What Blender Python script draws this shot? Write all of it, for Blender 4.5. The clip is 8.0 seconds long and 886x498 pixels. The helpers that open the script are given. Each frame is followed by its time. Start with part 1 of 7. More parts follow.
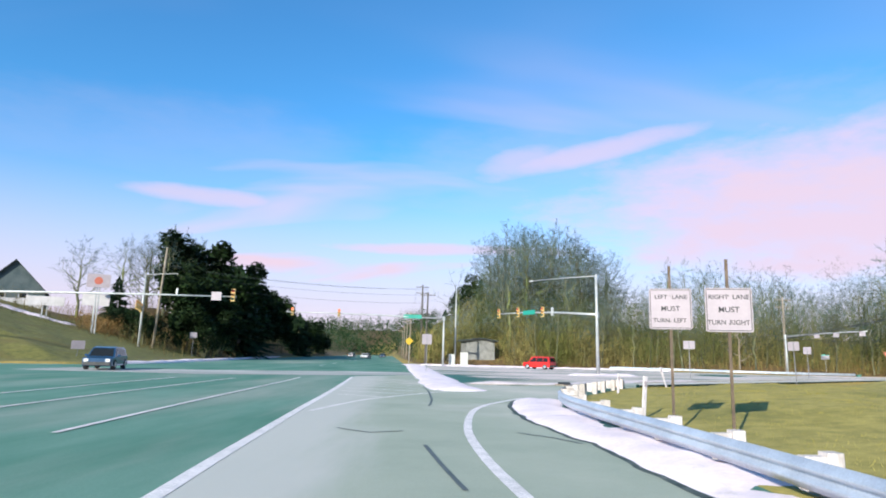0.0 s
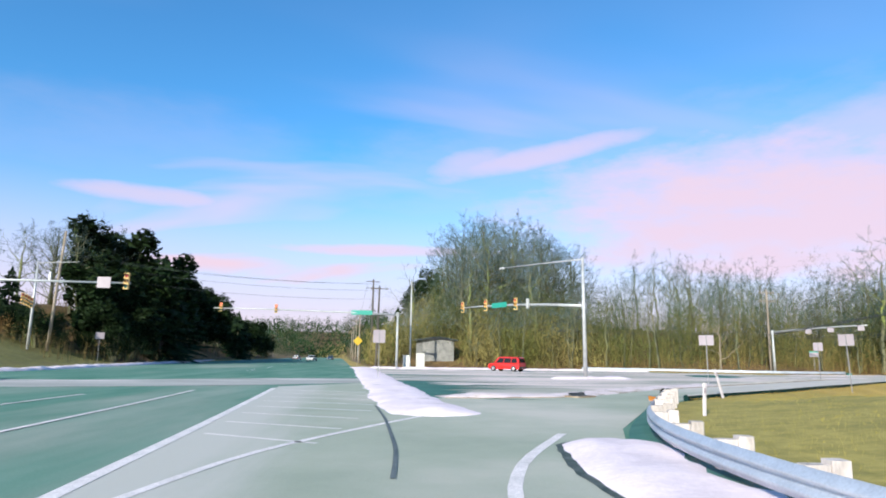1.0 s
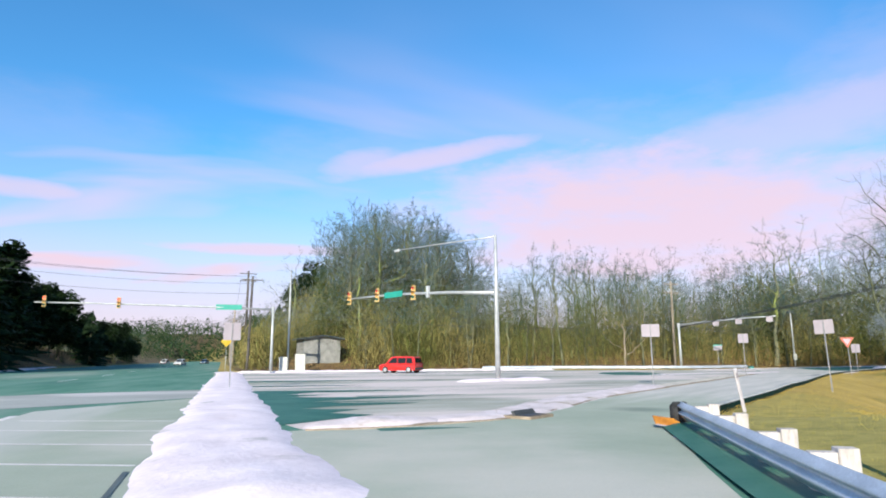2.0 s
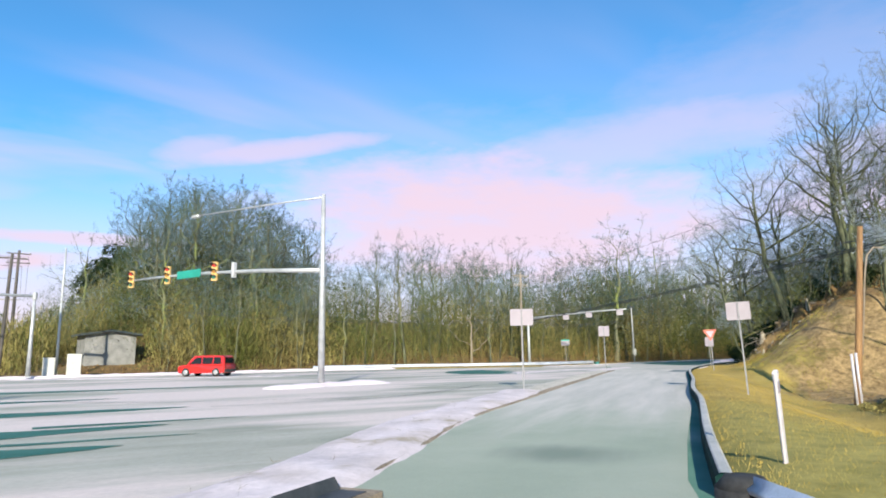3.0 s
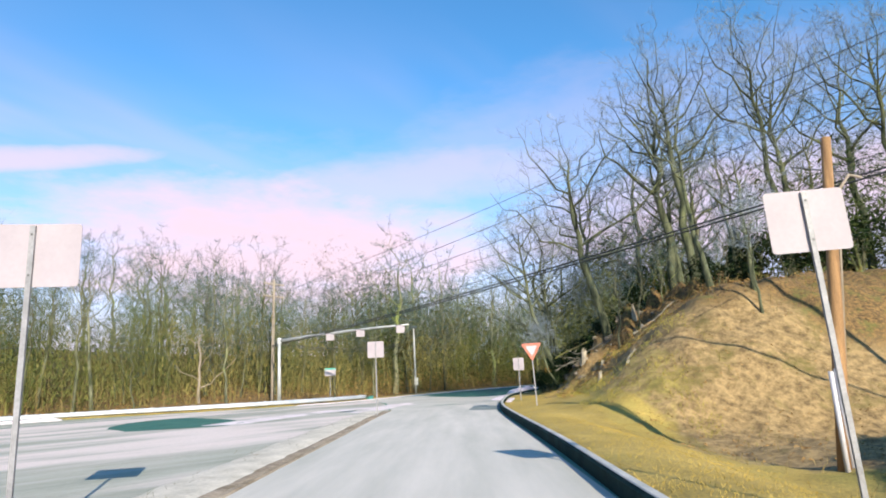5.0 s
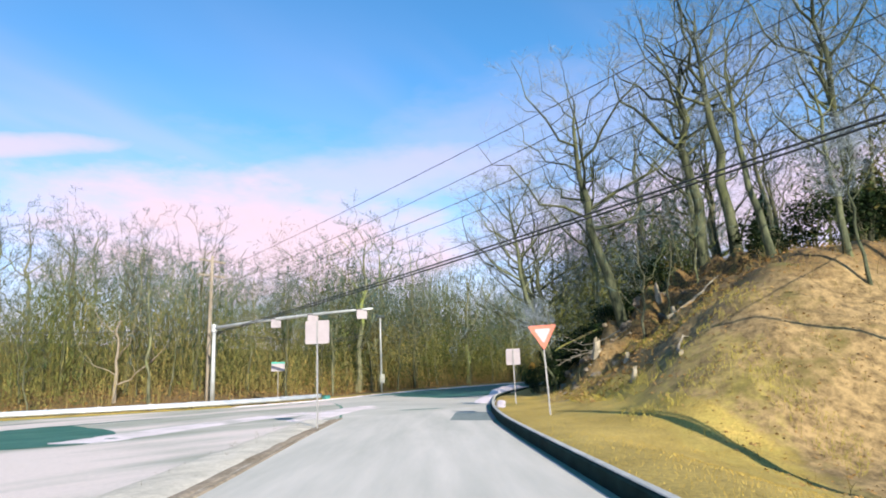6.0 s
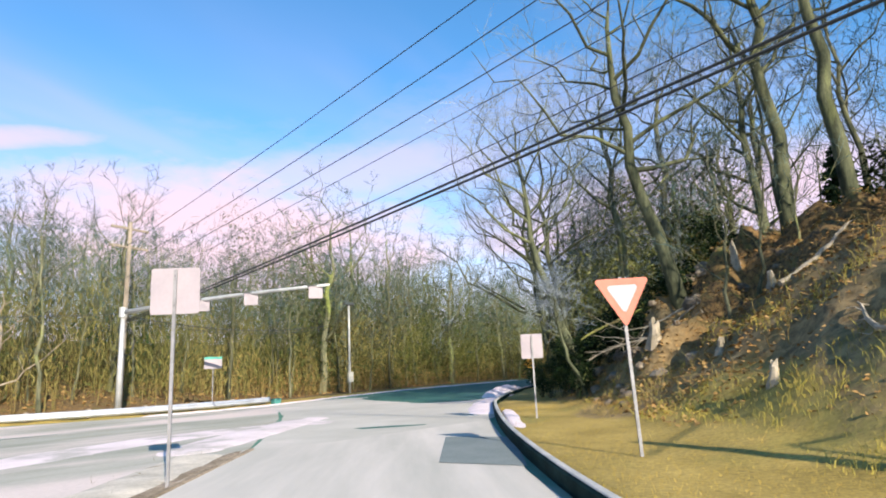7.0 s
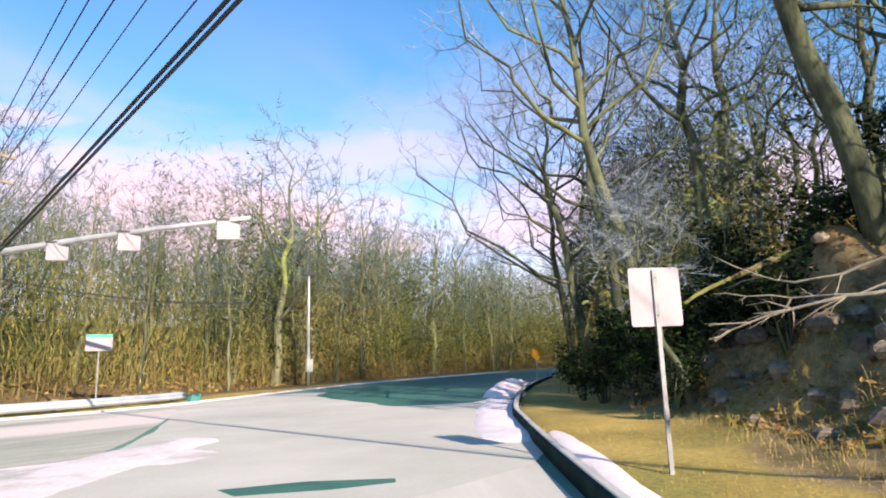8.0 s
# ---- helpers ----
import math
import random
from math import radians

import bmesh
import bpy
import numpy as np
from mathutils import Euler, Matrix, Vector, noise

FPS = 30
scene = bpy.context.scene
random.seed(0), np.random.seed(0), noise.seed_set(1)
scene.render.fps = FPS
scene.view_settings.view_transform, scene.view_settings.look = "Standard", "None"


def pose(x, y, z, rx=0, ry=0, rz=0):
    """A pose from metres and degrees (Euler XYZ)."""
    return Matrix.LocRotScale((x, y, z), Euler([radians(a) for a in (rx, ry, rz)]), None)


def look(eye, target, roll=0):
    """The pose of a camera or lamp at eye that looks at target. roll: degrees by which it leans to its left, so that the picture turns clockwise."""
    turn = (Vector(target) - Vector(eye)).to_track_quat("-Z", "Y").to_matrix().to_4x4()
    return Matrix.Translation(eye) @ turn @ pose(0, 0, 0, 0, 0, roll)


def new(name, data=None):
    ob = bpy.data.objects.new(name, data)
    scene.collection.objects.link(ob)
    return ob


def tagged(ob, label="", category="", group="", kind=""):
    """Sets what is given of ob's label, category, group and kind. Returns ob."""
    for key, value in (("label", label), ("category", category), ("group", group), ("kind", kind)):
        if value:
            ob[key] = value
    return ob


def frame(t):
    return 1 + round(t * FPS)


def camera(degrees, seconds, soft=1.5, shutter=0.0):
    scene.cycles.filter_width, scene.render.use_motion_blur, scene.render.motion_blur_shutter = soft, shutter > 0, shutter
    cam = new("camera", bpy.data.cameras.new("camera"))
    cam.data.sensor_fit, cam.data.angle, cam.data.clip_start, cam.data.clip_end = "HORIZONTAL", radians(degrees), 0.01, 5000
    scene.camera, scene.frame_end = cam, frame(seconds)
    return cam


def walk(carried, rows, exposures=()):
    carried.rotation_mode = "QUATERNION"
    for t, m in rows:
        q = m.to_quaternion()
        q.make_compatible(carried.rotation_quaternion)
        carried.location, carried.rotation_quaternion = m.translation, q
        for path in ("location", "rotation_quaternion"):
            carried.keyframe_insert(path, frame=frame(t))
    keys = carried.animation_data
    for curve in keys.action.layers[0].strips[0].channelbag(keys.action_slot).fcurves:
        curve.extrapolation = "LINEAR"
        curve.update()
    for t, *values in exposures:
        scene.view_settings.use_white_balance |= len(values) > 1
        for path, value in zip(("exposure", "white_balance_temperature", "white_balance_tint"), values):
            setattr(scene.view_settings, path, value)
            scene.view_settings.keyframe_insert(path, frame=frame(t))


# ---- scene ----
cam = camera(70.9, 8.0, 1.9)
PATH = [
    (0, (-1.078, -3.323, 1.459), (-1.117, -1.351, 1.796), 1.5),
    (0.5, (-1.589, 2.423, 1.442), (-1.564, 4.394, 1.784), 1.5),
    (1, (-1.647, 7.452, 1.419), (-1.528, 9.418, 1.763), 0.9),
    (2.5, (1.162, 21.591, 1.393), (1.851, 23.438, 1.735), -0.7),
    (3, (3.359, 25.645, 1.369), (4.282, 27.387, 1.705), -0.9),
    (3.5, (5.859, 29.256, 1.322), (7.004, 30.862, 1.654), -0.9),
    (4, (8.91, 32.625, 1.304), (10.301, 34.028, 1.615), -0.9),
    (4.1, (9.519, 33.231, 1.319), (10.958, 34.579, 1.650), -0.6),
    (4.2, (10.215, 33.859, 1.334), (11.672, 35.179, 1.700), -0.9),
    (4.3, (10.837, 34.438, 1.328), (12.295, 35.749, 1.721), -1.7),
    (4.4, (11.456, 35.080, 1.324), (12.910, 36.390, 1.733), -2.3),
    (4.5, (11.984, 35.568, 1.327), (13.437, 36.878, 1.742), -2.7),
    (4.7, (13.291, 36.598, 1.355), (14.739, 37.914, 1.77), -2.9),
    (6, (21.548, 44.139, 1.372), (23.064, 45.38, 1.772), -2.5),
    (6.5, (25.059, 47.101, 1.408), (26.598, 48.314, 1.807), -2.3),
    (7, (28.794, 50.266, 1.456), (30.353, 51.458, 1.844), -2.6),
    (7.5, (32.669, 53.54, 1.449), (34.247, 54.709, 1.828), -2.4),
    (8, (37.007, 56.895, 1.402), (38.604, 58.046, 1.757), -1.8),
]
walk(cam, [(t, look(eye, target, roll)) for t, eye, target, roll in PATH], [(0, 0.60, 6550, 6), (1, 0.60, 6650, 7), (2.5, 0.62, 6800, 6), (4, 0.75, 7100, 9), (6, 0.83, 7150, 8), (7, 0.88, 7350, 11), (8, 1.05, 7650, 15)])

from mathutils.geometry import tessellate_polygon

# world and sun
SUN_AZ, SUN_EL = math.atan2(-0.47, -0.88), radians(23)
to_sun = Vector((math.sin(SUN_AZ) * math.cos(SUN_EL), math.cos(SUN_AZ) * math.cos(SUN_EL), math.sin(SUN_EL)))
sun = new("sun", bpy.data.lights.new("sun", "SUN"))
sun.data.energy, sun.data.angle, sun.data.color = 5.0, radians(0.4), (1.0, 0.94, 0.86)
sun.matrix_world = look((0, 0, 60), tuple(Vector((0, 0, 60)) - to_sun))


def node(tree, kind, at=None, operation=None, data_type=None, blend_type=None, interpolation_type=None):
    n = tree.nodes.new(kind)
    if operation:
        n.operation = operation
    if data_type:
        n.data_type = data_type
    if blend_type:
        n.blend_type = blend_type
    if interpolation_type:
        n.interpolation_type = interpolation_type
    for key, value in (at or {}).items():
        n.inputs[key].default_value = value
    return n


def wire(tree, a, ao, b, bi):
    tree.links.new(a.outputs[ao], b.inputs[bi])


def make_world():
    w = bpy.data.worlds.new("sky")
    w.use_nodes = True
    t = w.node_tree
    t.nodes.clear()
    out, bg = node(t, "ShaderNodeOutputWorld"), node(t, "ShaderNodeBackground", {"Strength": 1.0})
    sky = node(t, "ShaderNodeTexSky")
    sky.sky_type, sky.sun_disc = "NISHITA", False
    sky.sun_elevation, sky.sun_rotation, sky.air_density, sky.dust_density, sky.ozone_density = SUN_EL, SUN_AZ, 1.0, 0.3, 2.5
    dim = node(t, "ShaderNodeMix", {"Factor": 1.0}, data_type="RGBA", blend_type="MULTIPLY")
    dim.inputs[7].default_value = (0.052, 0.118, 0.160, 1)
    wire(t, sky, "Color", dim, 6)
    co = node(t, "ShaderNodeTexCoord")
    sep = node(t, "ShaderNodeSeparateXYZ")
    wire(t, co, "Generated", sep, 0)
    # flatten the direction onto a high sheet, so that the streaks thin out towards the horizon
    lift = node(t, "ShaderNodeMath", {1: 0.16}, operation="ADD")
    wire(t, sep, "Z", lift, 0)
    du, dv = node(t, "ShaderNodeMath", operation="DIVIDE"), node(t, "ShaderNodeMath", operation="DIVIDE")
    wire(t, sep, "X", du, 0), wire(t, lift, 0, du, 1), wire(t, sep, "Y", dv, 0), wire(t, lift, 0, dv, 1)
    flat = node(t, "ShaderNodeCombineXYZ")
    wire(t, du, 0, flat, 0), wire(t, dv, 0, flat, 1)
    turn = node(t, "ShaderNodeMapping", {"Rotation": (0, 0, 0.5), "Scale": (0.33, 1.0, 1.0), "Location": (0.35, 0.2, 0)})
    wire(t, flat, 0, turn, 0)
    streak = node(t, "ShaderNodeTexNoise", {"Scale": 1.15, "Detail": 4.0, "Roughness": 0.5, "Distortion": 0.5})
    wire(t, turn, 0, streak, "Vector")
    cut = node(t, "ShaderNodeMapRange", {"From Min": 0.46, "From Max": 0.72}, interpolation_type="SMOOTHSTEP")
    wire(t, streak, 0, cut, 0)
    low = node(t, "ShaderNodeMapRange", {"From Min": 0.62, "From Max": 0.10}, interpolation_type="SMOOTHSTEP")
    wire(t, sep, "Z", low, 0)
    thin = node(t, "ShaderNodeMath", operation="MULTIPLY")
    wire(t, cut, 0, thin, 0), wire(t, low, 0, thin, 1)
    haze = node(t, "ShaderNodeMapRange", {"From Min": 0.32, "From Max": 0.02, "To Max": 0.9}, interpolation_type="SMOOTHSTEP")
    wire(t, sep, "Z", haze, 0)
    both = node(t, "ShaderNodeMath", operation="MAXIMUM")
    wire(t, thin, 0, both, 0), wire(t, haze, 0, both, 1)
    # banks of thin cloud: compass direction (to the right of north), height, tilt, length and depth in degrees, thickness
    puff = node(t, "ShaderNodeTexNoise", {"Scale": 9.0, "Detail": 6.0, "Roughness": 0.6})
    long_ = node(t, "ShaderNodeMapping", {"Scale": (1.0, 1.0, 3.0)})
    wire(t, co, "Generated", long_, 0), wire(t, long_, 0, puff, "Vector")
    for az, el, tilt, length, depth, thick in ((33, 11.5, -4, 25, 7.6, 1.25), (12.5, 18.3, 11, 11, 1.1, 0.75), (6.0, 17.6, 12, 4.2, 1.5, 0.6), (-22, 13.0, -1, 8, 0.9, 0.75), (-1, 9.6, 0, 15, 0.7, 0.9), (44, 18, 6, 20, 3.2, 0.55), (75, 12, 0, 25, 6, 0.9), (-26, 15, 3, 20, 6, 0.16), (18, 15, 4, 34, 8, 0.26), (60, 20, 8, 26, 7, 0.28)):
        a, h = radians(az), radians(el)
        way = Vector((math.sin(a) * math.cos(h), math.cos(a) * math.cos(h), math.sin(h)))
        side = Vector((math.cos(a), -math.sin(a), 0))
        up = way.cross(side) * -1
        up = up if up.z > 0 else -up
        c, d = math.cos(radians(tilt)), math.sin(radians(tilt))
        terms = []
        for axis, size in ((side * c + up * d, length), (up * c - side * d, depth)):
            dot = node(t, "ShaderNodeVectorMath", {1: tuple(axis / math.sin(radians(size)))}, operation="DOT_PRODUCT")
            wire(t, co, "Generated", dot, 0)
            sq = node(t, "ShaderNodeMath", operation="MULTIPLY")
            wire(t, dot, "Value", sq, 0), wire(t, dot, "Value", sq, 1)
            terms.append(sq)
        near = node(t, "ShaderNodeMath", operation="ADD")
        wire(t, terms[0], 0, near, 0), wire(t, terms[1], 0, near, 1)
        ball = node(t, "ShaderNodeMath", {1: 1.6}, operation="MULTIPLY_ADD")
        wire(t, puff, 0, ball, 0), wire(t, near, 0, ball, 2)
        fade = node(t, "ShaderNodeMapRange", {"From Min": 2.45, "From Max": 0.75, "To Max": min(thick, 1.0) * 0.95}, interpolation_type="SMOOTHSTEP")
        wire(t, ball, 0, fade, 0)
        front = node(t, "ShaderNodeVectorMath", {1: tuple(way)}, operation="DOT_PRODUCT")
        wire(t, co, "Generated", front, 0)
        gate = node(t, "ShaderNodeMath", {1: 0.3}, operation="GREATER_THAN")
        wire(t, front, "Value", gate, 0)
        kept = node(t, "ShaderNodeMath", operation="MULTIPLY")
        wire(t, fade, 0, kept, 0), wire(t, gate, 0, kept, 1)
        more = node(t, "ShaderNodeMath", operation="MAXIMUM")
        wire(t, both, 0, more, 0), wire(t, kept, 0, more, 1)
        both = more
    mix = node(t, "ShaderNodeMix", data_type="RGBA")
    mix.inputs[7].default_value = (0.60, 0.46, 0.575, 1)
    wire(t, both, 0, mix, 0), wire(t, dim, 2, mix, 6)
    wire(t, mix, 2, bg, 0), wire(t, bg, 0, out, 0)
    scene.world = w


make_world()


# materials
def surface(name, dark, light, scale=3.0, rough=0.8, bump=0.3, fine=40.0, metal=0.0, patch=None, patch_scale=0.15, patch_cut=(0.5, 0.65), stretch=(1, 1, 1), vary=0.0, own=False, grain=0.25, spec=0.5):
    """A worn surface: two tones by a broad noise, fine grain, bump, and patches of a third tone."""
    m = bpy.data.materials.new(name)
    m.use_nodes = True
    t = m.node_tree
    b = t.nodes["Principled BSDF"]
    if own:
        src, slot = node(t, "ShaderNodeTexCoord"), "Object"
    else:
        src, slot = node(t, "ShaderNodeNewGeometry"), "Position"
    place = node(t, "ShaderNodeMapping", {"Scale": stretch})
    wire(t, src, slot, place, 0)
    broad = node(t, "ShaderNodeTexNoise", {"Scale": scale, "Detail": 5.0, "Roughness": 0.6})
    small = node(t, "ShaderNodeTexNoise", {"Scale": fine, "Detail": 3.0, "Roughness": 0.7})
    wire(t, place, 0, broad, "Vector"), wire(t, place, 0, small, "Vector")
    two = node(t, "ShaderNodeMix", data_type="RGBA")
    two.inputs[6].default_value, two.inputs[7].default_value = (*dark, 1), (*light, 1)
    cut = node(t, "ShaderNodeMapRange", {"From Min": 0.35, "From Max": 0.65})
    wire(t, broad, 0, cut, 0), wire(t, cut, 0, two, 0)
    colour = two
    if patch:
        spots = node(t, "ShaderNodeTexNoise", {"Scale": patch_scale, "Detail": 6.0, "Roughness": 0.6})
        wire(t, place, 0, spots, "Vector")
        lim = node(t, "ShaderNodeMapRange", {"From Min": patch_cut[0], "From Max": patch_cut[1]}, interpolation_type="SMOOTHSTEP")
        wire(t, spots, 0, lim, 0)
        third = node(t, "ShaderNodeMix", data_type="RGBA")
        third.inputs[7].default_value = (*patch, 1)
        wire(t, lim, 0, third, 0), wire(t, colour, 2, third, 6)
        colour = third
    span = node(t, "ShaderNodeMapRange", {"From Min": 0.3, "From Max": 0.7, "To Min": 1 - grain, "To Max": 1 + grain})
    wire(t, small, 0, span, 0)
    last = span
    if vary:
        info = node(t, "ShaderNodeObjectInfo")
        each = node(t, "ShaderNodeMapRange", {"To Min": 1 - vary, "To Max": 1 + vary})
        wire(t, info, "Random", each, 0)
        prod = node(t, "ShaderNodeMath", operation="MULTIPLY")
        wire(t, span, 0, prod, 0), wire(t, each, 0, prod, 1)
        last = prod
    shade = node(t, "ShaderNodeVectorMath", operation="SCALE")
    wire(t, colour, 2, shade, 0), wire(t, last, 0, shade, "Scale")
    wire(t, shade, 0, b, "Base Color")
    b.inputs["Roughness"].default_value, b.inputs["Metallic"].default_value, b.inputs["Specular IOR Level"].default_value = rough, metal, spec
    if bump:
        sum_ = node(t, "ShaderNodeMath", {1: 0.4}, operation="MULTIPLY_ADD")
        wire(t, small, 0, sum_, 0), wire(t, broad, 0, sum_, 2)
        bm_ = node(t, "ShaderNodeBump", {"Strength": bump, "Distance": 0.03})
        wire(t, sum_, 0, bm_, "Height"), wire(t, bm_, 0, b, "Normal")
    return m


def glossy(name, colour, rough=0.3, metal=0.0, coat=0.0):
    m = surface(name, tuple(c * 0.9 for c in colour), tuple(min(1, c * 1.05) for c in colour), 2.0, rough, 0.0, 60.0, metal, own=True, grain=0.05)
    m.node_tree.nodes["Principled BSDF"].inputs["Coat Weight"].default_value = coat
    return m


ASPHALT = surface("asphalt", (0.06, 0.18, 0.125), (0.14, 0.26, 0.20), 0.5, 0.9, 0.25, 60, patch=(0.25, 0.30, 0.25), patch_scale=0.1, patch_cut=(0.52, 0.68), stretch=(1, 0.2, 1), grain=0.10, spec=0.2)
RAMP = surface("ramp_asphalt", (0.295, 0.335, 0.26), (0.37, 0.395, 0.315), 0.3, 0.9, 0.2, 60, patch=(0.50, 0.475, 0.41), patch_scale=0.06, patch_cut=(0.46, 0.64), grain=0.08, spec=0.2)
BLEACHED = surface("bleached_asphalt", (0.44, 0.42, 0.37), (0.53, 0.50, 0.45), 0.3, 0.9, 0.2, 50, patch=(0.63, 0.56, 0.52), patch_scale=0.1, patch_cut=(0.5, 0.64), grain=0.08, spec=0.2)
# One dark tone for wet patches and for painted shade by rail and bend.
WET_AND_SHADE = surface("wet_and_shaded_asphalt", (0.025, 0.115, 0.085), (0.06, 0.165, 0.125), 0.8, 0.65, 0.2, 40, grain=0.1, spec=0.25)
SALTED = surface("salted_asphalt", (0.25, 0.27, 0.215), (0.44, 0.42, 0.365), 0.45, 0.95, 0.3, 30, patch=(0.64, 0.545, 0.505), patch_scale=0.15, patch_cut=(0.43, 0.57), stretch=(0.3, 1.0, 1), grain=0.12, spec=0.2)
CROSS = surface("cross_street_asphalt", (0.32, 0.325, 0.30), (0.42, 0.415, 0.385), 0.4, 0.95, 0.3, 40, patch=(0.54, 0.50, 0.48), patch_scale=0.2, stretch=(0.4, 1, 1), grain=0.10, spec=0.2)
PAINT = surface("road_paint", (0.60, 0.56, 0.54), (0.76, 0.70, 0.68), 2.0, 0.7, 0.15, 30, patch=(0.42, 0.42, 0.39), patch_scale=1.5, patch_cut=(0.6, 0.75), spec=0.2)
TAR = surface("tar_seal", (0.06, 0.08, 0.08), (0.12, 0.14, 0.135), 1.5, 0.7, 0.2, 30)
SNOW = surface("snow", (0.70, 0.59, 0.61), (0.84, 0.72, 0.745), 0.9, 0.75, 0.8, 9, patch=(0.42, 0.37, 0.34), patch_scale=0.8, patch_cut=(0.6, 0.75), grain=0.07)
DIRTY_SNOW = surface("dirty_snow", (0.54, 0.46, 0.445), (0.72, 0.62, 0.62), 1.2, 0.85, 0.9, 10, patch=(0.36, 0.29, 0.20), patch_scale=0.9, patch_cut=(0.56, 0.7), grain=0.1)
SALT = surface("salty_slush", (0.62, 0.53, 0.53), (0.78, 0.67, 0.68), 0.6, 0.9, 0.4, 12, patch=(0.42, 0.39, 0.35), patch_scale=0.5, patch_cut=(0.5, 0.65), grain=0.1)
GRIT = surface("grit", (0.20, 0.155, 0.105), (0.36, 0.29, 0.22), 1.2, 0.95, 0.7, 14, grain=0.3, spec=0.2)
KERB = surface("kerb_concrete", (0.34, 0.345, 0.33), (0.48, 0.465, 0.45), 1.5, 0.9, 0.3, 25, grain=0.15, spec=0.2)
# Near-black tone puts the kerb face's shade into its colour.
SHADEKERB = surface("shaded_kerb_concrete", (0.002, 0.016, 0.014), (0.010, 0.038, 0.034), 1.5, 0.8, 0.3, 25, grain=0.2, spec=0.08)
BLADE = surface("grass_blades", (0.28, 0.196, 0.042), (0.43, 0.31, 0.082), 1.2, 0.9, 0.0, 20, patch=(0.23, 0.20, 0.045), patch_scale=0.25, patch_cut=(0.52, 0.68))


def blended_land():
    """Grass, bare soil and leaf litter in one material, by where each grows, with ragged borders."""
    m = surface("land", (0.245, 0.172, 0.034), (0.41, 0.29, 0.075), 0.45, 0.95, 0.9, 14, patch=(0.20, 0.175, 0.035), patch_scale=0.14, patch_cut=(0.5, 0.68), grain=0.35)
    t = m.node_tree
    b = t.nodes["Principled BSDF"]
    last = b.inputs["Base Color"].links[0].from_socket
    geo = node(t, "ShaderNodeNewGeometry")
    for key, dark, light, scale, third in (("bare", (0.10, 0.064, 0.025), (0.33, 0.225, 0.10), 0.42, (0.125, 0.10, 0.024)), ("lush", (0.21, 0.18, 0.034), (0.36, 0.29, 0.07), 0.3, (0.17, 0.155, 0.03)), ("meadow", (0.085, 0.088, 0.014), (0.19, 0.17, 0.034), 0.25, (0.13, 0.105, 0.025)), ("leafy", (0.025, 0.016, 0.007), (0.23, 0.135, 0.045), 0.9, (0.11, 0.105, 0.024))):
        broad = node(t, "ShaderNodeTexNoise", {"Scale": scale, "Detail": 7.0, "Roughness": 0.7})
        fine = node(t, "ShaderNodeTexNoise", {"Scale": scale * 7, "Detail": 5.0, "Roughness": 0.75})
        wire(t, geo, "Position", broad, "Vector"), wire(t, geo, "Position", fine, "Vector")
        two, cut = node(t, "ShaderNodeMix", data_type="RGBA"), node(t, "ShaderNodeMapRange", {"From Min": 0.36, "From Max": 0.62})
        two.inputs[6].default_value, two.inputs[7].default_value = (*dark, 1), (*light, 1)
        wire(t, fine, 0, cut, 0), wire(t, cut, 0, two, 0)
        tri, lim = node(t, "ShaderNodeMix", data_type="RGBA"), node(t, "ShaderNodeMapRange", {"From Min": 0.52, "From Max": 0.66})
        tri.inputs[7].default_value = (*third, 1)
        wire(t, broad, 0, lim, 0), wire(t, lim, 0, tri, 0), wire(t, two, 2, tri, 6)
        where = node(t, "ShaderNodeAttribute")
        where.attribute_name = key
        ragged = node(t, "ShaderNodeMath", {1: 1.6}, operation="MULTIPLY_ADD")
        edge_, both = node(t, "ShaderNodeMapRange", {"From Min": 0.9, "From Max": 1.35}), node(t, "ShaderNodeMix", data_type="RGBA")
        wire(t, where, "Fac", ragged, 0), wire(t, fine, 0, ragged, 2)
        wire(t, ragged, 0, edge_, 0), wire(t, edge_, 0, both, 0)
        t.links.new(last, both.inputs[6])
        wire(t, tri, 2, both, 7)
        last = both.outputs[2]
    t.links.new(last, b.inputs["Base Color"])
    return m


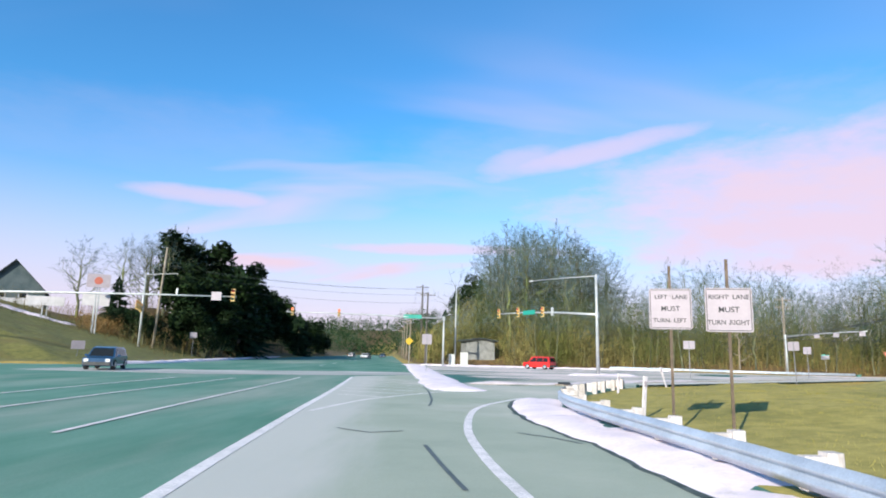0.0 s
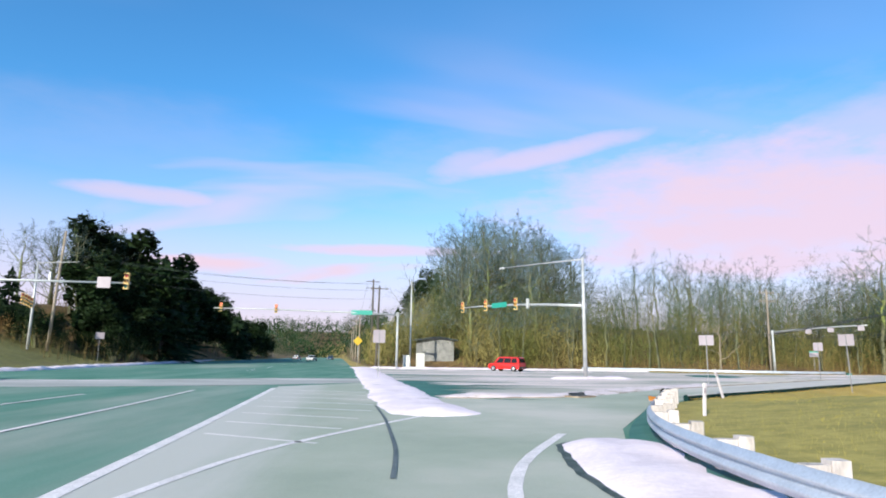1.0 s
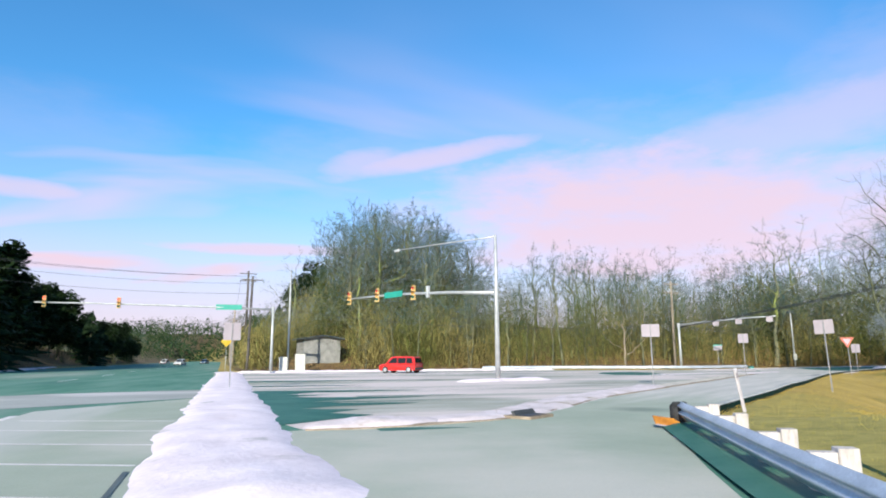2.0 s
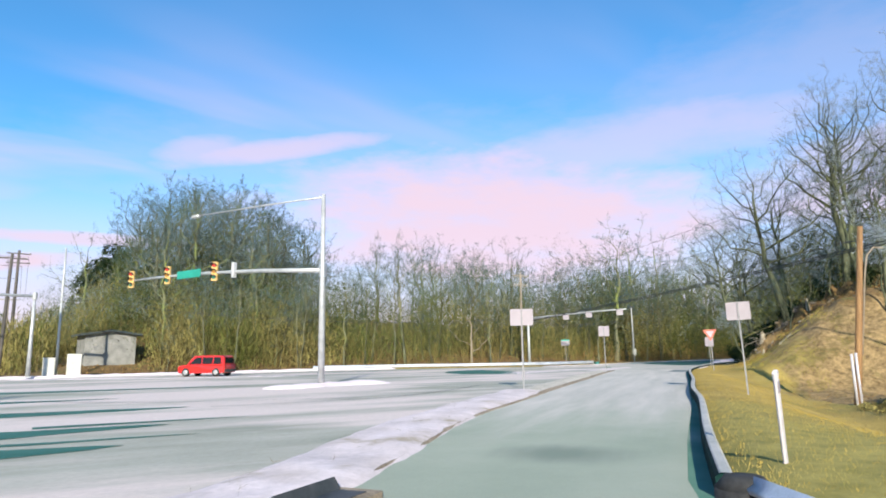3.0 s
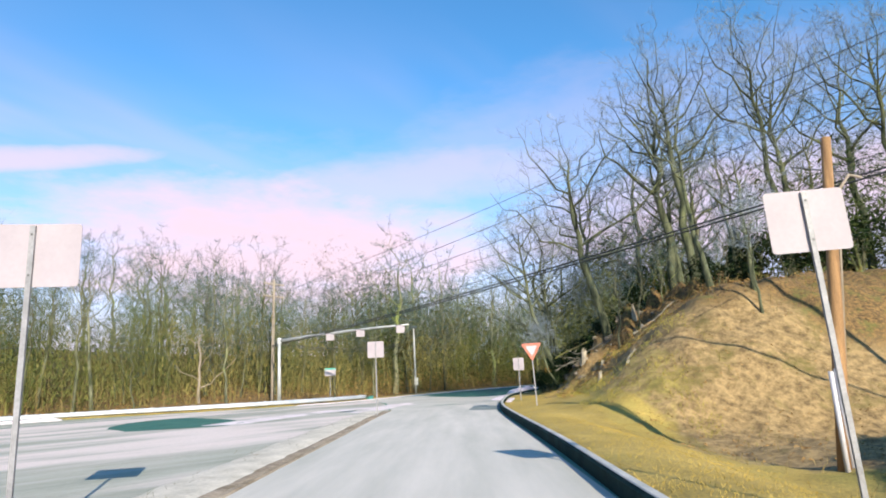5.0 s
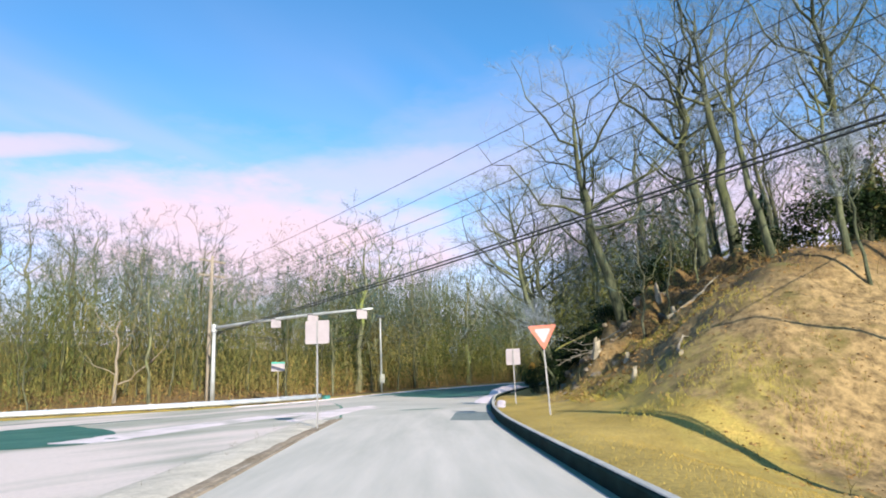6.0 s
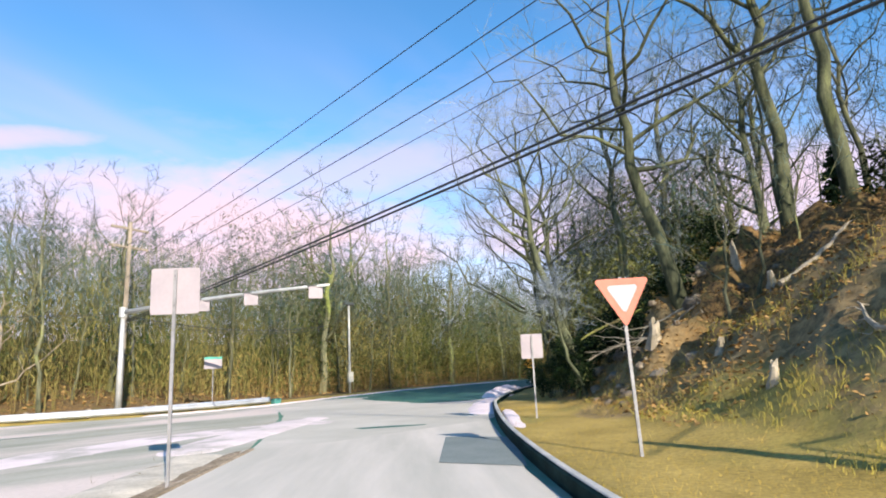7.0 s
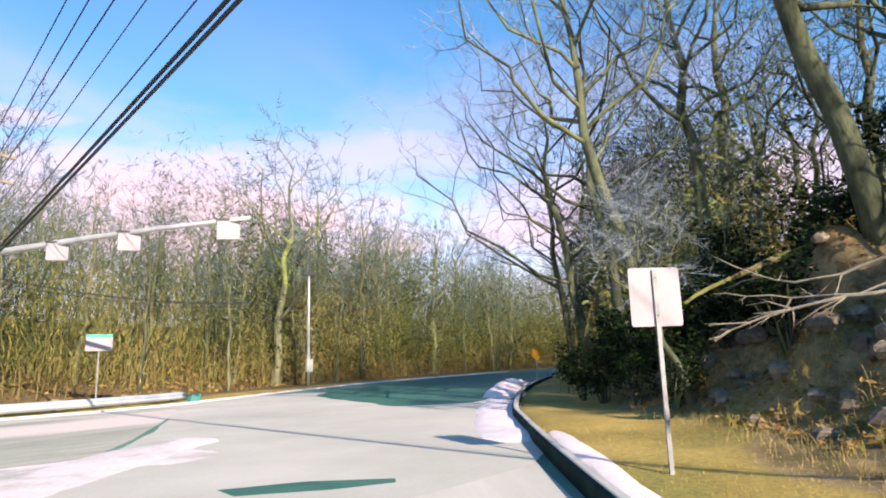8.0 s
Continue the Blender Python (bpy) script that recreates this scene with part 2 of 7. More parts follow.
def salted_lane():
    """The turning lane's asphalt, bleaching to pale salted asphalt farther up, with long ragged wheel streaks."""
    m = RAMP
    t = m.node_tree
    b = t.nodes["Principled BSDF"]
    last = b.inputs["Base Color"].links[0].from_socket
    geo = node(t, "ShaderNodeNewGeometry")
    run = node(t, "ShaderNodeVectorMath", {1: (0.0757, 0.0653, 0)}, operation="DOT_PRODUCT")
    turned = node(t, "ShaderNodeMapping", {"Rotation": (0, 0, -0.712)})
    drawn = node(t, "ShaderNodeMapping", {"Scale": (0.12, 1.0, 1.0)})
    wire(t, geo, "Position", run, 0), wire(t, geo, "Position", turned, 0), wire(t, turned, 0, drawn, 0)
    streaks = node(t, "ShaderNodeTexNoise", {"Scale": 1.1, "Detail": 5.0, "Roughness": 0.6})
    wire(t, drawn, 0, streaks, "Vector")
    pale, cut = node(t, "ShaderNodeMix", data_type="RGBA"), node(t, "ShaderNodeMapRange", {"From Min": 0.3, "From Max": 0.7})
    pale.inputs[6].default_value, pale.inputs[7].default_value = (0.42, 0.405, 0.36, 1), (0.60, 0.55, 0.50, 1)
    wire(t, streaks, 0, cut, 0), wire(t, cut, 0, pale, 0)
    far_ = node(t, "ShaderNodeMath", {1: 1.4}, operation="MULTIPLY_ADD")
    wire(t, streaks, 0, far_, 0), wire(t, run, "Value", far_, 2)
    lim, both = node(t, "ShaderNodeMapRange", {"From Min": 3.55, "From Max": 4.75}, interpolation_type="SMOOTHSTEP"), node(t, "ShaderNodeMix", data_type="RGBA")
    wire(t, far_, 0, lim, 0), wire(t, lim, 0, both, 0), wire(t, pale, 2, both, 7)
    t.links.new(last, both.inputs[6])
    # a salt-bleached band beside the edge line, fading out to its side
    band = node(t, "ShaderNodeVectorMath", {1: (1.0, 0.093, 0)}, operation="DOT_PRODUCT")
    wire(t, geo, "Position", band, 0)
    long_ = node(t, "ShaderNodeMapping", {"Scale": (1.0, 0.14, 1.0)})
    wire(t, geo, "Position", long_, 0)
    worn = node(t, "ShaderNodeTexNoise", {"Scale": 1.0, "Detail": 5.0, "Roughness": 0.6})
    wire(t, long_, 0, worn, "Vector")
    frayed = node(t, "ShaderNodeMath", {1: 2.4}, operation="MULTIPLY_ADD")
    wire(t, worn, 0, frayed, 0), wire(t, band, "Value", frayed, 2)
    keep = node(t, "ShaderNodeMapRange", {"From Min": -0.1, "From Max": -1.7, "To Max": 0.85}, interpolation_type="SMOOTHSTEP")
    wire(t, frayed, 0, keep, 0)
    gore = node(t, "ShaderNodeMix", data_type="RGBA")
    gore.inputs[7].default_value = (0.50, 0.485, 0.44, 1)
    wire(t, keep, 0, gore, 0), wire(t, both, 2, gore, 6)
    # an oily patch with soft edges
    off = node(t, "ShaderNodeVectorMath", {1: (8.9, 32.8, 0)}, operation="DISTANCE")
    wire(t, geo, "Position", off, 0)
    blot = node(t, "ShaderNodeMath", {1: 1.1}, operation="MULTIPLY_ADD")
    wire(t, streaks, 0, blot, 0), wire(t, off, "Value", blot, 2)
    edge_ = node(t, "ShaderNodeMapRange", {"From Min": 1.75, "From Max": 0.75, "To Max": 0.6}, interpolation_type="SMOOTHSTEP")
    oily = node(t, "ShaderNodeMix", data_type="RGBA")
    oily.inputs[7].default_value = (0.13, 0.17, 0.14, 1)
    wire(t, blot, 0, edge_, 0), wire(t, edge_, 0, oily, 0), wire(t, gore, 2, oily, 6)
    t.links.new(oily.outputs[2], b.inputs["Base Color"])


salted_lane()
LAND = blended_land()
LUSH = surface("field_grass", (0.21, 0.185, 0.036), (0.35, 0.285, 0.07), 0.8, 0.9, 0.0, 20)
LEAF = surface("dead_leaves", (0.20, 0.11, 0.04), (0.40, 0.25, 0.10), 2.0, 0.9, 0.0, 20)
BARK = surface("bark", (0.038, 0.045, 0.03), (0.185, 0.18, 0.11), 2.5, 0.95, 1.0, 25, stretch=(1, 1, 0.25), own=True, vary=0.35, patch=(0.17, 0.20, 0.06), patch_scale=0.8)
MOSSBARK = surface("mossy_grey_bark", (0.03, 0.037, 0.024), (0.135, 0.145, 0.085), 2.2, 0.95, 1.0, 22, stretch=(1, 1, 0.3), own=True, vary=0.2, patch=(0.18, 0.20, 0.085), patch_scale=0.7, patch_cut=(0.5, 0.66))
TWIG = surface("twigs", (0.035, 0.07, 0.072), (0.095, 0.14, 0.13), 1.0, 0.95, 0.0, 20, own=True, vary=0.3)
BRUSH = surface("brush_stems", (0.12, 0.085, 0.03), (0.27, 0.205, 0.085), 0.3, 0.95, 0.0, 20, patch=(0.14, 0.135, 0.04), patch_scale=0.15)
WITHERED = surface("withered_leaves", (0.035, 0.032, 0.012), (0.38, 0.32, 0.11), 0.9, 0.95, 0.0, 9, patch=(0.10, 0.115, 0.028), patch_scale=0.16, patch_cut=(0.45, 0.6), stretch=(1, 1, 0.3))
VINE = surface("vine_leaves", (0.018, 0.035, 0.012), (0.08, 0.10, 0.03), 0.4, 0.9, 0.0, 9, patch=(0.12, 0.095, 0.03), patch_scale=0.2)
OLIVELEAF = surface("olive_vine_leaves", (0.03, 0.045, 0.014), (0.24, 0.245, 0.085), 0.8, 0.9, 0.0, 9, patch=(0.035, 0.068, 0.026), patch_scale=0.14, patch_cut=(0.48, 0.6), stretch=(1, 1, 0.35))
PALETWIG = surface("pale_fine_twigs", (0.18, 0.22, 0.255), (0.31, 0.35, 0.38), 0.6, 0.95, 0.0, 9, own=True, vary=0.2)
HAZE = surface("twig_ends", (0.12, 0.165, 0.18), (0.23, 0.275, 0.285), 0.4, 0.95, 0.0, 9)
OLIVE = surface("olive_twig_ends", (0.025, 0.042, 0.02), (0.17, 0.185, 0.085), 0.7, 0.95, 0.0, 9)
FARGREEN = surface("distant_greenery", (0.010, 0.028, 0.012), (0.045, 0.075, 0.028), 0.08, 0.95, 0.0, 2, spec=0.1)
NEEDLE = surface("needles", (0.005, 0.014, 0.007), (0.018, 0.036, 0.012), 0.6, 0.8, 0.0, 20, own=True, vary=0.3)
SHRUB = surface("evergreen_leaves", (0.004, 0.011, 0.004), (0.02, 0.04, 0.010), 2.5, 0.7, 0.0, 20, own=True, vary=0.3)
for dull in (LEAF, BARK, MOSSBARK, TWIG, BRUSH, WITHERED, VINE, OLIVELEAF, HAZE, PALETWIG, OLIVE, NEEDLE, SHRUB, BLADE, LUSH):
    dull.node_tree.nodes["Principled BSDF"].inputs["Specular IOR Level"].default_value = 0.12
STEEL = surface("galvanised_steel", (0.36, 0.37, 0.37), (0.50, 0.51, 0.51), 2.0, 0.5, 0.05, 30, metal=0.35, own=True, grain=0.1)
RAIL = surface("rail_steel", (0.42, 0.46, 0.52), (0.58, 0.62, 0.68), 1.2, 0.42, 0.05, 30, metal=0.4, grain=0.12)
POSTWOOD = surface("guard_post_timber", (0.36, 0.32, 0.29), (0.58, 0.52, 0.49), 2.0, 0.9, 0.4, 20, own=True, stretch=(1, 1, 0.3))
POLEWOOD = surface("pole_timber", (0.15, 0.08, 0.035), (0.34, 0.19, 0.08), 1.2, 0.85, 0.5, 30, own=True, stretch=(3, 3, 0.15))
DARKPOLE = surface("creosoted_pole_timber", (0.05, 0.045, 0.04), (0.13, 0.115, 0.10), 1.2, 0.9, 0.5, 30, own=True, stretch=(3, 3, 0.15))
GREYWOOD = surface("weathered_pole_timber", (0.20, 0.165, 0.125), (0.36, 0.30, 0.23), 1.2, 0.9, 0.5, 30, own=True, stretch=(3, 3, 0.15))
SIGNBACK = surface("sign_aluminium", (0.27, 0.235, 0.255), (0.32, 0.28, 0.30), 1.5, 0.6, 0.03, 20, own=True, grain=0.04)
SIGNWHITE = surface("sign_sheeting", (0.33, 0.285, 0.305), (0.39, 0.335, 0.36), 1.5, 0.6, 0.0, 20, own=True, grain=0.04)
BLACK = glossy("black_lettering", (0.03, 0.03, 0.035), 0.6)
POSTSTEEL = surface("sign_post_steel", (0.17, 0.17, 0.175), (0.27, 0.265, 0.275), 3.0, 0.6, 0.05, 30, metal=0.3, own=True, grain=0.15)
RUSTPOST = surface("rusty_post_steel", (0.07, 0.05, 0.035), (0.15, 0.105, 0.07), 3.0, 0.8, 0.3, 30, own=True)
YIELDRED = surface("faded_red_sheeting", (0.42, 0.105, 0.065), (0.50, 0.145, 0.095), 2.0, 0.6, 0.0, 20, own=True, grain=0.06)
ORANGE = surface("orange_sheeting", (0.36, 0.13, 0.015), (0.50, 0.21, 0.03), 4.0, 0.6, 0.1, 20, own=True)
YELLOW = surface("yellow_sheeting", (0.45, 0.29, 0.01), (0.55, 0.36, 0.02), 2.0, 0.6, 0.0, 20, own=True, grain=0.06)
GREENSIGN = glossy("green_sheeting", (0.02, 0.28, 0.21), 0.5)
SIGNALCASE = surface("signal_housing", (0.55, 0.34, 0.10), (0.66, 0.44, 0.16), 2.0, 0.6, 0.05, 20, own=True)
DARKCASE = surface("dark_housing", (0.03, 0.035, 0.035), (0.06, 0.06, 0.06), 2.0, 0.6, 0.05, 20, own=True)
LENSRED = glossy("red_lens", (0.45, 0.03, 0.02), 0.3)
LITRED = glossy("lit_red_lens", (0.6, 0.04, 0.03), 0.3)
LITRED.node_tree.nodes["Principled BSDF"].inputs["Emission Color"].default_value = (1.0, 0.08, 0.05, 1)
LITRED.node_tree.nodes["Principled BSDF"].inputs["Emission Strength"].default_value = 2.5
LENSAMBER = glossy("amber_lens", (0.30, 0.14, 0.02), 0.3)
LENSGREEN = glossy("green_lens", (0.02, 0.13, 0.09), 0.3)
CABLE = glossy("cable_rubber", (0.02, 0.025, 0.03), 0.6)
REDPAINT = glossy("red_car_paint", (0.62, 0.02, 0.015), 0.3, 0.1, 0.6)
BLUEPAINT = glossy("blue_car_paint", (0.015, 0.06, 0.13), 0.3, 0.2, 0.6)
GREYPAINT = glossy("pale_car_paint", (0.45, 0.46, 0.48), 0.35, 0.2, 0.5)
GLASS = glossy("tinted_car_glass", (0.015, 0.018, 0.02), 0.08, 0.0, 0.0)
GLASS.node_tree.nodes["Principled BSDF"].inputs["Specular IOR Level"].default_value = 0.2
RUBBER = surface("tyre_rubber", (0.015, 0.015, 0.016), (0.035, 0.035, 0.035), 6.0, 0.85, 0.3, 40, own=True)
RIM = glossy("alloy_rim", (0.55, 0.55, 0.56), 0.35, 0.7)
LAMPGLASS = glossy("lamp_glass", (0.75, 0.75, 0.74), 0.15, 0.0, 0.4)
TAILGLASS = glossy("tail_lamp_plastic", (0.35, 0.02, 0.02), 0.25, 0.0, 0.4)
CONDUIT = glossy("white_conduit", (0.48, 0.46, 0.48), 0.5)
SIDING = surface("dark_siding", (0.05, 0.075, 0.08), (0.09, 0.115, 0.12), 0.8, 0.8, 0.2, 20, own=True)
WHITEWALL = surface("white_wall_paint", (0.46, 0.44, 0.44), (0.58, 0.55, 0.55), 0.8, 0.8, 0.1, 20, own=True, grain=0.06)
ROOF = surface("shingle_roof", (0.025, 0.035, 0.04), (0.06, 0.07, 0.07), 1.5, 0.9, 0.4, 20, own=True)
CABINET = surface("cabinet_paint", (0.42, 0.42, 0.38), (0.56, 0.55, 0.50), 1.2, 0.7, 0.1, 20, own=True)
ROCK = surface("rock", (0.085, 0.065, 0.045), (0.22, 0.18, 0.13), 1.5, 0.9, 0.8, 12, own=True, vary=0.25)


# mesh helpers
class Geo:
    """Collects vertices and faces of one mesh."""

    def __init__(self):
        self.v, self.f = [], []

    def add(self, verts, faces):
        n = len(self.v)
        self.v.extend(verts)
        self.f.extend([tuple(n + i for i in face) for face in faces])
        return self

    def box(self, x0, y0, z0, x1, y1, z1, bevel=0.0, m=None):
        """A box with chamfered upright edges."""
        b = min(bevel, (x1 - x0) / 2.1, (y1 - y0) / 2.1)
        if b > 0:
            ring = [(x0 + b, y0), (x1 - b, y0), (x1, y0 + b), (x1, y1 - b), (x1 - b, y1), (x0 + b, y1), (x0, y1 - b), (x0, y0 + b)]
        else:
            ring = [(x0, y0), (x1, y0), (x1, y1), (x0, y1)]
        n = len(ring)
        vs = [(x, y, z0) for x, y in ring] + [(x, y, z1) for x, y in ring]
        fs = [(i, (i + 1) % n, n + (i + 1) % n, n + i) for i in range(n)] + [tuple(range(n - 1, -1, -1)), tuple(range(n, 2 * n))]
        if m is not None:
            vs = [tuple(m @ Vector(v)) for v in vs]
        return self.add(vs, fs)

    def tube(self, pts, radii, n=6, cap=True):
        """A round bar along points, with a radius at each."""
        pts = [Vector(p) for p in pts]
        vs, fs, side = [], [], None
        for i, p in enumerate(pts):
            d = (pts[min(i + 1, len(pts) - 1)] - pts[max(i - 1, 0)]).normalized()
            if side is None:
                side = d.cross(Vector((0.31, 0.95, 0.1)) if abs(d.z) > 0.9 else Vector((0, 0, 1))).normalized()
            else:
                side = (side - d * side.dot(d)).normalized()
            up = d.cross(side)
            r = radii[i] if hasattr(radii, "__len__") else radii
            for k in range(n):
                a = 2 * math.pi * k / n
                vs.append(tuple(p + (side * math.cos(a) + up * math.sin(a)) * r))
        for i in range(len(pts) - 1):
            for k in range(n):
                fs.append((i * n + k, i * n + (k + 1) % n, (i + 1) * n + (k + 1) % n, (i + 1) * n + k))
        if cap:
            fs += [tuple(range(n - 1, -1, -1)), tuple(range((len(pts) - 1) * n, len(pts) * n))]
        return self.add(vs, fs)

    def sweep(self, line, profile, closed=False):
        """A profile of (outward, up) swept along (x, y, z) points; outward is to the right of the way."""
        m, vs, fs = len(profile), [], []
        for i, p in enumerate(line):
            a, b = Vector(line[max(i - 1, 0)]), Vector(line[min(i + 1, len(line) - 1)])
            d = (b - a).to_2d().normalized()
            vs += [(p[0] + d.y * o, p[1] - d.x * o, p[2] + u) for o, u in profile]
        last = m if closed else m - 1
        for i in range(len(line) - 1):
            fs += [(i * m + k, i * m + (k + 1) % m, (i + 1) * m + (k + 1) % m, (i + 1) * m + k) for k in range(last)]
        if closed:
            fs += [tuple(range(m)), tuple(range(len(line) * m - 1, (len(line) - 1) * m - 1, -1))]
        return self.add(vs, fs)

    def mesh(self, name, material, smooth=False):
        me = bpy.data.meshes.new(name)
        me.from_pydata(self.v, [], self.f)
        me.materials.append(material)
        if smooth:
            me.shade_smooth()
        bm = bmesh.new()
        bm.from_mesh(me)
        if len(bm.faces) < 4000:
            bmesh.ops.recalc_face_normals(bm, faces=bm.faces)
            bm.to_mesh(me)
        bm.free()
        return me

    def top(self, name, material, label="", category="", group="", kind="", smooth=False):
        return tagged(new(name, self.mesh(name, material, smooth)), label, category, group, kind)


def part(name, geo, material, parent, label="", smooth=False):
    ob = new(name, geo.mesh(name, material, smooth))
    ob.parent = parent
    return tagged(ob, label)


def thing(name, m, label, category, group="", kind=""):
    ob = new(name)
    ob.empty_display_size = 0.3
    ob.matrix_world = m
    return tagged(ob, label, category, group, kind)


def smooth_line(pts, step=0.5):
    """Points along a smooth curve through the given ones."""
    pts = [Vector((*p, 0)) if len(p) == 2 else Vector(p) for p in pts]
    out = []
    for i in range(len(pts) - 1):
        p0, p1, p2, p3 = pts[max(i - 1, 0)], pts[i], pts[i + 1], pts[min(i + 2, len(pts) - 1)]
        n = max(1, int((p2 - p1).length / step))
        for k in range(n):
            u = k / n
            out.append(0.5 * (2 * p1 + (p2 - p0) * u + (2 * p0 - 5 * p1 + 4 * p2 - p3) * u * u + (3 * p1 - p0 - 3 * p2 + p3) * u**3))
    return out + [pts[-1]]


# plan of the paved area
RAIL_LINE = [(3.4, -14), (2.85, -4), (2.6, 2.5), (2.35, 6.5), (2.05, 10.5), (1.95, 13.5), (2.3, 16.6), (3.1, 19.4), (4.3, 22.2), (5.7, 25.2), (7.3, 28.6)]
KERB_LINE = [(8.5, 29.9), (11.4, 32.5), (16.5, 36.9), (20.3, 40.4), (25.9, 45.2), (33.1, 51.6), (37.2, 55.1), (42.0, 58.8), (48.3, 63.2), (52.8, 66.0), (62.9, 71.1), (76, 76.5), (92, 81.8), (150, 87)]
FAR_EDGE = [(150, 97), (100, 93.6), (74.5, 89.5), (62.6, 85.7), (53, 81.6), (48.3, 80.4), (43, 80.6), (37, 83), (30, 87), (20, 89.5), (8, 89), (0, 87.5), (-5, 87.5), (-8.2, 92), (-9.6, 104)]
ROAD_FAR = [(-60, 610), (-88, 610)]
LEFT_EDGE = [(-37, 112), (-32.5, 76), (-30, 58), (-31, 47), (-44, 40), (-130, 10), (-130, -6), (-45, 22), (-27, 20), (-25, 8), (-22, -60)]
NEAR_RIGHT = [(4.3, -60), (2.7, -14), (2.1, 0), (1.75, 7), (1.45, 11), (1.5, 14), (2.1, 17.4), (3.2, 20.6), (5, 24.4), (6.8, 28)]
PAVED = np.array(NEAR_RIGHT + [tuple(p[:2]) for p in smooth_line(KERB_LINE, 1.5)] + FAR_EDGE + ROAD_FAR + LEFT_EDGE)


def outside(x, y):
    """Distance from the paved area's edge, negative on it."""
    x, y = np.atleast_1d(np.asarray(x, float)), np.atleast_1d(np.asarray(y, float))
    best, inside = np.full(x.shape, 1e9), np.zeros(x.shape, bool)
    for (ax, ay), (bx, by) in zip(PAVED, np.roll(PAVED, -1, 0)):
        ex, ey = bx - ax, by - ay
        u = np.clip(((x - ax) * ex + (y - ay) * ey) / (ex * ex + ey * ey), 0, 1)
        best = np.minimum(best, np.hypot(x - ax - u * ex, y - ay - u * ey))
        cross = (ay > y) != (by > y)
        with np.errstate(divide="ignore", invalid="ignore"):
            inside ^= cross & (x < ax + (y - ay) * ex / (ey if ey else 1e-9))
    return np.where(inside, -best, best)


def ease(a, b, v):
    u = np.clip((v - a) / (b - a), 0, 1)
    return u * u * (3 - 2 * u)


KX, KY = np.array([-500, 1.0, 1.5, 2.5] + [p[0] for p in KERB_LINE] + [600]), np.array([-500, -60, 12, 18] + [p[1] for p in KERB_LINE] + [130])


def land(x, y):
    """Height of the ground."""
    x, y = np.atleast_1d(np.asarray(x, float)), np.atleast_1d(np.asarray(y, float))
    sd = outside(x, y)
    d = np.maximum(sd, 0)
    right = (x > 1) & (y < np.interp(x, KX, KY) + 1.5)
    left = (x < -18) & ~right
    s = (x - 16.5) * 0.757 + (y - 36.8) * 0.653
    bank = 0.62 * np.maximum(d - 3.2, 0) - 0.28 * np.maximum(d - 13, 0) - 0.2 * np.maximum(d - 30, 0)
    dip = -1.1 * ease(0.8, 5.5, d) + 0.66 * np.maximum(d - 6.6, 0) - 0.36 * np.maximum(d - 13.5, 0) - 0.2 * np.maximum(d - 30, 0)
    field = 0.45 * ease(0.5, 7, d) + 0.012 * d
    dip = dip + 0.9 * np.exp(-((x - 28.6) ** 2 + (y - 34.6) ** 2) / 10)
    a, b = ease(15, 27, s), ease(-14, 4, s)
    top = 5.3 + 0.03 * d
    bank, dip = (v - 0.5 * (v - top + np.sqrt((v - top) ** 2 + 0.8)) for v in (bank, dip))
    # the bare spur beyond the pole faces back along the road and falls into a hollow
    flank = 3.0 + 0.65 * (x - 41) + 0.64 * (y - 48.8)
    flank = flank - 0.5 * (flank - top + np.sqrt((flank - top) ** 2 + 0.5))
    steep = 0.80 * np.maximum(d - 3.75, 0)
    steep = steep - 0.5 * (steep - top + np.sqrt((steep - top) ** 2 + 0.5))
    side_ = bank + (steep - bank) * ease(42, 26, s)
    low = -np.log(np.exp(-0.9 * (flank + 0.6)) + np.exp(-0.9 * (side_ + 0.45 * ease(2.0, 4.5, d)))) / 0.9
    floor_ = -0.95 * ease(0.8, 6.5, d) * (1 - ease(20, 29, s))
    spur = np.log(np.exp(2.2 * np.minimum(low, 20)) + np.exp(2.2 * floor_)) / 2.2 - 0.2 * ease(4, 1, low - floor_)
    spur = floor_ + (spur - floor_) * ease(1.0, 3.6, d)
    spur = spur + 0.8 * np.exp(-((x - 51.0) ** 2 + (y - 56.4) ** 2) / 4.5) + 0.9 * np.exp(-((x - 55) ** 2 + (y - 53.5) ** 2) / 12)
    c = ease(9, 17, s)
    hill = (1 - b) * field + b * ((1 - c) * ((1 - a) * dip + a * bank) + c * spur)
    rough = 0.10 * np.sin(x * 0.9 + 1.3 * np.sin(y * 0.5)) * np.sin(y * 0.8 + x * 0.3) + 0.05 * np.sin(x * 2.3 + y * 1.7) * np.sin(y * 2.9 - x)
    woods = 0.20 * np.clip(d - 5, 0, 32) + 9.0 * np.exp(-(((x - 6) / 22) ** 2 + ((y - 132) / 20) ** 2)) * ease(2, 18, d)
    slope = 0.19 + 0.38 * ease(86, 104, y) * ease(-63, -50, x)
    west = slope * np.clip(d - 3, 0, 26 + 26 * ease(100, 80, y)) * ease(30, 50, y) + 0.05 * np.clip(d, 0, 40)
    h = np.where(right, hill, np.where(left, west, woods))
    rough = rough + np.where(right & (s > 3), 0.06 * np.sin(x * 3.1 + 2.0 * np.sin(y * 1.3)) * np.sin(y * 2.7 + x * 0.8) + 0.025 * np.sin(x * 5.3 - y * 2.2), 0)
    rough = rough + np.where(right & (s > 12), 0.11 * np.sin(x * 1.7 + 1.4 * np.sin(y * 1.1)) * np.sin(y * 1.9 - 0.7 * x), 0) * ease(3.5, 6, d) * (1 + 0.9 * ease(22, 28, s))
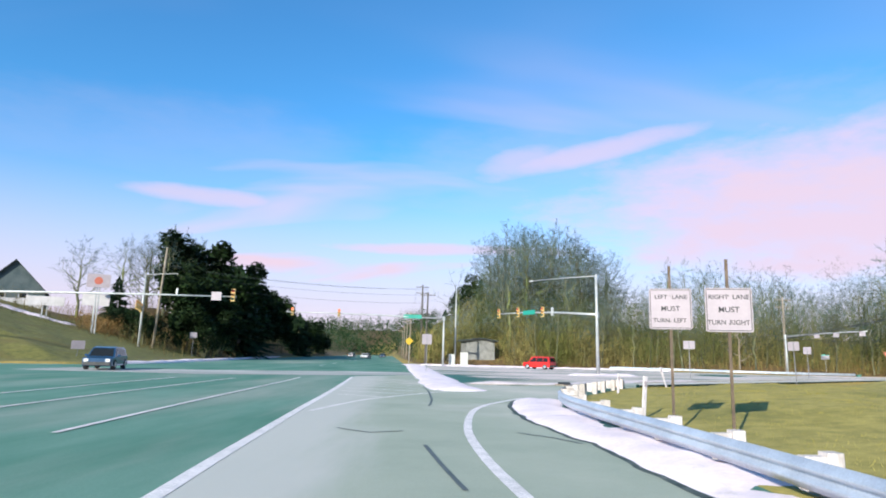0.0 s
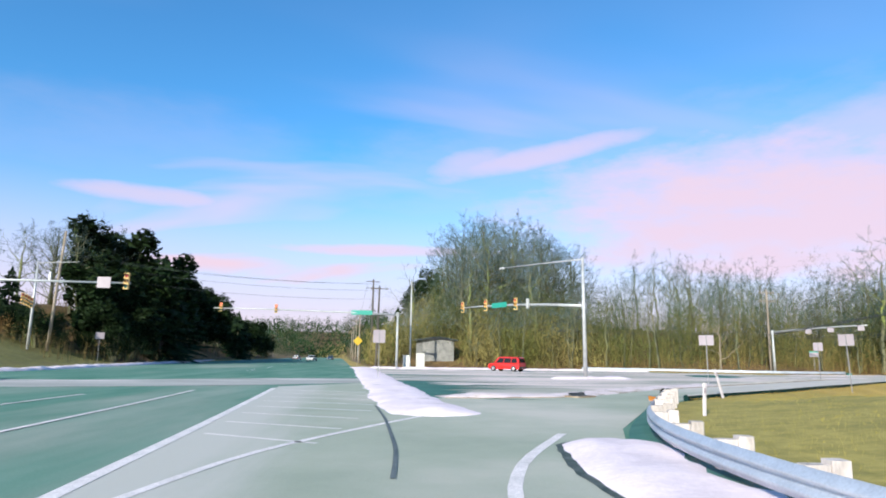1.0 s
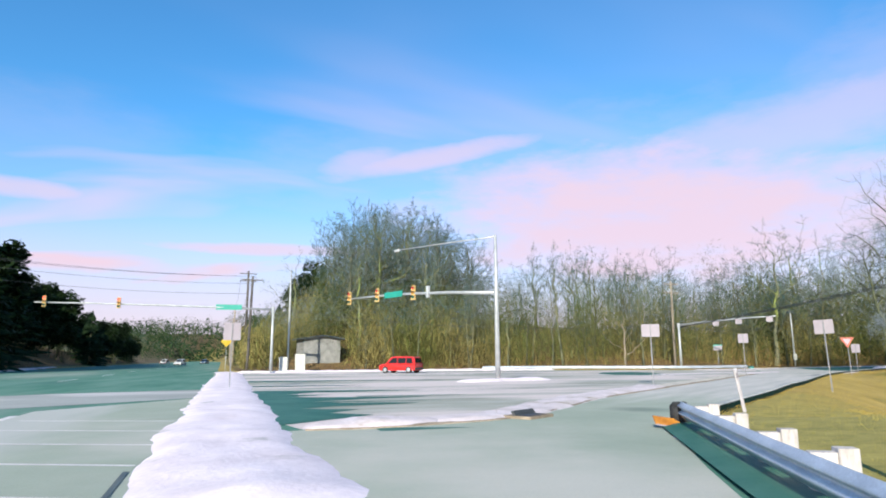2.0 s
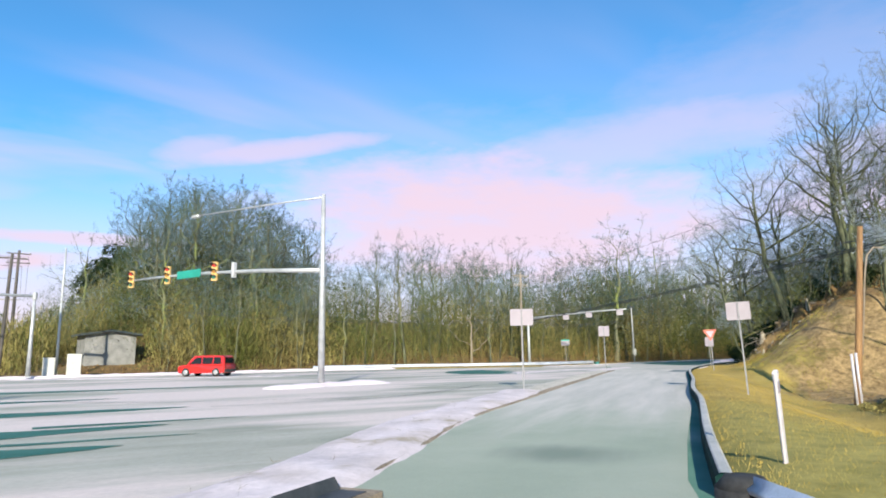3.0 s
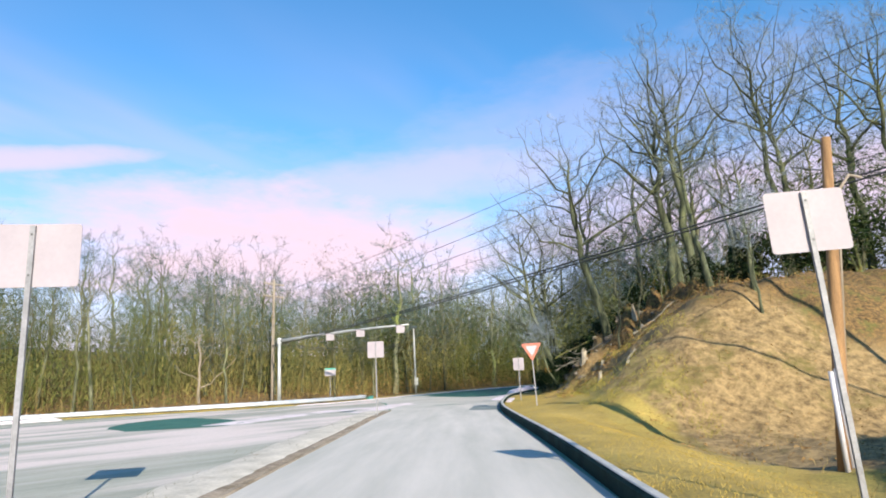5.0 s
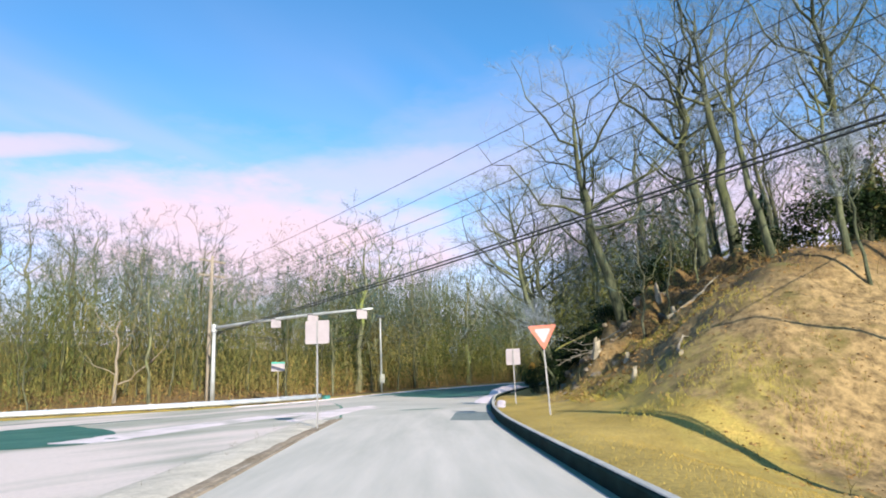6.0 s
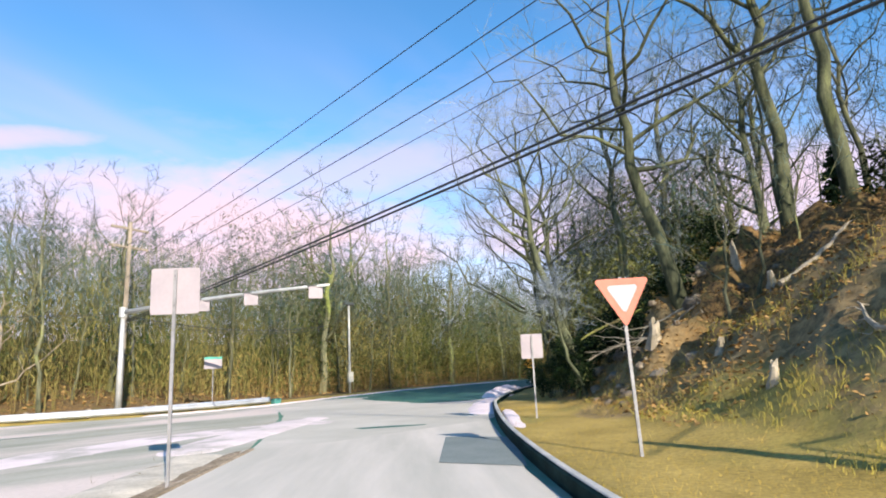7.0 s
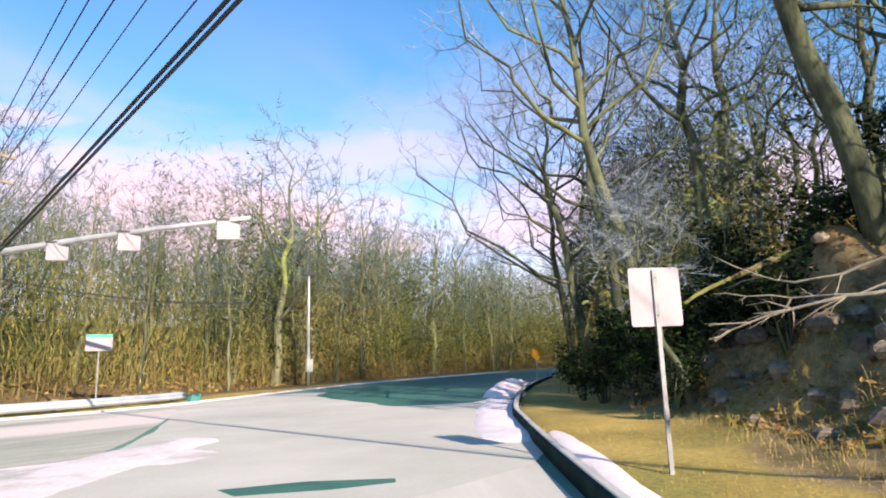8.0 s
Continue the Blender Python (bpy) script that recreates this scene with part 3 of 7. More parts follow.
    # gullies, ledges and hollows eroded into the bank
    cut = np.sin(x * 1.1 + 1.9 * np.sin(y * 0.55) + 0.4 * y) * np.sin(y * 1.5 - 0.5 * x + 1.2 * np.sin(x * 0.8))
    cut = 0.60 * cut + 0.26 * np.sin(x * 2.9 - 1.7 * y + 2 * np.sin(y * 1.1)) * np.sin(2.4 * y + x)
    rough = rough + np.where(right, cut, 0) * ease(32, 38, s) * ease(3.0, 5.0, d) * (1 - ease(12, 18, d))
    h = h + rough * ease(1.5, 6, d) * np.where(right & (s > 34), 1.5, 0.9)
    return np.clip((sd - 0.1) * 0.6, -0.35, 0.10) + np.where(sd > 0, h + 24 * ease(430, 800, y), 0)


def ground_z(x, y):
    return float(land(x, y)[0])


def slab(name, pts, z, material, label, category, kind="structure", ragged=0.0, seed=0):
    """A thin sheet over an outline, with ragged edges where asked."""
    pts = smooth_line([*pts, pts[0]], 0.7)[:-1] if ragged else [Vector((*p, 0)) for p in pts]
    ring = []
    for p in pts:
        if ragged:
            w = noise.noise(Vector((p.x * 0.6, p.y * 0.6, seed * 7.3))) + 0.5 * noise.noise(Vector((p.x * 1.9, p.y * 1.9, seed)))
            q = noise.noise(Vector((p.x * 0.6, p.y * 0.6, seed * 7.3 + 31)))
            p = p + Vector((w, q, 0)) * ragged
        ring.append(Vector((p.x, p.y, z)))
    faces = []
    for a, b, c in tessellate_polygon([ring]):
        turn = (ring[b] - ring[a]).cross(ring[c] - ring[a]).z
        faces.append((a, b, c) if turn > 0 else (a, c, b))
    me = bpy.data.meshes.new(name)
    me.from_pydata([tuple(v) for v in ring], [], faces)
    me.materials.append(material)
    return tagged(new(name, me), label, category, "", kind)


def build_ground():
    def axis(lo, hi, step, far):
        mid = np.arange(lo, hi, step)
        out = step * np.cumsum(1.25 ** np.arange(1, 34))
        out = out[out < far]
        return np.concatenate([lo - out[::-1], mid, mid[-1] + out])

    xs, ys = axis(-52, 104, 0.8, 2500), axis(-14, 128, 0.8, 2500)
    # a closer mesh on the rough bank
    xs = np.concatenate([xs[xs < 36], np.arange(36, 58, 0.35), xs[xs > 58.2]])
    ys = np.concatenate([ys[ys < 42], np.arange(42, 66, 0.35), ys[ys > 66.2]])
    gx, gy = np.meshgrid(xs, ys)
    z = land(gx.ravel(), gy.ravel())
    me = bpy.data.meshes.new("ground")
    nx, ny = len(xs), len(ys)
    i = np.arange(nx * ny).reshape(ny, nx)
    quads = np.stack([i[:-1, :-1], i[:-1, 1:], i[1:, 1:], i[1:, :-1]], -1).reshape(-1, 4)
    me.from_pydata(np.stack([gx.ravel(), gy.ravel(), z], -1).tolist(), [], quads.tolist())
    me.materials.append(LAND)
    cx, cy = gx.ravel(), gy.ravel()
    sd = outside(cx, cy)
    right = (cx > 1) & (cy < np.interp(cx, KX, KY) + 1.5)
    s = (cx - 16.5) * 0.757 + (cy - 36.8) * 0.653
    wob = 1.6 * np.sin(cx * 0.7 + cy * 0.3) + 1.2 * np.sin(cy * 1.1 - cx * 0.6)
    soil = right * ease(-1.2, 1.2, sd - np.interp(s, [-9, 2, 9, 16, 24, 30, 60], [30, 12, 7.2, 5.8, 4.9, 3.8, 2.8]) - 0.6 * wob)
    dense = 0.68 * right * ease(27.5, 35, s + wob + 0.7 * (sd - 7)) * ease(-1.5, 1.5, sd - 5.0 - 0.6 * wob)
    wood = np.maximum(np.where(~right & (cx > -18) | (cy > 300), ease(0.8, 3.5, sd), 0), np.maximum(np.where((cx < -18) & ~right, ease(84, 92, cy + wob) * ease(1, 4, sd) * ease(-70, -58, cx), 0), dense))
    for key, values in (("bare", soil), ("meadow", (cx < -18) * ~right * ease(0.5, 2.5, sd)), ("lush", right * np.maximum(ease(4, -8, s + wob), 0.32 * ease(2.6, 3.6, sd) * ease(7.5, 5, sd + 0.5 * wob) * ease(8, 13, s) * ease(37, 32, s))), ("leafy", wood)):
        me.attributes.new(key, "FLOAT", "POINT").data.foreach_set("value", np.asarray(values, np.float32))
    me.shade_smooth()
    tagged(new("ground", me), "winter ground of straw-coloured grass, bare soil and leaf litter", "ground", "", "structure")


build_ground()
slab("road", [tuple(p) for p in PAVED], 0.0, ASPHALT, "wide grey-green asphalt road with salt-bleached patches", "road")
STRIP = [(-0.1, 30.2), (1.1, 30.2), (2.6, 30.6), (4.8, 31.6), (7.4, 34.4), (10.2, 37.7), (14.3, 41.5), (20.6, 47.3), (26.5, 52.6), (32.4, 58.0), (37.2, 62.2)]
slab("crossing_pavement", STRIP + [(44, 70), (52, 80.5), (43, 80.2), (36, 82.6), (28, 87), (10, 88.5), (-4, 86.5), (-7.4, 80), (-4.8, 60), (-2.6, 44), (-1.0, 33)], 0.005, SALTED, "pale salt-stained asphalt of the side street crossing", "road")
slab("cross_street", [(-27, 33.5), (-17, 34), (-9.5, 37.5), (-3.4, 42.5), (-4.2, 49), (-10, 47), (-18, 41.5), (-27, 39.5)], 0.008, CROSS, "pale worn asphalt band where the side street crosses", "road")
slab("ramp_pavement", [(-3.05, -14), (2.4, -14), (2.0, 0), (1.55, 7), (1.3, 11), (1.35, 14), (1.95, 17.5), (3.0, 20.7), (4.8, 24.4), (6.9, 28.4), (8.9, 30.6), (11.3, 32.7), (16.4, 37), (25.7, 45.2), (37, 55.2), (45, 61.2), (40, 63.9), (36.6, 61.9), (31.6, 57.8), (20.4, 47.4), (14.1, 41.6), (7.2, 34.6), (4.4, 31.7), (-0.5, 30.1), (-1.2, 34), (-2.4, 41), (-3.4, 42.5), (-7.3, 37), (-6.2, 27), (-5.5, 20), (-4.9, 13.3), (-4.2, 6), (-3.65, 0)], 0.009, RAMP, "smooth pale grey turning-lane asphalt", "road")
slab("merge_pavement", [(36.8, 61.6), (45, 61.2), (48.5, 63.2), (54.0, 66.8), (59, 70.5), (61.5, 76), (58.5, 82.5), (52, 80.6), (45, 71)], 0.011, BLEACHED, "salt-bleached asphalt where the lanes merge", "road", ragged=0.12, seed=4)
for k, (x0, x1, y, w) in enumerate(((-2.9, 9.5, 59, 2.0), (-2.5, 3.8, 51.5, 1.4), (-2.2, 5.5, 45.5, 2.1), (2.0, 6.5, 41.3, 0.5), (0.5, 5.0, 38.4, 0.4), (1.3, 3.3, 29.95, 0.62), (20, 34, 79, 1.0), (30, 38, 73.5, 0.7))):
    slab("wet_and_shade_patch", [(x0, y - w / 2), (x0 + (x1 - x0) * 0.45, y - w * 0.42), (x1, y - 0.1), (x0 + (x1 - x0) * 0.5, y + w * 0.3), (x0, y + w / 2)], 0.0125, WET_AND_SHADE, "dark wet streak of bare asphalt", "road stain", ragged=0.12, seed=20 + k)


def stripe(pts, width, label, material=PAINT, name="lane_marking", z=0.014):
    line = [tuple(p) for p in smooth_line(pts, 0.8)]
    g = Geo().sweep([(x, y, z) for x, y, _ in line], [(-width / 2, 0), (width / 2, 0)])
    me = g.mesh(name, material)
    return tagged(new(name, me), label, "road marking", "lane markings", "structure")


stripe([(-3.2, -12), (-3.75, 0), (-4.3, 6), (-5.0, 13.3), (-5.6, 20), (-6.3, 27), (-7.2, 35.5)], 0.2, "solid white edge line, slightly worn")
stripe([(-7.75, 7.4), (-8.4, 15), (-9.2, 26), (-9.8, 33)], 0.13, "white lane line before the junction")
stripe([(-11.2, 5), (-11.6, 11.5), (-12.0, 18), (-12.5, 30)], 0.13, "white lane line before the junction")
stripe([(-14.4, 12), (-14.9, 23), (-15.2, 29)], 0.13, "white lane line before the junction")
stripe([(-6.9, -14), (-7.3, -4)], 0.13, "white lane line before the junction")
stripe([(-4.6, 12.6), (-4.35, 14.3), (-3.75, 17.2), (-2.25, 20.8), (-0.5, 24.4)], 0.14, "thin white line round the hatched gore")
for k in range(8):
    y = 18.7 + 2.1 * k
    x0, x1 = -5.1 - 0.085 * (y - 15) - 0.02 * k, min(-2.9 + 0.09 * (y - 20), -2.3 + 0.02 * (22 - y))
    stripe([(x0 + 0.25, y + 0.6), (x1, y - 0.6)], 0.11, "faint white hatching stripe")
stripe([(0.1, 1.2), (-0.28, 3.6), (-0.45, 4.9), (-0.62, 6.7), (-0.74, 9.0), (-0.68, 11.5), (-0.5, 13.8), (-0.2, 15.4), (0.3, 17.0), (1.45, 19.7)], 0.17, "solid white curved edge line of the turning lane")
for k in range(7):
    y = 64 + 16 * k
    stripe([(-15.0 - 0.095 * (y - 60), y), (-15.0 - 0.095 * (y - 54), y + 6)], 0.14, "white dashed lane line beyond the junction")
for pts in ([(-3.3, 9.2), (-2.6, 8.6), (-2.0, 9.0)], [(-0.9, 3.8), (-1.2, 5.4), (-1.5, 7.2)], [(-2.4, 26.0), (-2.05, 22.6), (-1.86, 19.8), (-1.72, 17.3), (-1.73, 15.1)], [(-7.8, 3.2), (-6.6, 3.4)],
            [(1.2, 7.9), (0.8, 8.6), (0.2, 9.2)], [(0.6, 52), (5, 48), (11, 46)], [(1.5, 60), (9, 57), (16, 56)], [(6, 45), (12, 45.5), (18, 50)]):
    stripe(pts, 0.07, "thin dark tar-filled crack", TAR, "tar_seam", 0.018)
slab("wet_and_shade_patch", [(-2.1, 44.5), (0.5, 44.4), (-0.6, 43.2), (1.2, 42.6), (-0.4, 41.6), (1.9, 40.9), (4.6, 40.4), (1.6, 39.4), (0.3, 38.6), (1.3, 37.9), (3.6, 37.3), (1.2, 36.4), (0.0, 35.8), (1.5, 35.1), (0.6, 34.2), (1.6, 33.3), (0.6, 32.3), (-0.3, 31.4), (-1.0, 31.2), (-1.3, 34), (-1.7, 39)], 0.0130, WET_AND_SHADE, "dark wet bare asphalt beside the snow island", "road stain", ragged=0.16, seed=41)
# This sheet paints the trees' shade on the road past the bend.
slab("wet_and_shade_patch", [(52.9, 70.4), (54.8, 69.0), (58.8, 69.8), (66, 73), (80, 79), (96, 84), (94, 90.5), (75, 87), (63, 82.5), (58.2, 79.8), (55.0, 75)], 0.0135, WET_AND_SHADE, "asphalt round the bend with tree shade painted dark", "road stain", ragged=0.35, seed=33)
slab("wet_and_shade_patch", [(25.5, 64.6), (28.4, 62.4), (30.1, 63.9), (31.6, 69), (32.0, 74), (28.5, 72.5), (26, 68)], 0.0132, WET_AND_SHADE, "dark wet pool of bare asphalt on the side street", "road stain", ragged=0.3, seed=44)
slab("wet_and_shade_patch", [(41.6, 63.5), (42.4, 63.0), (43.1, 62.1), (42.9, 61.9), (42.2, 62.3), (41.5, 63.0)], 0.0134, WET_AND_SHADE, "dark wet streak of bare asphalt", "road stain", ragged=0.08, seed=45)
slab("asphalt_patch", [(37.3, 55.35), (40.8, 57.75), (40.4, 59.3), (37.1, 56.9)], 0.016, surface("new_asphalt", (0.14, 0.175, 0.175), (0.19, 0.22, 0.215), 1.0, 0.9, 0.2, 50), "darker squared asphalt repair patch", "road patch")


# kerbs and snow
def build_kerb(name, pts, label, material, height, width, z=0.0):
    line = [tuple(p) for p in smooth_line(pts, 0.7)]
    prof = [(-0.01, -0.2), (-0.01, height - 0.03), (0.03, height), (width, height), (width + 0.02, height - 0.03), (width + 0.02, -0.2)]
    return Geo().sweep([(x, y, z) for x, y, _ in line], prof, closed=True).top(name, material, label, "kerb", "", "structure")


# The unlit face is painted dark; a pale concrete top lies over it.
build_kerb("kerb", KERB_LINE, "concrete kerb with its shade painted dark on the face", SHADEKERB, 0.225, 0.13)
Geo().sweep([(x, y, 0.228) for x, y, _ in (tuple(p) for p in smooth_line(KERB_LINE, 0.7))], [(0.025, 0.0), (0.04, 0.010), (0.125, 0.010), (0.16, -0.03)]).top("kerb_top", KERB, "pale top of the concrete kerb", "kerb", "", "structure")
build_kerb("island_kerb", STRIP, "low gritty edge of the dividing strip", GRIT, 0.035, 0.12)


def mound(name, pts, width, height, label, material=SNOW, seed=0, z=0.0, lean=0.0, base=None):
    """A plowed bank of snow along a line, with an uneven crest and ragged edges."""
    line = smooth_line(pts, 0.28)
    n, vs, fs, total = 13, [], [], len(line)
    for i, p in enumerate(line):
        d = (line[min(i + 1, total - 1)] - line[max(i - 1, 0)]).normalized()
        side = Vector((d.y, -d.x, 0))
        end = min(1, i / 4, (total - 1 - i) / 4) ** 0.5
        wl = width * end * (1 + 0.17 * noise.noise(p * 0.45 + Vector((seed, 0, 0))) + 0.09 * noise.noise(p * 1.3 + Vector((seed, 5, 0))) + 0.04 * noise.noise(p * 3.3 + Vector((seed, 25, 0))))
        wr = width * end * (1 + 0.17 * noise.noise(p * 0.45 + Vector((seed, 9, 0))) + 0.09 * noise.noise(p * 1.3 + Vector((seed, 14, 0))) + 0.04 * noise.noise(p * 3.3 + Vector((seed, 34, 0))))
        for k in range(n):
            u = -1 + 2 * k / (n - 1)
            q = p + side * (u * 0.5 * (wl if u < 0 else wr) + lean * (1 - u * u))
            lump = 0.80 + 0.34 * noise.noise(q * 0.7 + Vector((0, 0, seed))) + 0.22 * noise.noise(q * 1.9 + Vector((0, 3, seed))) + 0.07 * noise.noise(q * 5 + Vector((0, 8, seed)))
            low = z if base is None else base(q.x, q.y)
            vs.append((q.x, q.y, low - 0.02 + height * end * max(0.0, 1 - abs(u) ** 3.4) * max(0.12, lump)))
    for i in range(total - 1):
        fs += [(i * n + k, i * n + k + 1, (i + 1) * n + k + 1, (i + 1) * n + k) for k in range(n - 1)]
    me = bpy.data.meshes.new(name)
    me.from_pydata(vs, [], fs)
    me.materials.append(material)
    me.shade_smooth()
    return tagged(new(name, me), label, "snow", "plowed snow", "stuff")


BANK_LINE = [(2.9, -8), (2.75, -2), (2.6, 4), (2.35, 7.5), (1.9, 10), (1.6, 13), (1.62, 16), (2.15, 18.8)]
mound("snow_bank", BANK_LINE, 2.0, 0.20, "thick pale snow bank beside the guard rail", seed=1)
mound("slush_edge", BANK_LINE, 2.03, 0.03, "dark wet slush round the snow bank", z=0.034, material=surface("dark_slush", (0.03, 0.05, 0.045), (0.10, 0.12, 0.11), 3.0, 0.7, 0.4, 14, grain=0.3, spec=0.2), seed=1)
mound("snow_bank", [(-0.55, 23.0), (-1.1, 25.5), (-1.6, 29.5), (-1.9, 34), (-2.5, 40), (-3.6, 52), (-5.0, 68), (-6.4, 84), (-7.6, 90)], 2.5, 0.17, "long plowed snow bank on the dividing island", seed=2)
mound("snow_bank", [(-0.2, 30.6), (1.4, 31.0), (3.0, 31.4)], 1.5, 0.24, "dirty snow heap at the strip's tip", DIRTY_SNOW, seed=3)
mound("snow_bank", [(2.5, 31.2), (5.0, 32.6), (7.2, 35.2), (9.8, 38.2), (13.9, 42.2), (17.5, 45.6)], 1.75, 0.15, "low dirty snow on the dividing strip", DIRTY_SNOW, seed=4)
mound("sand_strip", [(15.0, 43.2), (20.0, 47.7), (26, 53.2), (31.8, 58.4), (36.4, 62.5)], 1.25, 0.10, "pale sand and salt along the dividing strip", surface("pale_road_sand", (0.44, 0.40, 0.335), (0.62, 0.56, 0.48), 1.4, 0.95, 0.6, 16, patch=(0.30, 0.255, 0.18), patch_scale=1.1, patch_cut=(0.58, 0.72), grain=0.16, spec=0.15), seed=24)
mound("grit_bank", [(0.3, 30.35), (2.6, 30.75), (4.8, 31.75), (7.3, 34.5), (10.1, 37.8), (14.2, 41.6), (20.5, 47.4), (26.4, 52.7), (32.3, 58.1), (37.1, 62.3)], 0.32, 0.06, "ridge of brown road grit along the strip's edge", GRIT, seed=21)
mound("snow_bank", [(35.8, 62.9), (38.6, 64.9), (41.5, 66.7), (44.8, 68.9)], 1.8, 0.09, "melting snow and salt beyond the strip's end", SALT, seed=5)
mound("snow_bank", [(9.5, 53.8), (11.5, 55.0), (14.0, 55.8), (16.2, 55.9)], 2.4, 0.22, "snow heaped round the signal pole's foot", seed=6)
mound("snow_bank", [(-6, 87.4), (0, 87.6), (8, 88.9), (20, 89.3), (30, 86.9)], 1.4, 0.26, "snow ridge along the far edge of the street", seed=7)
mound("snow_bank", [(44, 80.4), (48.3, 80.3), (53, 81.5), (62.6, 85.6), (74.5, 89.4), (100, 93.5)], 0.55, 0.10, "thin snow line along the far kerb", seed=8)
mound("snow_bank", [(46.5, 62.3), (48.8, 64.0), (52.6, 66.4), (56, 68.2)], 1.3, 0.12, "snow left along the kerb's bend", seed=9)
mound("snow_bank", [(57, 68.8), (61, 71.0), (65, 73.0), (68, 74.4)], 1.6, 0.45, "snow heap beside the bend in the road", seed=10)
mound("snow_bank", [(-31.2, 48.5), (-30.2, 58), (-32.6, 76), (-35, 94), (-37.4, 112), (-42, 145)], 1.6, 0.3, "snow ridge along the far kerb of the main road", seed=11)
mound("snow_bank", [(28, 63), (33, 65.4), (38, 67.2), (41.5, 67.2), (43.9, 66.4)], 2.6, 0.05, "flat melting snow and salt on the pavement", SALT, seed=12)
mound("snow_bank", [(-3.4, 84), (2, 79.5), (8, 75.5), (16, 72.5)], 1.2, 0.08, "thin melting snow on the pavement", SALT, seed=13)
mound("snow_patch", [(5.9, 26.4), (6.3, 27.2), (6.75, 28.0)], 0.32, 0.07, "small heap of old snow by the rail's end", DIRTY_SNOW, seed=18)
mound("snow_patch", [(44.4, 58.7), (45.4, 58.6)], 0.4, 0.05, "melting snow patch on the verge", seed=15, base=ground_z)
mound("snow_patch", [(41.6, 57.95), (42.6, 58.72), (43.4, 59.3), (44.9, 60.3), (46.4, 61.35), (47.8, 62.3)], 0.46, 0.05, "thin pinkish snow along the kerb's grass edge", seed=17, base=ground_z)
mound("snow_patch", [(-78, 79), (-66, 80.5), (-52, 80)], 2.6, 0.3, "long snow patch on the grassy slope", seed=16, base=ground_z)


# guard rails
W_PROFILE = [(0.0, 0.0), (0.02, 0.045), (0.075, 0.075), (0.075, 0.105), (0.01, 0.135), (0.01, 0.175), (0.075, 0.205), (0.075, 0.235), (0.02, 0.265), (0.0, 0.31)]


def guard_rail(pts, top, label, first=0.6, gap=1.9, post_material=POSTWOOD, side=1, flare=False):
    """A corrugated steel beam on timber posts; the beam faces left of the way where side is 1."""
    rail = thing("guard_rail", pose(0, 0, 0), label, "guard rail")
    line = smooth_line(pts, 0.4)
    prof = [(-side * o, u) for o, u in W_PROFILE] + [(-side * (o - 0.006), u) for o, u in reversed(W_PROFILE)]
    part("beam", Geo().sweep([(p.x, p.y, top - 0.31) for p in line], prof, closed=True), RAIL, rail, "bright galvanised corrugated beam", True)
    run, want = 0.0, first
    for a, b in zip(line, line[1:]):
        run += (b - a).length
        if run >= want:
            want += gap
            d = (b - a).normalized()
            m = Matrix.Translation((a.x, a.y, 0)) @ Matrix.Rotation(math.atan2(d.y, d.x), 4, "Z")
            post = part("post", Geo().box(-0.09, -side * 0.42, min(0, ground_z(a.x, a.y)) - 0.3, 0.09, -side * 0.24, top + 0.05, 0.012, m) if side > 0 else Geo().box(-0.09, 0.24, -0.5, 0.09, 0.42, top + 0.05, 0.012, m), post_material, rail)
            lo, hi = sorted((-side * 0.24, -side * 0.006))
            part("blockout", Geo().box(-0.075, lo, top - 0.33, 0.075, hi, top + 0.01, 0.01, m), post_material, post)
    return rail, line


rail, rail_line = guard_rail(RAIL_LINE, 0.52, "galvanised steel guard rail on timber posts, snow at its foot")
end = rail_line[-1]
# blunt end nose and hazard plate
nose = Geo()
for z0, z1, r0, r1 in ((-0.02, 0.10, 0.16, 0.20), (0.10, 0.42, 0.20, 0.20), (0.42, 0.50, 0.20, 0.13)):
    nose.tube([(end.x + 0.05, end.y + 0.12, z0), (end.x + 0.05, end.y + 0.12, z1)], [r0, r1], 14)
part("end_nose", nose, RUBBER, rail, "black rounded rubber end nose", True)
part("hazard_plate", Geo().box(-0.30, -0.018, -0.13, 0.30, 0.0, 0.13, 0, pose(end.x - 0.30, end.y + 0.0, 0.12, -58, 8, -12)), ORANGE, rail, "bent orange hazard plate")
part("plate_edge", Geo().box(-0.32, -0.012, -0.16, 0.32, -0.001, -0.13, 0, pose(end.x - 0.30, end.y + 0.0, 0.12, -58, 8, -12)), SIGNWHITE, rail)
far_rail, _ = guard_rail([(52.5, 81.9), (48.3, 80.9), (43.2, 81.1), (37.4, 83.6), (30.6, 87.6), (22, 90)], 0.46, "low grey guide rail along the far edge", 0.5, 2.6, GREYWOOD, 1)
part("end_box", Geo().box(52.6, 81.5, 0.0, 53.05, 81.95, 0.36, 0.03), surface("teal_paint", (0.03, 0.16, 0.14), (0.05, 0.22, 0.19), 3.0, 0.7, 0.1, 20), far_rail, "small teal end block")


POSTWHITE = surface("white_post_plastic", (0.50, 0.46, 0.48), (0.62, 0.57, 0.59), 3.0, 0.5, 0.05, 20, own=True, grain=0.06)


def delineator(x, y, z, height, lean_x, lean_y, label):
    ob = thing("delineator_post", pose(x, y, z, lean_y, lean_x, 20), label, "marker post", "delineator posts")
    part("blade", Geo().box(-0.055, -0.02, -0.15, 0.055, 0.02, height, 0.015), POSTWHITE, ob)
    part("cap", Geo().box(-0.06, -0.026, height - 0.05, 0.06, 0.026, height + 0.02, 0.018), POSTWHITE, ob, "rounded cap")
    part("reflector", Geo().box(-0.04, -0.027, height - 0.22, 0.04, -0.021, height - 0.09), SIGNBACK, ob)


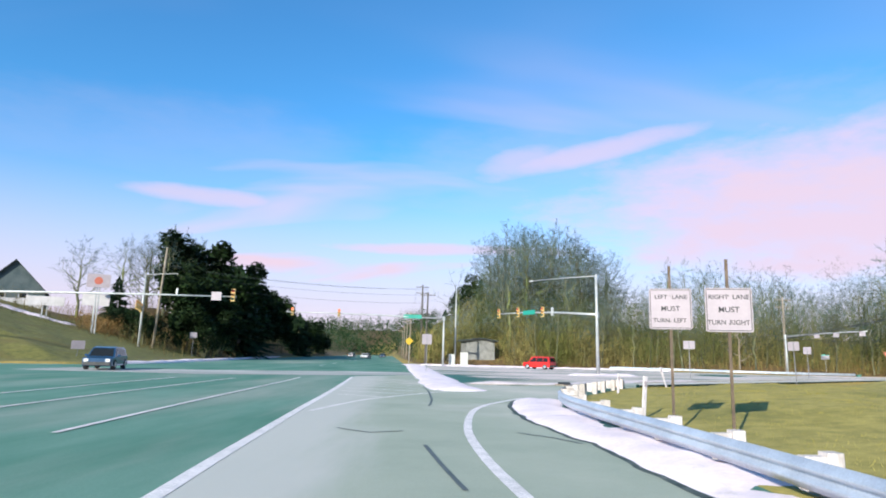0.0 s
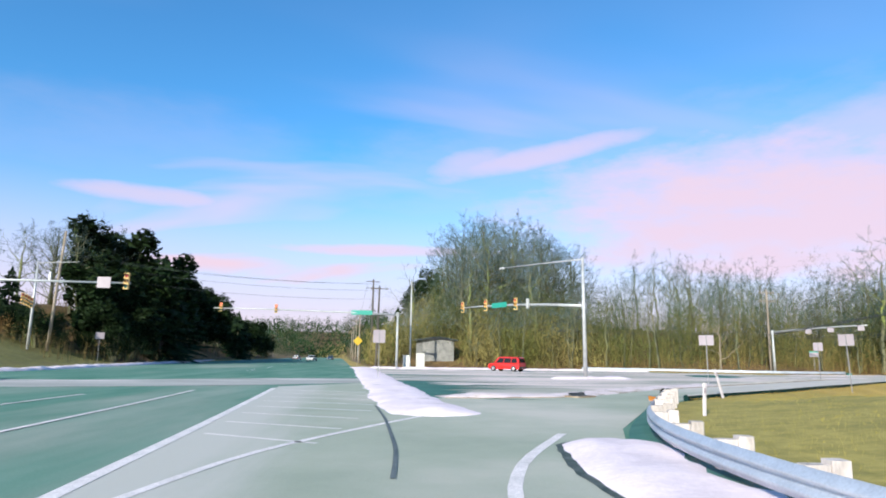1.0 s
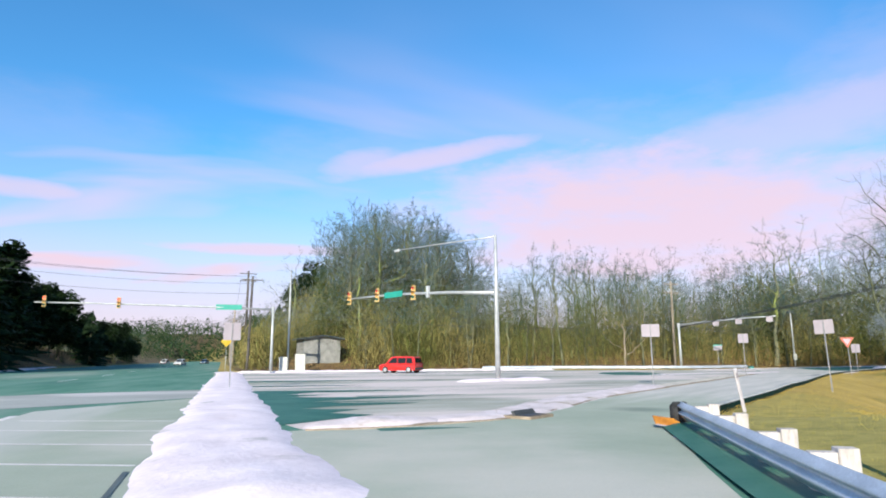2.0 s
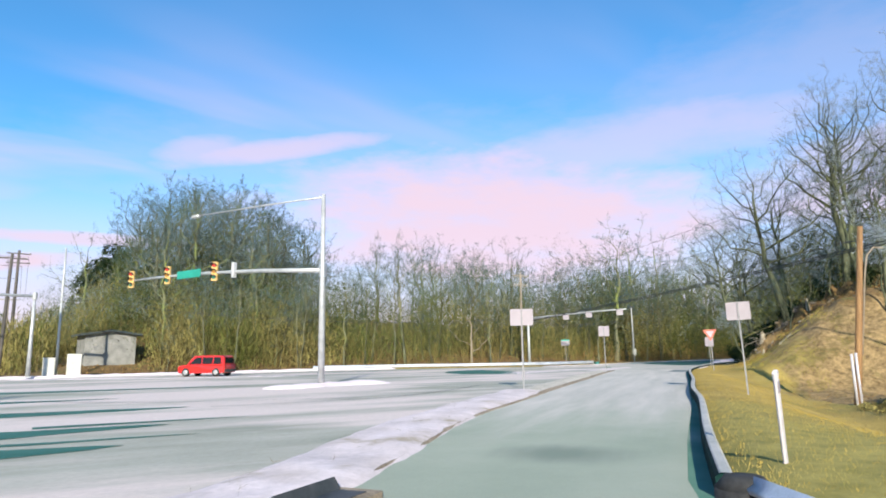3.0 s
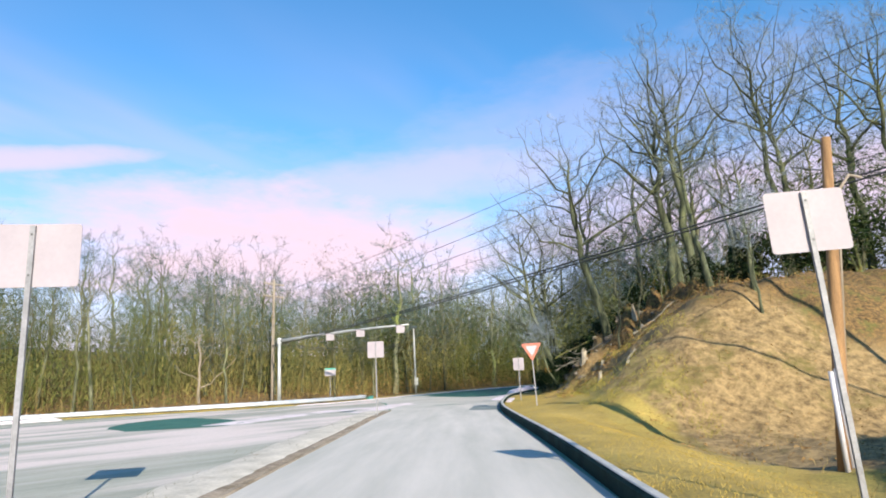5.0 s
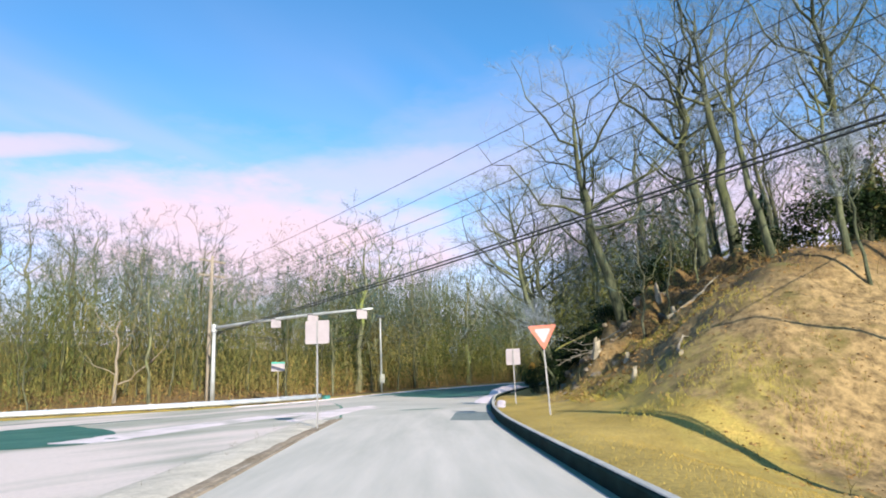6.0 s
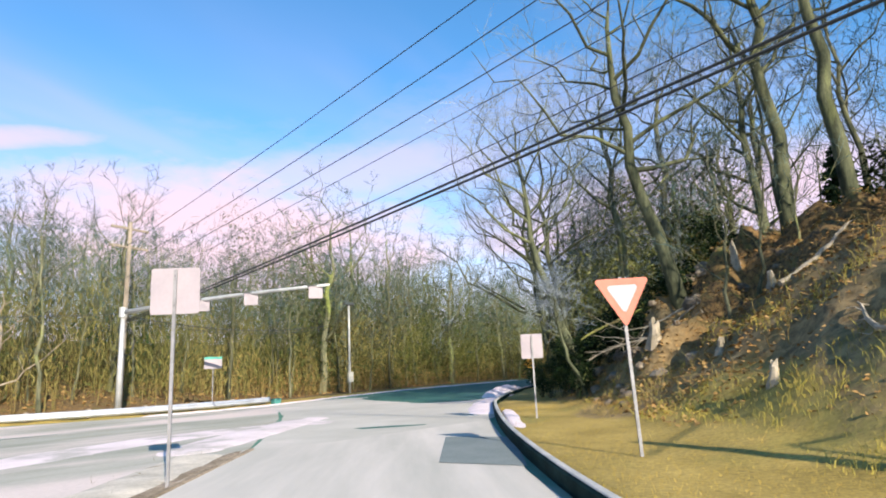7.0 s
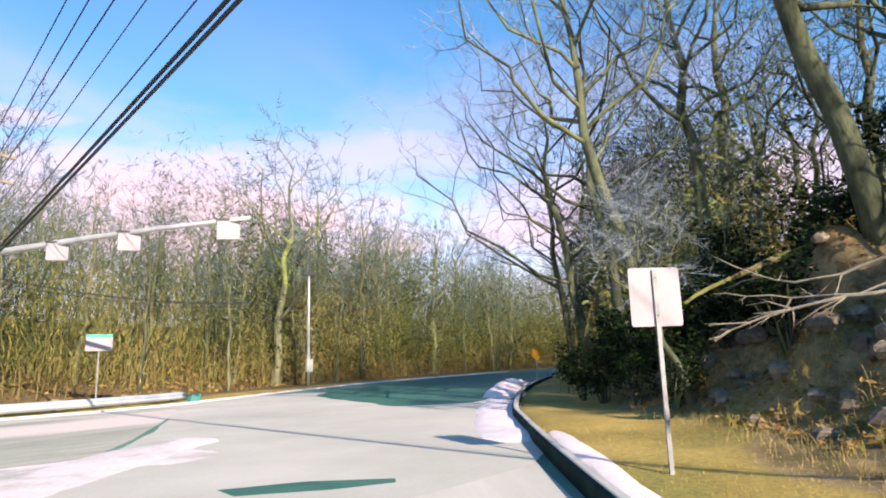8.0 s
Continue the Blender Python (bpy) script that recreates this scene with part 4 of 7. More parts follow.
# Dark ribbon paints the shade below the beam onto the damp verge.
Geo().sweep([(p.x, p.y, 0.10) for p in smooth_line(RAIL_LINE[1:], 0.5)], [(-0.42, -0.05), (-0.15, 0.0), (0.25, 0.02), (0.42, -0.05)]).top("wet_shade_verge", WET_AND_SHADE, "dark damp strip under the guard rail, rail shade painted in", "verge", "", "structure")
delineator(3.25, 11.2, ground_z(3.25, 11.2), 0.92, 5, 0, "white flexible marker post, leaning, behind the guard rail")
delineator(10.2, 30.35, ground_z(10.2, 30.35), 1.1, -23, 5, "white flexible marker post, leaning, at the kerb's start")
delineator(5.6, 22.4, ground_z(5.6, 22.4), 0.75, 4, 0, "white flexible marker post behind the guard rail's curve")


# road signs
def text_part(body, size, m, parent, material=BLACK):
    curve = bpy.data.curves.new("lettering", "FONT")
    curve.body, curve.size, curve.align_x, curve.align_y, curve.extrude, curve.offset = body, size, "CENTER", "CENTER", 0.001, 0.0015
    tmp = bpy.data.objects.new("lettering", curve)
    me = bpy.data.meshes.new_from_object(tmp)
    bpy.data.objects.remove(tmp)
    me.materials.clear()
    me.materials.append(material)
    ob = new("lettering", me)
    ob.parent, ob.matrix_local = parent, m
    return ob


def plate(w, h, thick=0.008, r=0.035):
    """A flat panel with rounded corners, upright, facing -y."""
    ring = []
    for cx, cz, a0 in ((w / 2 - r, h / 2 - r, 0), (-w / 2 + r, h / 2 - r, 90), (-w / 2 + r, -h / 2 + r, 180), (w / 2 - r, -h / 2 + r, 270)):
        ring += [(cx + r * math.cos(radians(a0 + k * 30)), cz + r * math.sin(radians(a0 + k * 30))) for k in range(4)]
    n = len(ring)
    vs = [(x, -thick / 2, z) for x, z in ring] + [(x, thick / 2, z) for x, z in ring]
    return Geo().add(vs, [(i, (i + 1) % n, n + (i + 1) % n, n + i) for i in range(n)] + [tuple(range(n)), tuple(range(2 * n - 1, n - 1, -1))])


def move(geo, m):
    geo.v = [tuple(m @ Vector(v)) for v in geo.v]
    return geo


def post_geo(z0, z1, w=0.048, y=0.035):
    """An open U-channel post."""
    t = 0.006
    g = Geo().box(-w / 2, y - t / 2, z0, w / 2, y + t / 2, z1)
    return g.box(-w / 2, y, z0, -w / 2 + t, y + 0.03, z1).box(w / 2 - t, y, z0, w / 2, y + 0.03, z1)


def board_sign(x, y, zc, w, h, turn, label, face=SIGNBACK, post=POSTSTEEL, top=None, back=True, lean=0.0, base=None):
    """A plain panel on a channel post; seen from its back the post runs over it."""
    base = ground_z(x, y) if base is None else base
    ob = thing("road_sign", pose(x, y, base, 0, lean, turn), label, "road sign", "road signs")
    part("post", post_geo(-0.3, (zc - base) + h * 0.46 if top is None else top - base, y=-0.035 if back else 0.035), post, ob)
    panel = part("panel", move(plate(w, h), pose(0, 0, zc - base)), face, ob)
    for dz in (-0.32, 0.32):
        part("bolt", Geo().tube([(0, -0.045 if back else -0.012, zc - base + dz * h), (0, 0.012, zc - base + dz * h)], 0.011, 6), DARKCASE, panel)
    return ob, panel


board_sign(16.97, 45.1, 2.73, 0.86, 0.62, -38, "blank back of a wide road sign on a thin steel post", base=0.1)
board_sign(21.95, 39.5, 2.68, 0.74, 0.60, -52, "blank back of a road sign on a grassy verge", lean=-1.5)
board_sign(33.73, 59.17, 2.84, 0.72, 0.70, -48, "blank back of a square road sign on the dividing strip", base=0.1)
board_sign(44.28, 59.13, 2.06, 0.60, 0.68, -52, "blank back of an upright road sign on the verge")
board_sign(-3.25, 49.2, 2.75, 0.80, 0.85, 5, "blank white sign on a post in the snow island", base=0.15)
board_sign(-37.2, 83.5, 3.35, 0.95, 0.75, 25, "small white sign before the dark trees", back=False)
board_sign(-40.0, 109.7, 3.1, 1.1, 0.85, 20, "small white sign beside the main road", back=False)
board_sign(-34.6, 52.5, 1.55, 1.1, 0.75, 40, "small white sign on the grassy slope", back=False)
sign, panel = board_sign(49.2, 82.7, 2.56, 0.95, 0.66, -30, "white sign with a green top band before the wood", back=False)
part("top_band", move(plate(0.95, 0.13, 0.004, 0.01), pose(0, -0.008, 2.56 - ground_z(49.2, 82.7) + 0.265)), GREENSIGN, panel)
# small yellow diamonds
AMBER = surface("amber_sheeting", (0.62, 0.27, 0.02), (0.72, 0.34, 0.03), 2.0, 0.6, 0.0, 20, own=True, grain=0.06)
for x, y, z, s in ((-8.2, 98.7, 3.6, 0.95), (70.8, 74.6, 1.75, 0.75)):
    b = ground_z(x, y)
    ob = thing("warning_sign", pose(x, y, b, 0, 0, -35 if x > 0 else 5), "yellow diamond warning sign on a post", "road sign", "warning signs")
    part("post", post_geo(-0.3, z - b + 0.3), STEEL, ob)
    part("panel", move(plate(s, s), pose(0, 0, z - b) @ Matrix.Rotation(radians(45), 4, "Y")), YELLOW if x < 0 else AMBER, ob)

for x, y, zc, words, label in ((2.99, 8.45, 2.43, ("LEFT LANE", "MUST", "TURN LEFT"), "white turning-lane sign with three lines of black lettering"),
                               (3.67, 7.52, 2.36, ("RIGHT LANE", "MUST", "TURN RIGHT"), "white turning-lane sign with three lines of black capitals")):
    base = ground_z(x, y)
    ob, panel = board_sign(x, y, zc, 0.76, 0.76, -12, label, SIGNWHITE, RUSTPOST, 3.25, back=False)
    border = Geo()
    for cx, cz, w, h in ((0, 0.355, 0.70, 0.012), (0, -0.355, 0.70, 0.012), (0.355, 0, 0.012, 0.70), (-0.355, 0, 0.012, 0.70)):
        border.box(cx - w / 2, -0.0065, zc - base + cz - h / 2, cx + w / 2, -0.0045, zc - base + cz + h / 2)
    part("border", border, BLACK, panel)
    for k, line in enumerate(words):
        size, pair = (0.112, 0.135, 0.112)[k], line.split(" ")
        wide = [0.66 * size * len(word) for word in pair]
        left = -(sum(wide) + 0.3 * size * (len(pair) - 1)) / 2
        for word, w in zip(pair, wide):
            text_part(word, size, pose(left + w / 2, -0.0065, zc - base + 0.22 - 0.22 * k, 90, 0, 0), panel)
            left += w + 0.3 * size


def yield_sign(x, y, zc, turn):
    base = ground_z(x, y)
    ob = thing("yield_sign", pose(x, y, base, 0, -1.5, turn), "faded red and white triangular yield sign on a steel post", "road sign")
    part("post", post_geo(-0.3, zc - base + 0.28), POSTSTEEL, ob)

    def tri(side, thick, y0):
        h, r, ring = side * 0.866, 0.04, []
        for k, a0 in ((0, -30), (1, 90), (2, 210)):
            ang = radians((30, 150, 270)[k])
            cx, cz = (h * 2 / 3 - 2 * r) * math.cos(ang), (h * 2 / 3 - 2 * r) * math.sin(ang)
            ring += [(cx + r * math.cos(radians(a0 + j * 30)), cz + r * math.sin(radians(a0 + j * 30))) for j in range(5)]
        n = len(ring)
        vs = [(px, y0 - thick, pz + zc - base) for px, pz in ring] + [(px, y0, pz + zc - base) for px, pz in ring]
        return Geo().add(vs, [(i, (i + 1) % n, n + (i + 1) % n, n + i) for i in range(n)] + [tuple(range(n)), tuple(range(2 * n - 1, n - 1, -1))])

    panel = part("panel", tri(0.88, 0.008, 0), YIELDRED, ob)
    part("centre", tri(0.52, 0.002, -0.0085), SIGNWHITE, panel, "white centre triangle")


yield_sign(38.08, 53.85, 2.5, -50)


# signal masts
def signal_head(parent, m, lit=False):
    """Three stacked lamps with visors."""
    head = part("signal_head", move(Geo().box(-0.17, -0.10, -0.53, 0.17, 0.10, 0.53, 0.04), m), SIGNALCASE, parent, "yellow traffic signal head with three lamps")
    for k, lens in enumerate((LITRED if lit else LENSRED, LENSAMBER, LENSGREEN)):
        z = 0.34 - 0.34 * k
        part("lens", move(Geo().tube([(0, -0.10, z), (0, -0.115, z)], 0.12, 14), m), lens, head)
        g, n = Geo(), 10
        ring = [(0.135 * math.cos(radians(-20 + 220 * j / n)), 0.135 * math.sin(radians(-20 + 220 * j / n))) for j in range(n + 1)]
        g.add([(a, -0.10, z + b) for a, b in ring] + [(a, -0.30, z + b) for a, b in ring], [(j, j + 1, n + 2 + j, n + 1 + j) for j in range(n)])
        part("visor", move(g, m), DARKCASE, head)
    part("bracket", move(Geo().tube([(0, 0.10, 0.35), (0, 0.2, 0.2), (0, 0.2, -0.2), (0, 0.10, -0.35)], 0.025, 6), m), STEEL, head)


def mast(x, y, top, arm_z, arm_dir, arm_len, arm_rise, label, lum_len=0.0, lean=(0, 0), z0=0.0):
    """A tapered pole with a long signal arm and, where asked, a street light on top."""
    ob = thing("signal_mast", pose(x, y, z0), label, "traffic signal", "signal masts")
    lx, ly = lean
    part("pole", Geo().tube([(0, 0, 0), (lx * 0.5, ly * 0.5, top * 0.5), (lx, ly, top)], [0.165, 0.135, 0.10], 12), STEEL, ob, smooth=True)
    part("base_plate", Geo().box(-0.26, -0.26, 0, 0.26, 0.26, 0.05, 0.03), STEEL, ob)
    d = Vector((*arm_dir, 0)).normalized()
    pts = [Vector((0, 0, arm_z)) + d * arm_len * u + Vector((0, 0, arm_rise * (1 - (1 - u) ** 2))) for u in (0, 0.25, 0.5, 0.75, 1)]
    part("mast_arm", Geo().tube(pts, [0.12, 0.105, 0.09, 0.075, 0.06], 10), STEEL, ob, smooth=True)
    part("arm_collar", Geo().tube([(0, 0, arm_z - 0.25), (0, 0, arm_z + 0.25)], 0.19, 12), STEEL, ob)
    if lum_len:
        tip = Vector((lx, ly, top - 0.12)) + d * lum_len + Vector((0, 0, 0.45))
        part("light_arm", Geo().tube([(lx, ly, top - 0.15), (lx + d.x * lum_len * 0.4, ly + d.y * lum_len * 0.4, top + 0.08), tuple(tip)], [0.05, 0.045, 0.035], 8), STEEL, ob, smooth=True)
        m = Matrix.Translation(tip) @ Matrix.Rotation(math.atan2(d.y, d.x), 4, "Z")
        head = part("lamp_head", Geo().box(-0.1, -0.13, -0.07, 0.55, 0.13, 0.05, 0.06, m), STEEL, ob)
        part("lamp_lens", Geo().box(0.05, -0.10, -0.10, 0.48, 0.10, -0.071, 0.05, m), LAMPGLASS, head)

    def on(u, dz=0.0):
        """Place on the arm, u metres out."""
        r = u / arm_len
        return Vector((0, 0, arm_z + dz)) + d * u + Vector((0, 0, arm_rise * (1 - (1 - r) ** 2)))

    return ob, on, math.degrees(math.atan2(d.y, d.x))


ob, on, a = mast(12.35, 55.3, 9.3, 5.55, (-0.47, 0.88), 17.5, 0.85, "tall galvanised signal mast with signals, street sign and lamp arm", 10.2, (-0.15, -0.4), 0.03)
for u in (8.6, 13.2, 17.2):
    signal_head(ob, Matrix.Translation(on(u, 0.05)) @ pose(0, -0.14, 0, 0, 0, a - 150))
part("street_sign", move(plate(2.3, 0.46, 0.02, 0.04), Matrix.Translation(on(10.9, 0.0)) @ pose(0, 0, 0, 0, 0, a) @ pose(0, 0.1, 0)), GREENSIGN, ob, "green street name board")
part("street_sign_back", move(plate(2.24, 0.40, 0.01, 0.03), Matrix.Translation(on(10.9, 0.0)) @ pose(0, 0, 0, 0, 0, a) @ pose(0, 0.117, 0)), GREENSIGN, ob)
part("detector", Geo().box(-0.13, -0.1, -0.42, 0.13, 0.1, 0.42, 0.03, Matrix.Translation(on(6.9, 0.08)) @ pose(0, -0.12, 0, 0, 0, 20)), STEEL, ob, "white detector box")

ob, on, a = mast(43.75, 82.15, 5.35, 5.12, (3.9, -10.8), 11.6, 0.42, "grey signal mast reaching over the side street, seen from its back")
for u in (4.8, 7.5, 10.9):
    m = Matrix.Translation(on(u, -0.28)) @ pose(0, 0, 0, 0, 0, -40)
    box = part("signal_back", move(plate(0.62, 0.56, 0.1, 0.03), m), SIGNBACK, ob, "pale back of a hanging signal unit")
    part("hanger", Geo().tube([tuple(on(u, 0)), tuple(on(u, -0.3))], 0.025, 6), DARKCASE, box)
    part("cover", Geo().box(-0.36, -0.1, 0.27, 0.36, 0.1, 0.31, 0.02, m), DARKCASE, box)

ob, on, a = mast(-2.45, 86.4, 6.9, 6.55, (-1, -0.05), 22.5, 0.35, "grey signal mast reaching over the main road", z0=0.1)
for u in (15.0, 21.6):
    signal_head(ob, Matrix.Translation(on(u, 0.1)) @ pose(0, -0.14, 0, 0, 0, 5), True)
part("street_sign", move(plate(2.6, 0.55, 0.02, 0.04), Matrix.Translation(on(4.5, 0.05)) @ pose(0, -0.12, 0)), GREENSIGN, ob, "green street name board")

ob, on, a = mast(-48, 46.5, 5.9, 5.2, (0.996, 0.10), 28.5, 0.42, "long grey signal mast reaching in over the main road", z0=0.3)
signal_head(ob, Matrix.Translation(on(28.3, 0.12)) @ pose(0, -0.14, 0, 0, 0, 4))
part("lane_board", move(plate(0.85, 0.72, 0.02, 0.04), Matrix.Translation(on(26.9, 0.0)) @ pose(0, -0.1, 0)), SIGNWHITE, ob, "white lane-use board")
part("detector", Geo().box(-0.08, -0.08, 0.05, 0.08, 0.08, 0.55, 0.02, Matrix.Translation(on(23.6))), STEEL, ob)

ob, on, a = mast(-41.6, 77.2, 10.9, 6.3, (0.35, -0.94), 5.5, 0.15, "grey pole with lamp arm and a cluster of signals", z0=0.2)
part("light_arm", Geo().tube([(0, 0, 10.7), (1.8, 0.1, 10.85), (4.2, 0.2, 10.95)], [0.05, 0.045, 0.035], 8), STEEL, ob)
for u in (0.6, 2.2, 3.6, 5.2):
    signal_head(ob, Matrix.Translation(on(u, 0.0)) @ pose(0, -0.14, 0, 0, 0, 25))


# utility poles and wires
def wood_pole(x, y, z0, height, label, lean=(0, 0), radius=0.16, material=POLEWOOD, arms=0, turn=0.0):
    ob = thing("utility_pole", pose(x, y, z0), label, "utility pole", "utility poles")
    pts = [(lean[0] * u, lean[1] * u, -0.4 + (height + 0.4) * u) for u in (0, 0.35, 0.7, 1)]
    part("shaft", Geo().tube(pts, [radius, radius * 0.93, radius * 0.82, radius * 0.7], 12), material, ob, smooth=True)
    for k in range(arms):
        m = pose(lean[0] * 0.95, lean[1] * 0.95, height - 0.4 - 1.1 * k, 0, 0, turn)
        arm = part("crossarm", Geo().box(-1.2, -0.06, -0.06, 1.2, 0.06, 0.06, 0.01, m), material, ob)
        for px in (-1.1, -0.4, 0.4, 1.1):
            part("insulator", move(Geo().tube([(px, 0, 0.06), (px, 0, 0.13), (px, 0, 0.2)], [0.03, 0.05, 0.03], 8), m), CONDUIT, arm)
    return ob


UZ = ground_z(31.7, 41.6)
ob = wood_pole(31.7, 41.6, UZ, 7.7, "brown timber utility pole with white conduits at its foot", (0.62, -0.72), 0.155)
for dx, dy, h in ((-0.16, -0.12, 2.15), (0.02, -0.20, 2.2), (0.17, -0.13, 2.1)):
    part("conduit", Geo().tube([(dx, dy, -0.2), (dx, dy, h)], 0.055, 10), CONDUIT, ob, "white plastic conduit", True)
part("riser", Geo().tube([(0.30, -0.32, 2.1), (0.60, -0.68, 5.6), (0.70, -0.8, 6.4), (0.95, -1.0, 6.75), (1.25, -1.2, 6.7)], 0.035, 8), GREYWOOD, ob, "curved service pipe", True)
ob = wood_pole(45.75, 86.3, ground_z(45.75, 86.3), 10.6, "weathered timber utility pole beside the wood", (0.1, 0.0), 0.15, GREYWOOD, 2, 10)
part("cable_loop", Geo().tube([(0.2 + 0.35 * math.sin(t * 0.5), -0.2, 3.6 + 0.75 * math.cos(t * 0.5)) for t in range(14)], 0.03, 6), CABLE, ob, "coiled black cable")
wood_pole(33.4, 22.0, ground_z(33.4, 22), 11.8, "timber utility pole on the grassy field", (0, 0), 0.16, POLEWOOD, 1, 10)
wood_pole(-7.0, 113.2, ground_z(-7, 113.2), 14.2, "tall dark timber utility pole beside the main road", (0, 0), 0.2, DARKPOLE, 2, 10)
wood_pole(-5.3, 92.9, 0.0, 11.0, "dark timber utility pole at the street corner", (0.2, 0), 0.17, DARKPOLE, 1, 10)
ob = wood_pole(-0.75, 89.6, ground_z(-0.75, 89.6), 11.2, "pale slim pole at the street corner", (0, 0), 0.11, STEEL)
for y in (140, 175, 215, 260):
    wood_pole(-9 - 0.095 * (y - 104) + 1.5, y, ground_z(-9 - 0.095 * (y - 104) + 1.5, y), 11, "timber utility pole along the main road", (0, 0), 0.17, GREYWOOD, 1, 10)
wood_pole(-40.9, 79.6, ground_z(-40.9, 79.6), 13.2, "leaning timber utility pole on the slope", (1.4, -1.6), 0.17, GREYWOOD)
lamp = wood_pole(64.9, 88.0, ground_z(64.9, 88.0), 7.3, "slim pole with a small lamp before the wood", (0, 0), 0.10, STEEL)
part("lamp_head", Geo().box(-0.5, -0.2, 7.15, 0.5, 0.2, 7.4, 0.08), DARKCASE, lamp)
part("meter_box", Geo().box(-0.25, -0.2, 0.9, 0.25, 0.0, 1.7, 0.03), CABINET, lamp)


def span(a, b, sag, r, label):
    a, b = Vector(a), Vector(b)
    pts = [a.lerp(b, u / 16) - Vector((0, 0, sag * 4 * (u / 16) * (1 - u / 16))) for u in range(17)]
    return Geo().tube(pts, r, 5).top("overhead_wire", CABLE, label, "wire", "overhead wires")


for xa, za, xb, zb, r, sag in ((45.47, 9.29, 32.65, 11.55, 0.014, 0.49), (45.47, 8.19, 32.54, 11.5, 0.014, 0.91), (45.4, 7.41, 32.88, 10.44, 0.014, 0.82), (45.72, 6.7, 32.76, 8.71, 0.010, 0.22), (45.71, 5.54, 32.7, 8.28, 0.012, 0.48), (45.67, 5.06, 32.95, 7.79, 0.032, 0.38), (45.7, 4.96, 33.0, 7.66, 0.032, 0.38)):
    span((xa, 86.3, za), (xb, 22.0, zb), sag, r, "thick black communication cable" if r > 0.02 else "thin black power line")
span((45.8, 86.2, 5.4), (62.6, 87.9, 5.5), 0.6, 0.03, "sagging black cable from the pole to the lamp")
span((45.8, 86.2, 5.25), (62.6, 87.9, 5.3), 0.65, 0.02, "sagging black cable from the pole to the lamp")
span((45.7, 86.3, 5.5), (-0.7, 92, 7.0), 1.2, 0.02, "black cable before the wood")
span((31.7, 41.6, UZ + 7.0), (60, 38, 12.5), 0.6, 0.02, "black service wire to the hill")
for k, (z, dx) in enumerate(((13.6, -1.0), (13.6, 1.0), (12.5, 0.4), (11.0, 0.0))):
    span((-7.0 + dx, 113.2, z), (-62 + dx, 96, z + 3.5), 1.6, 0.02, "thin black power line over the main road")
    span((-7.0 + dx, 113.2, z), (-9.9 + dx, 140, 10.6 + 0.1 * k), 0.7, 0.02, "thin black power line along the main road")


# storm drain in the strip's edge
drain = thing("drain_inlet", pose(5.15, 31.55, 0.0, 0, 0, 38), "broken storm drain with a dark lid, brown grit around it", "drain")
part("frame", Geo().box(-0.55, -0.38, -0.05, 0.55, 0.38, 0.07, 0.03), GRIT, drain)
# No recess here: a thin dark plate paints the opening's inner shade.
part("throat_shade", Geo().box(-0.42, -0.25, 0.072, 0.42, 0.1, 0.078), DARKCASE, drain)
part("lid", Geo().box(-0.48, -0.03, 0.0, 0.48, 0.03, 0.13, 0.01, pose(0, 0.10, 0.06, -35, 0, 0)), DARKCASE, drain, "dark tilted steel lid")


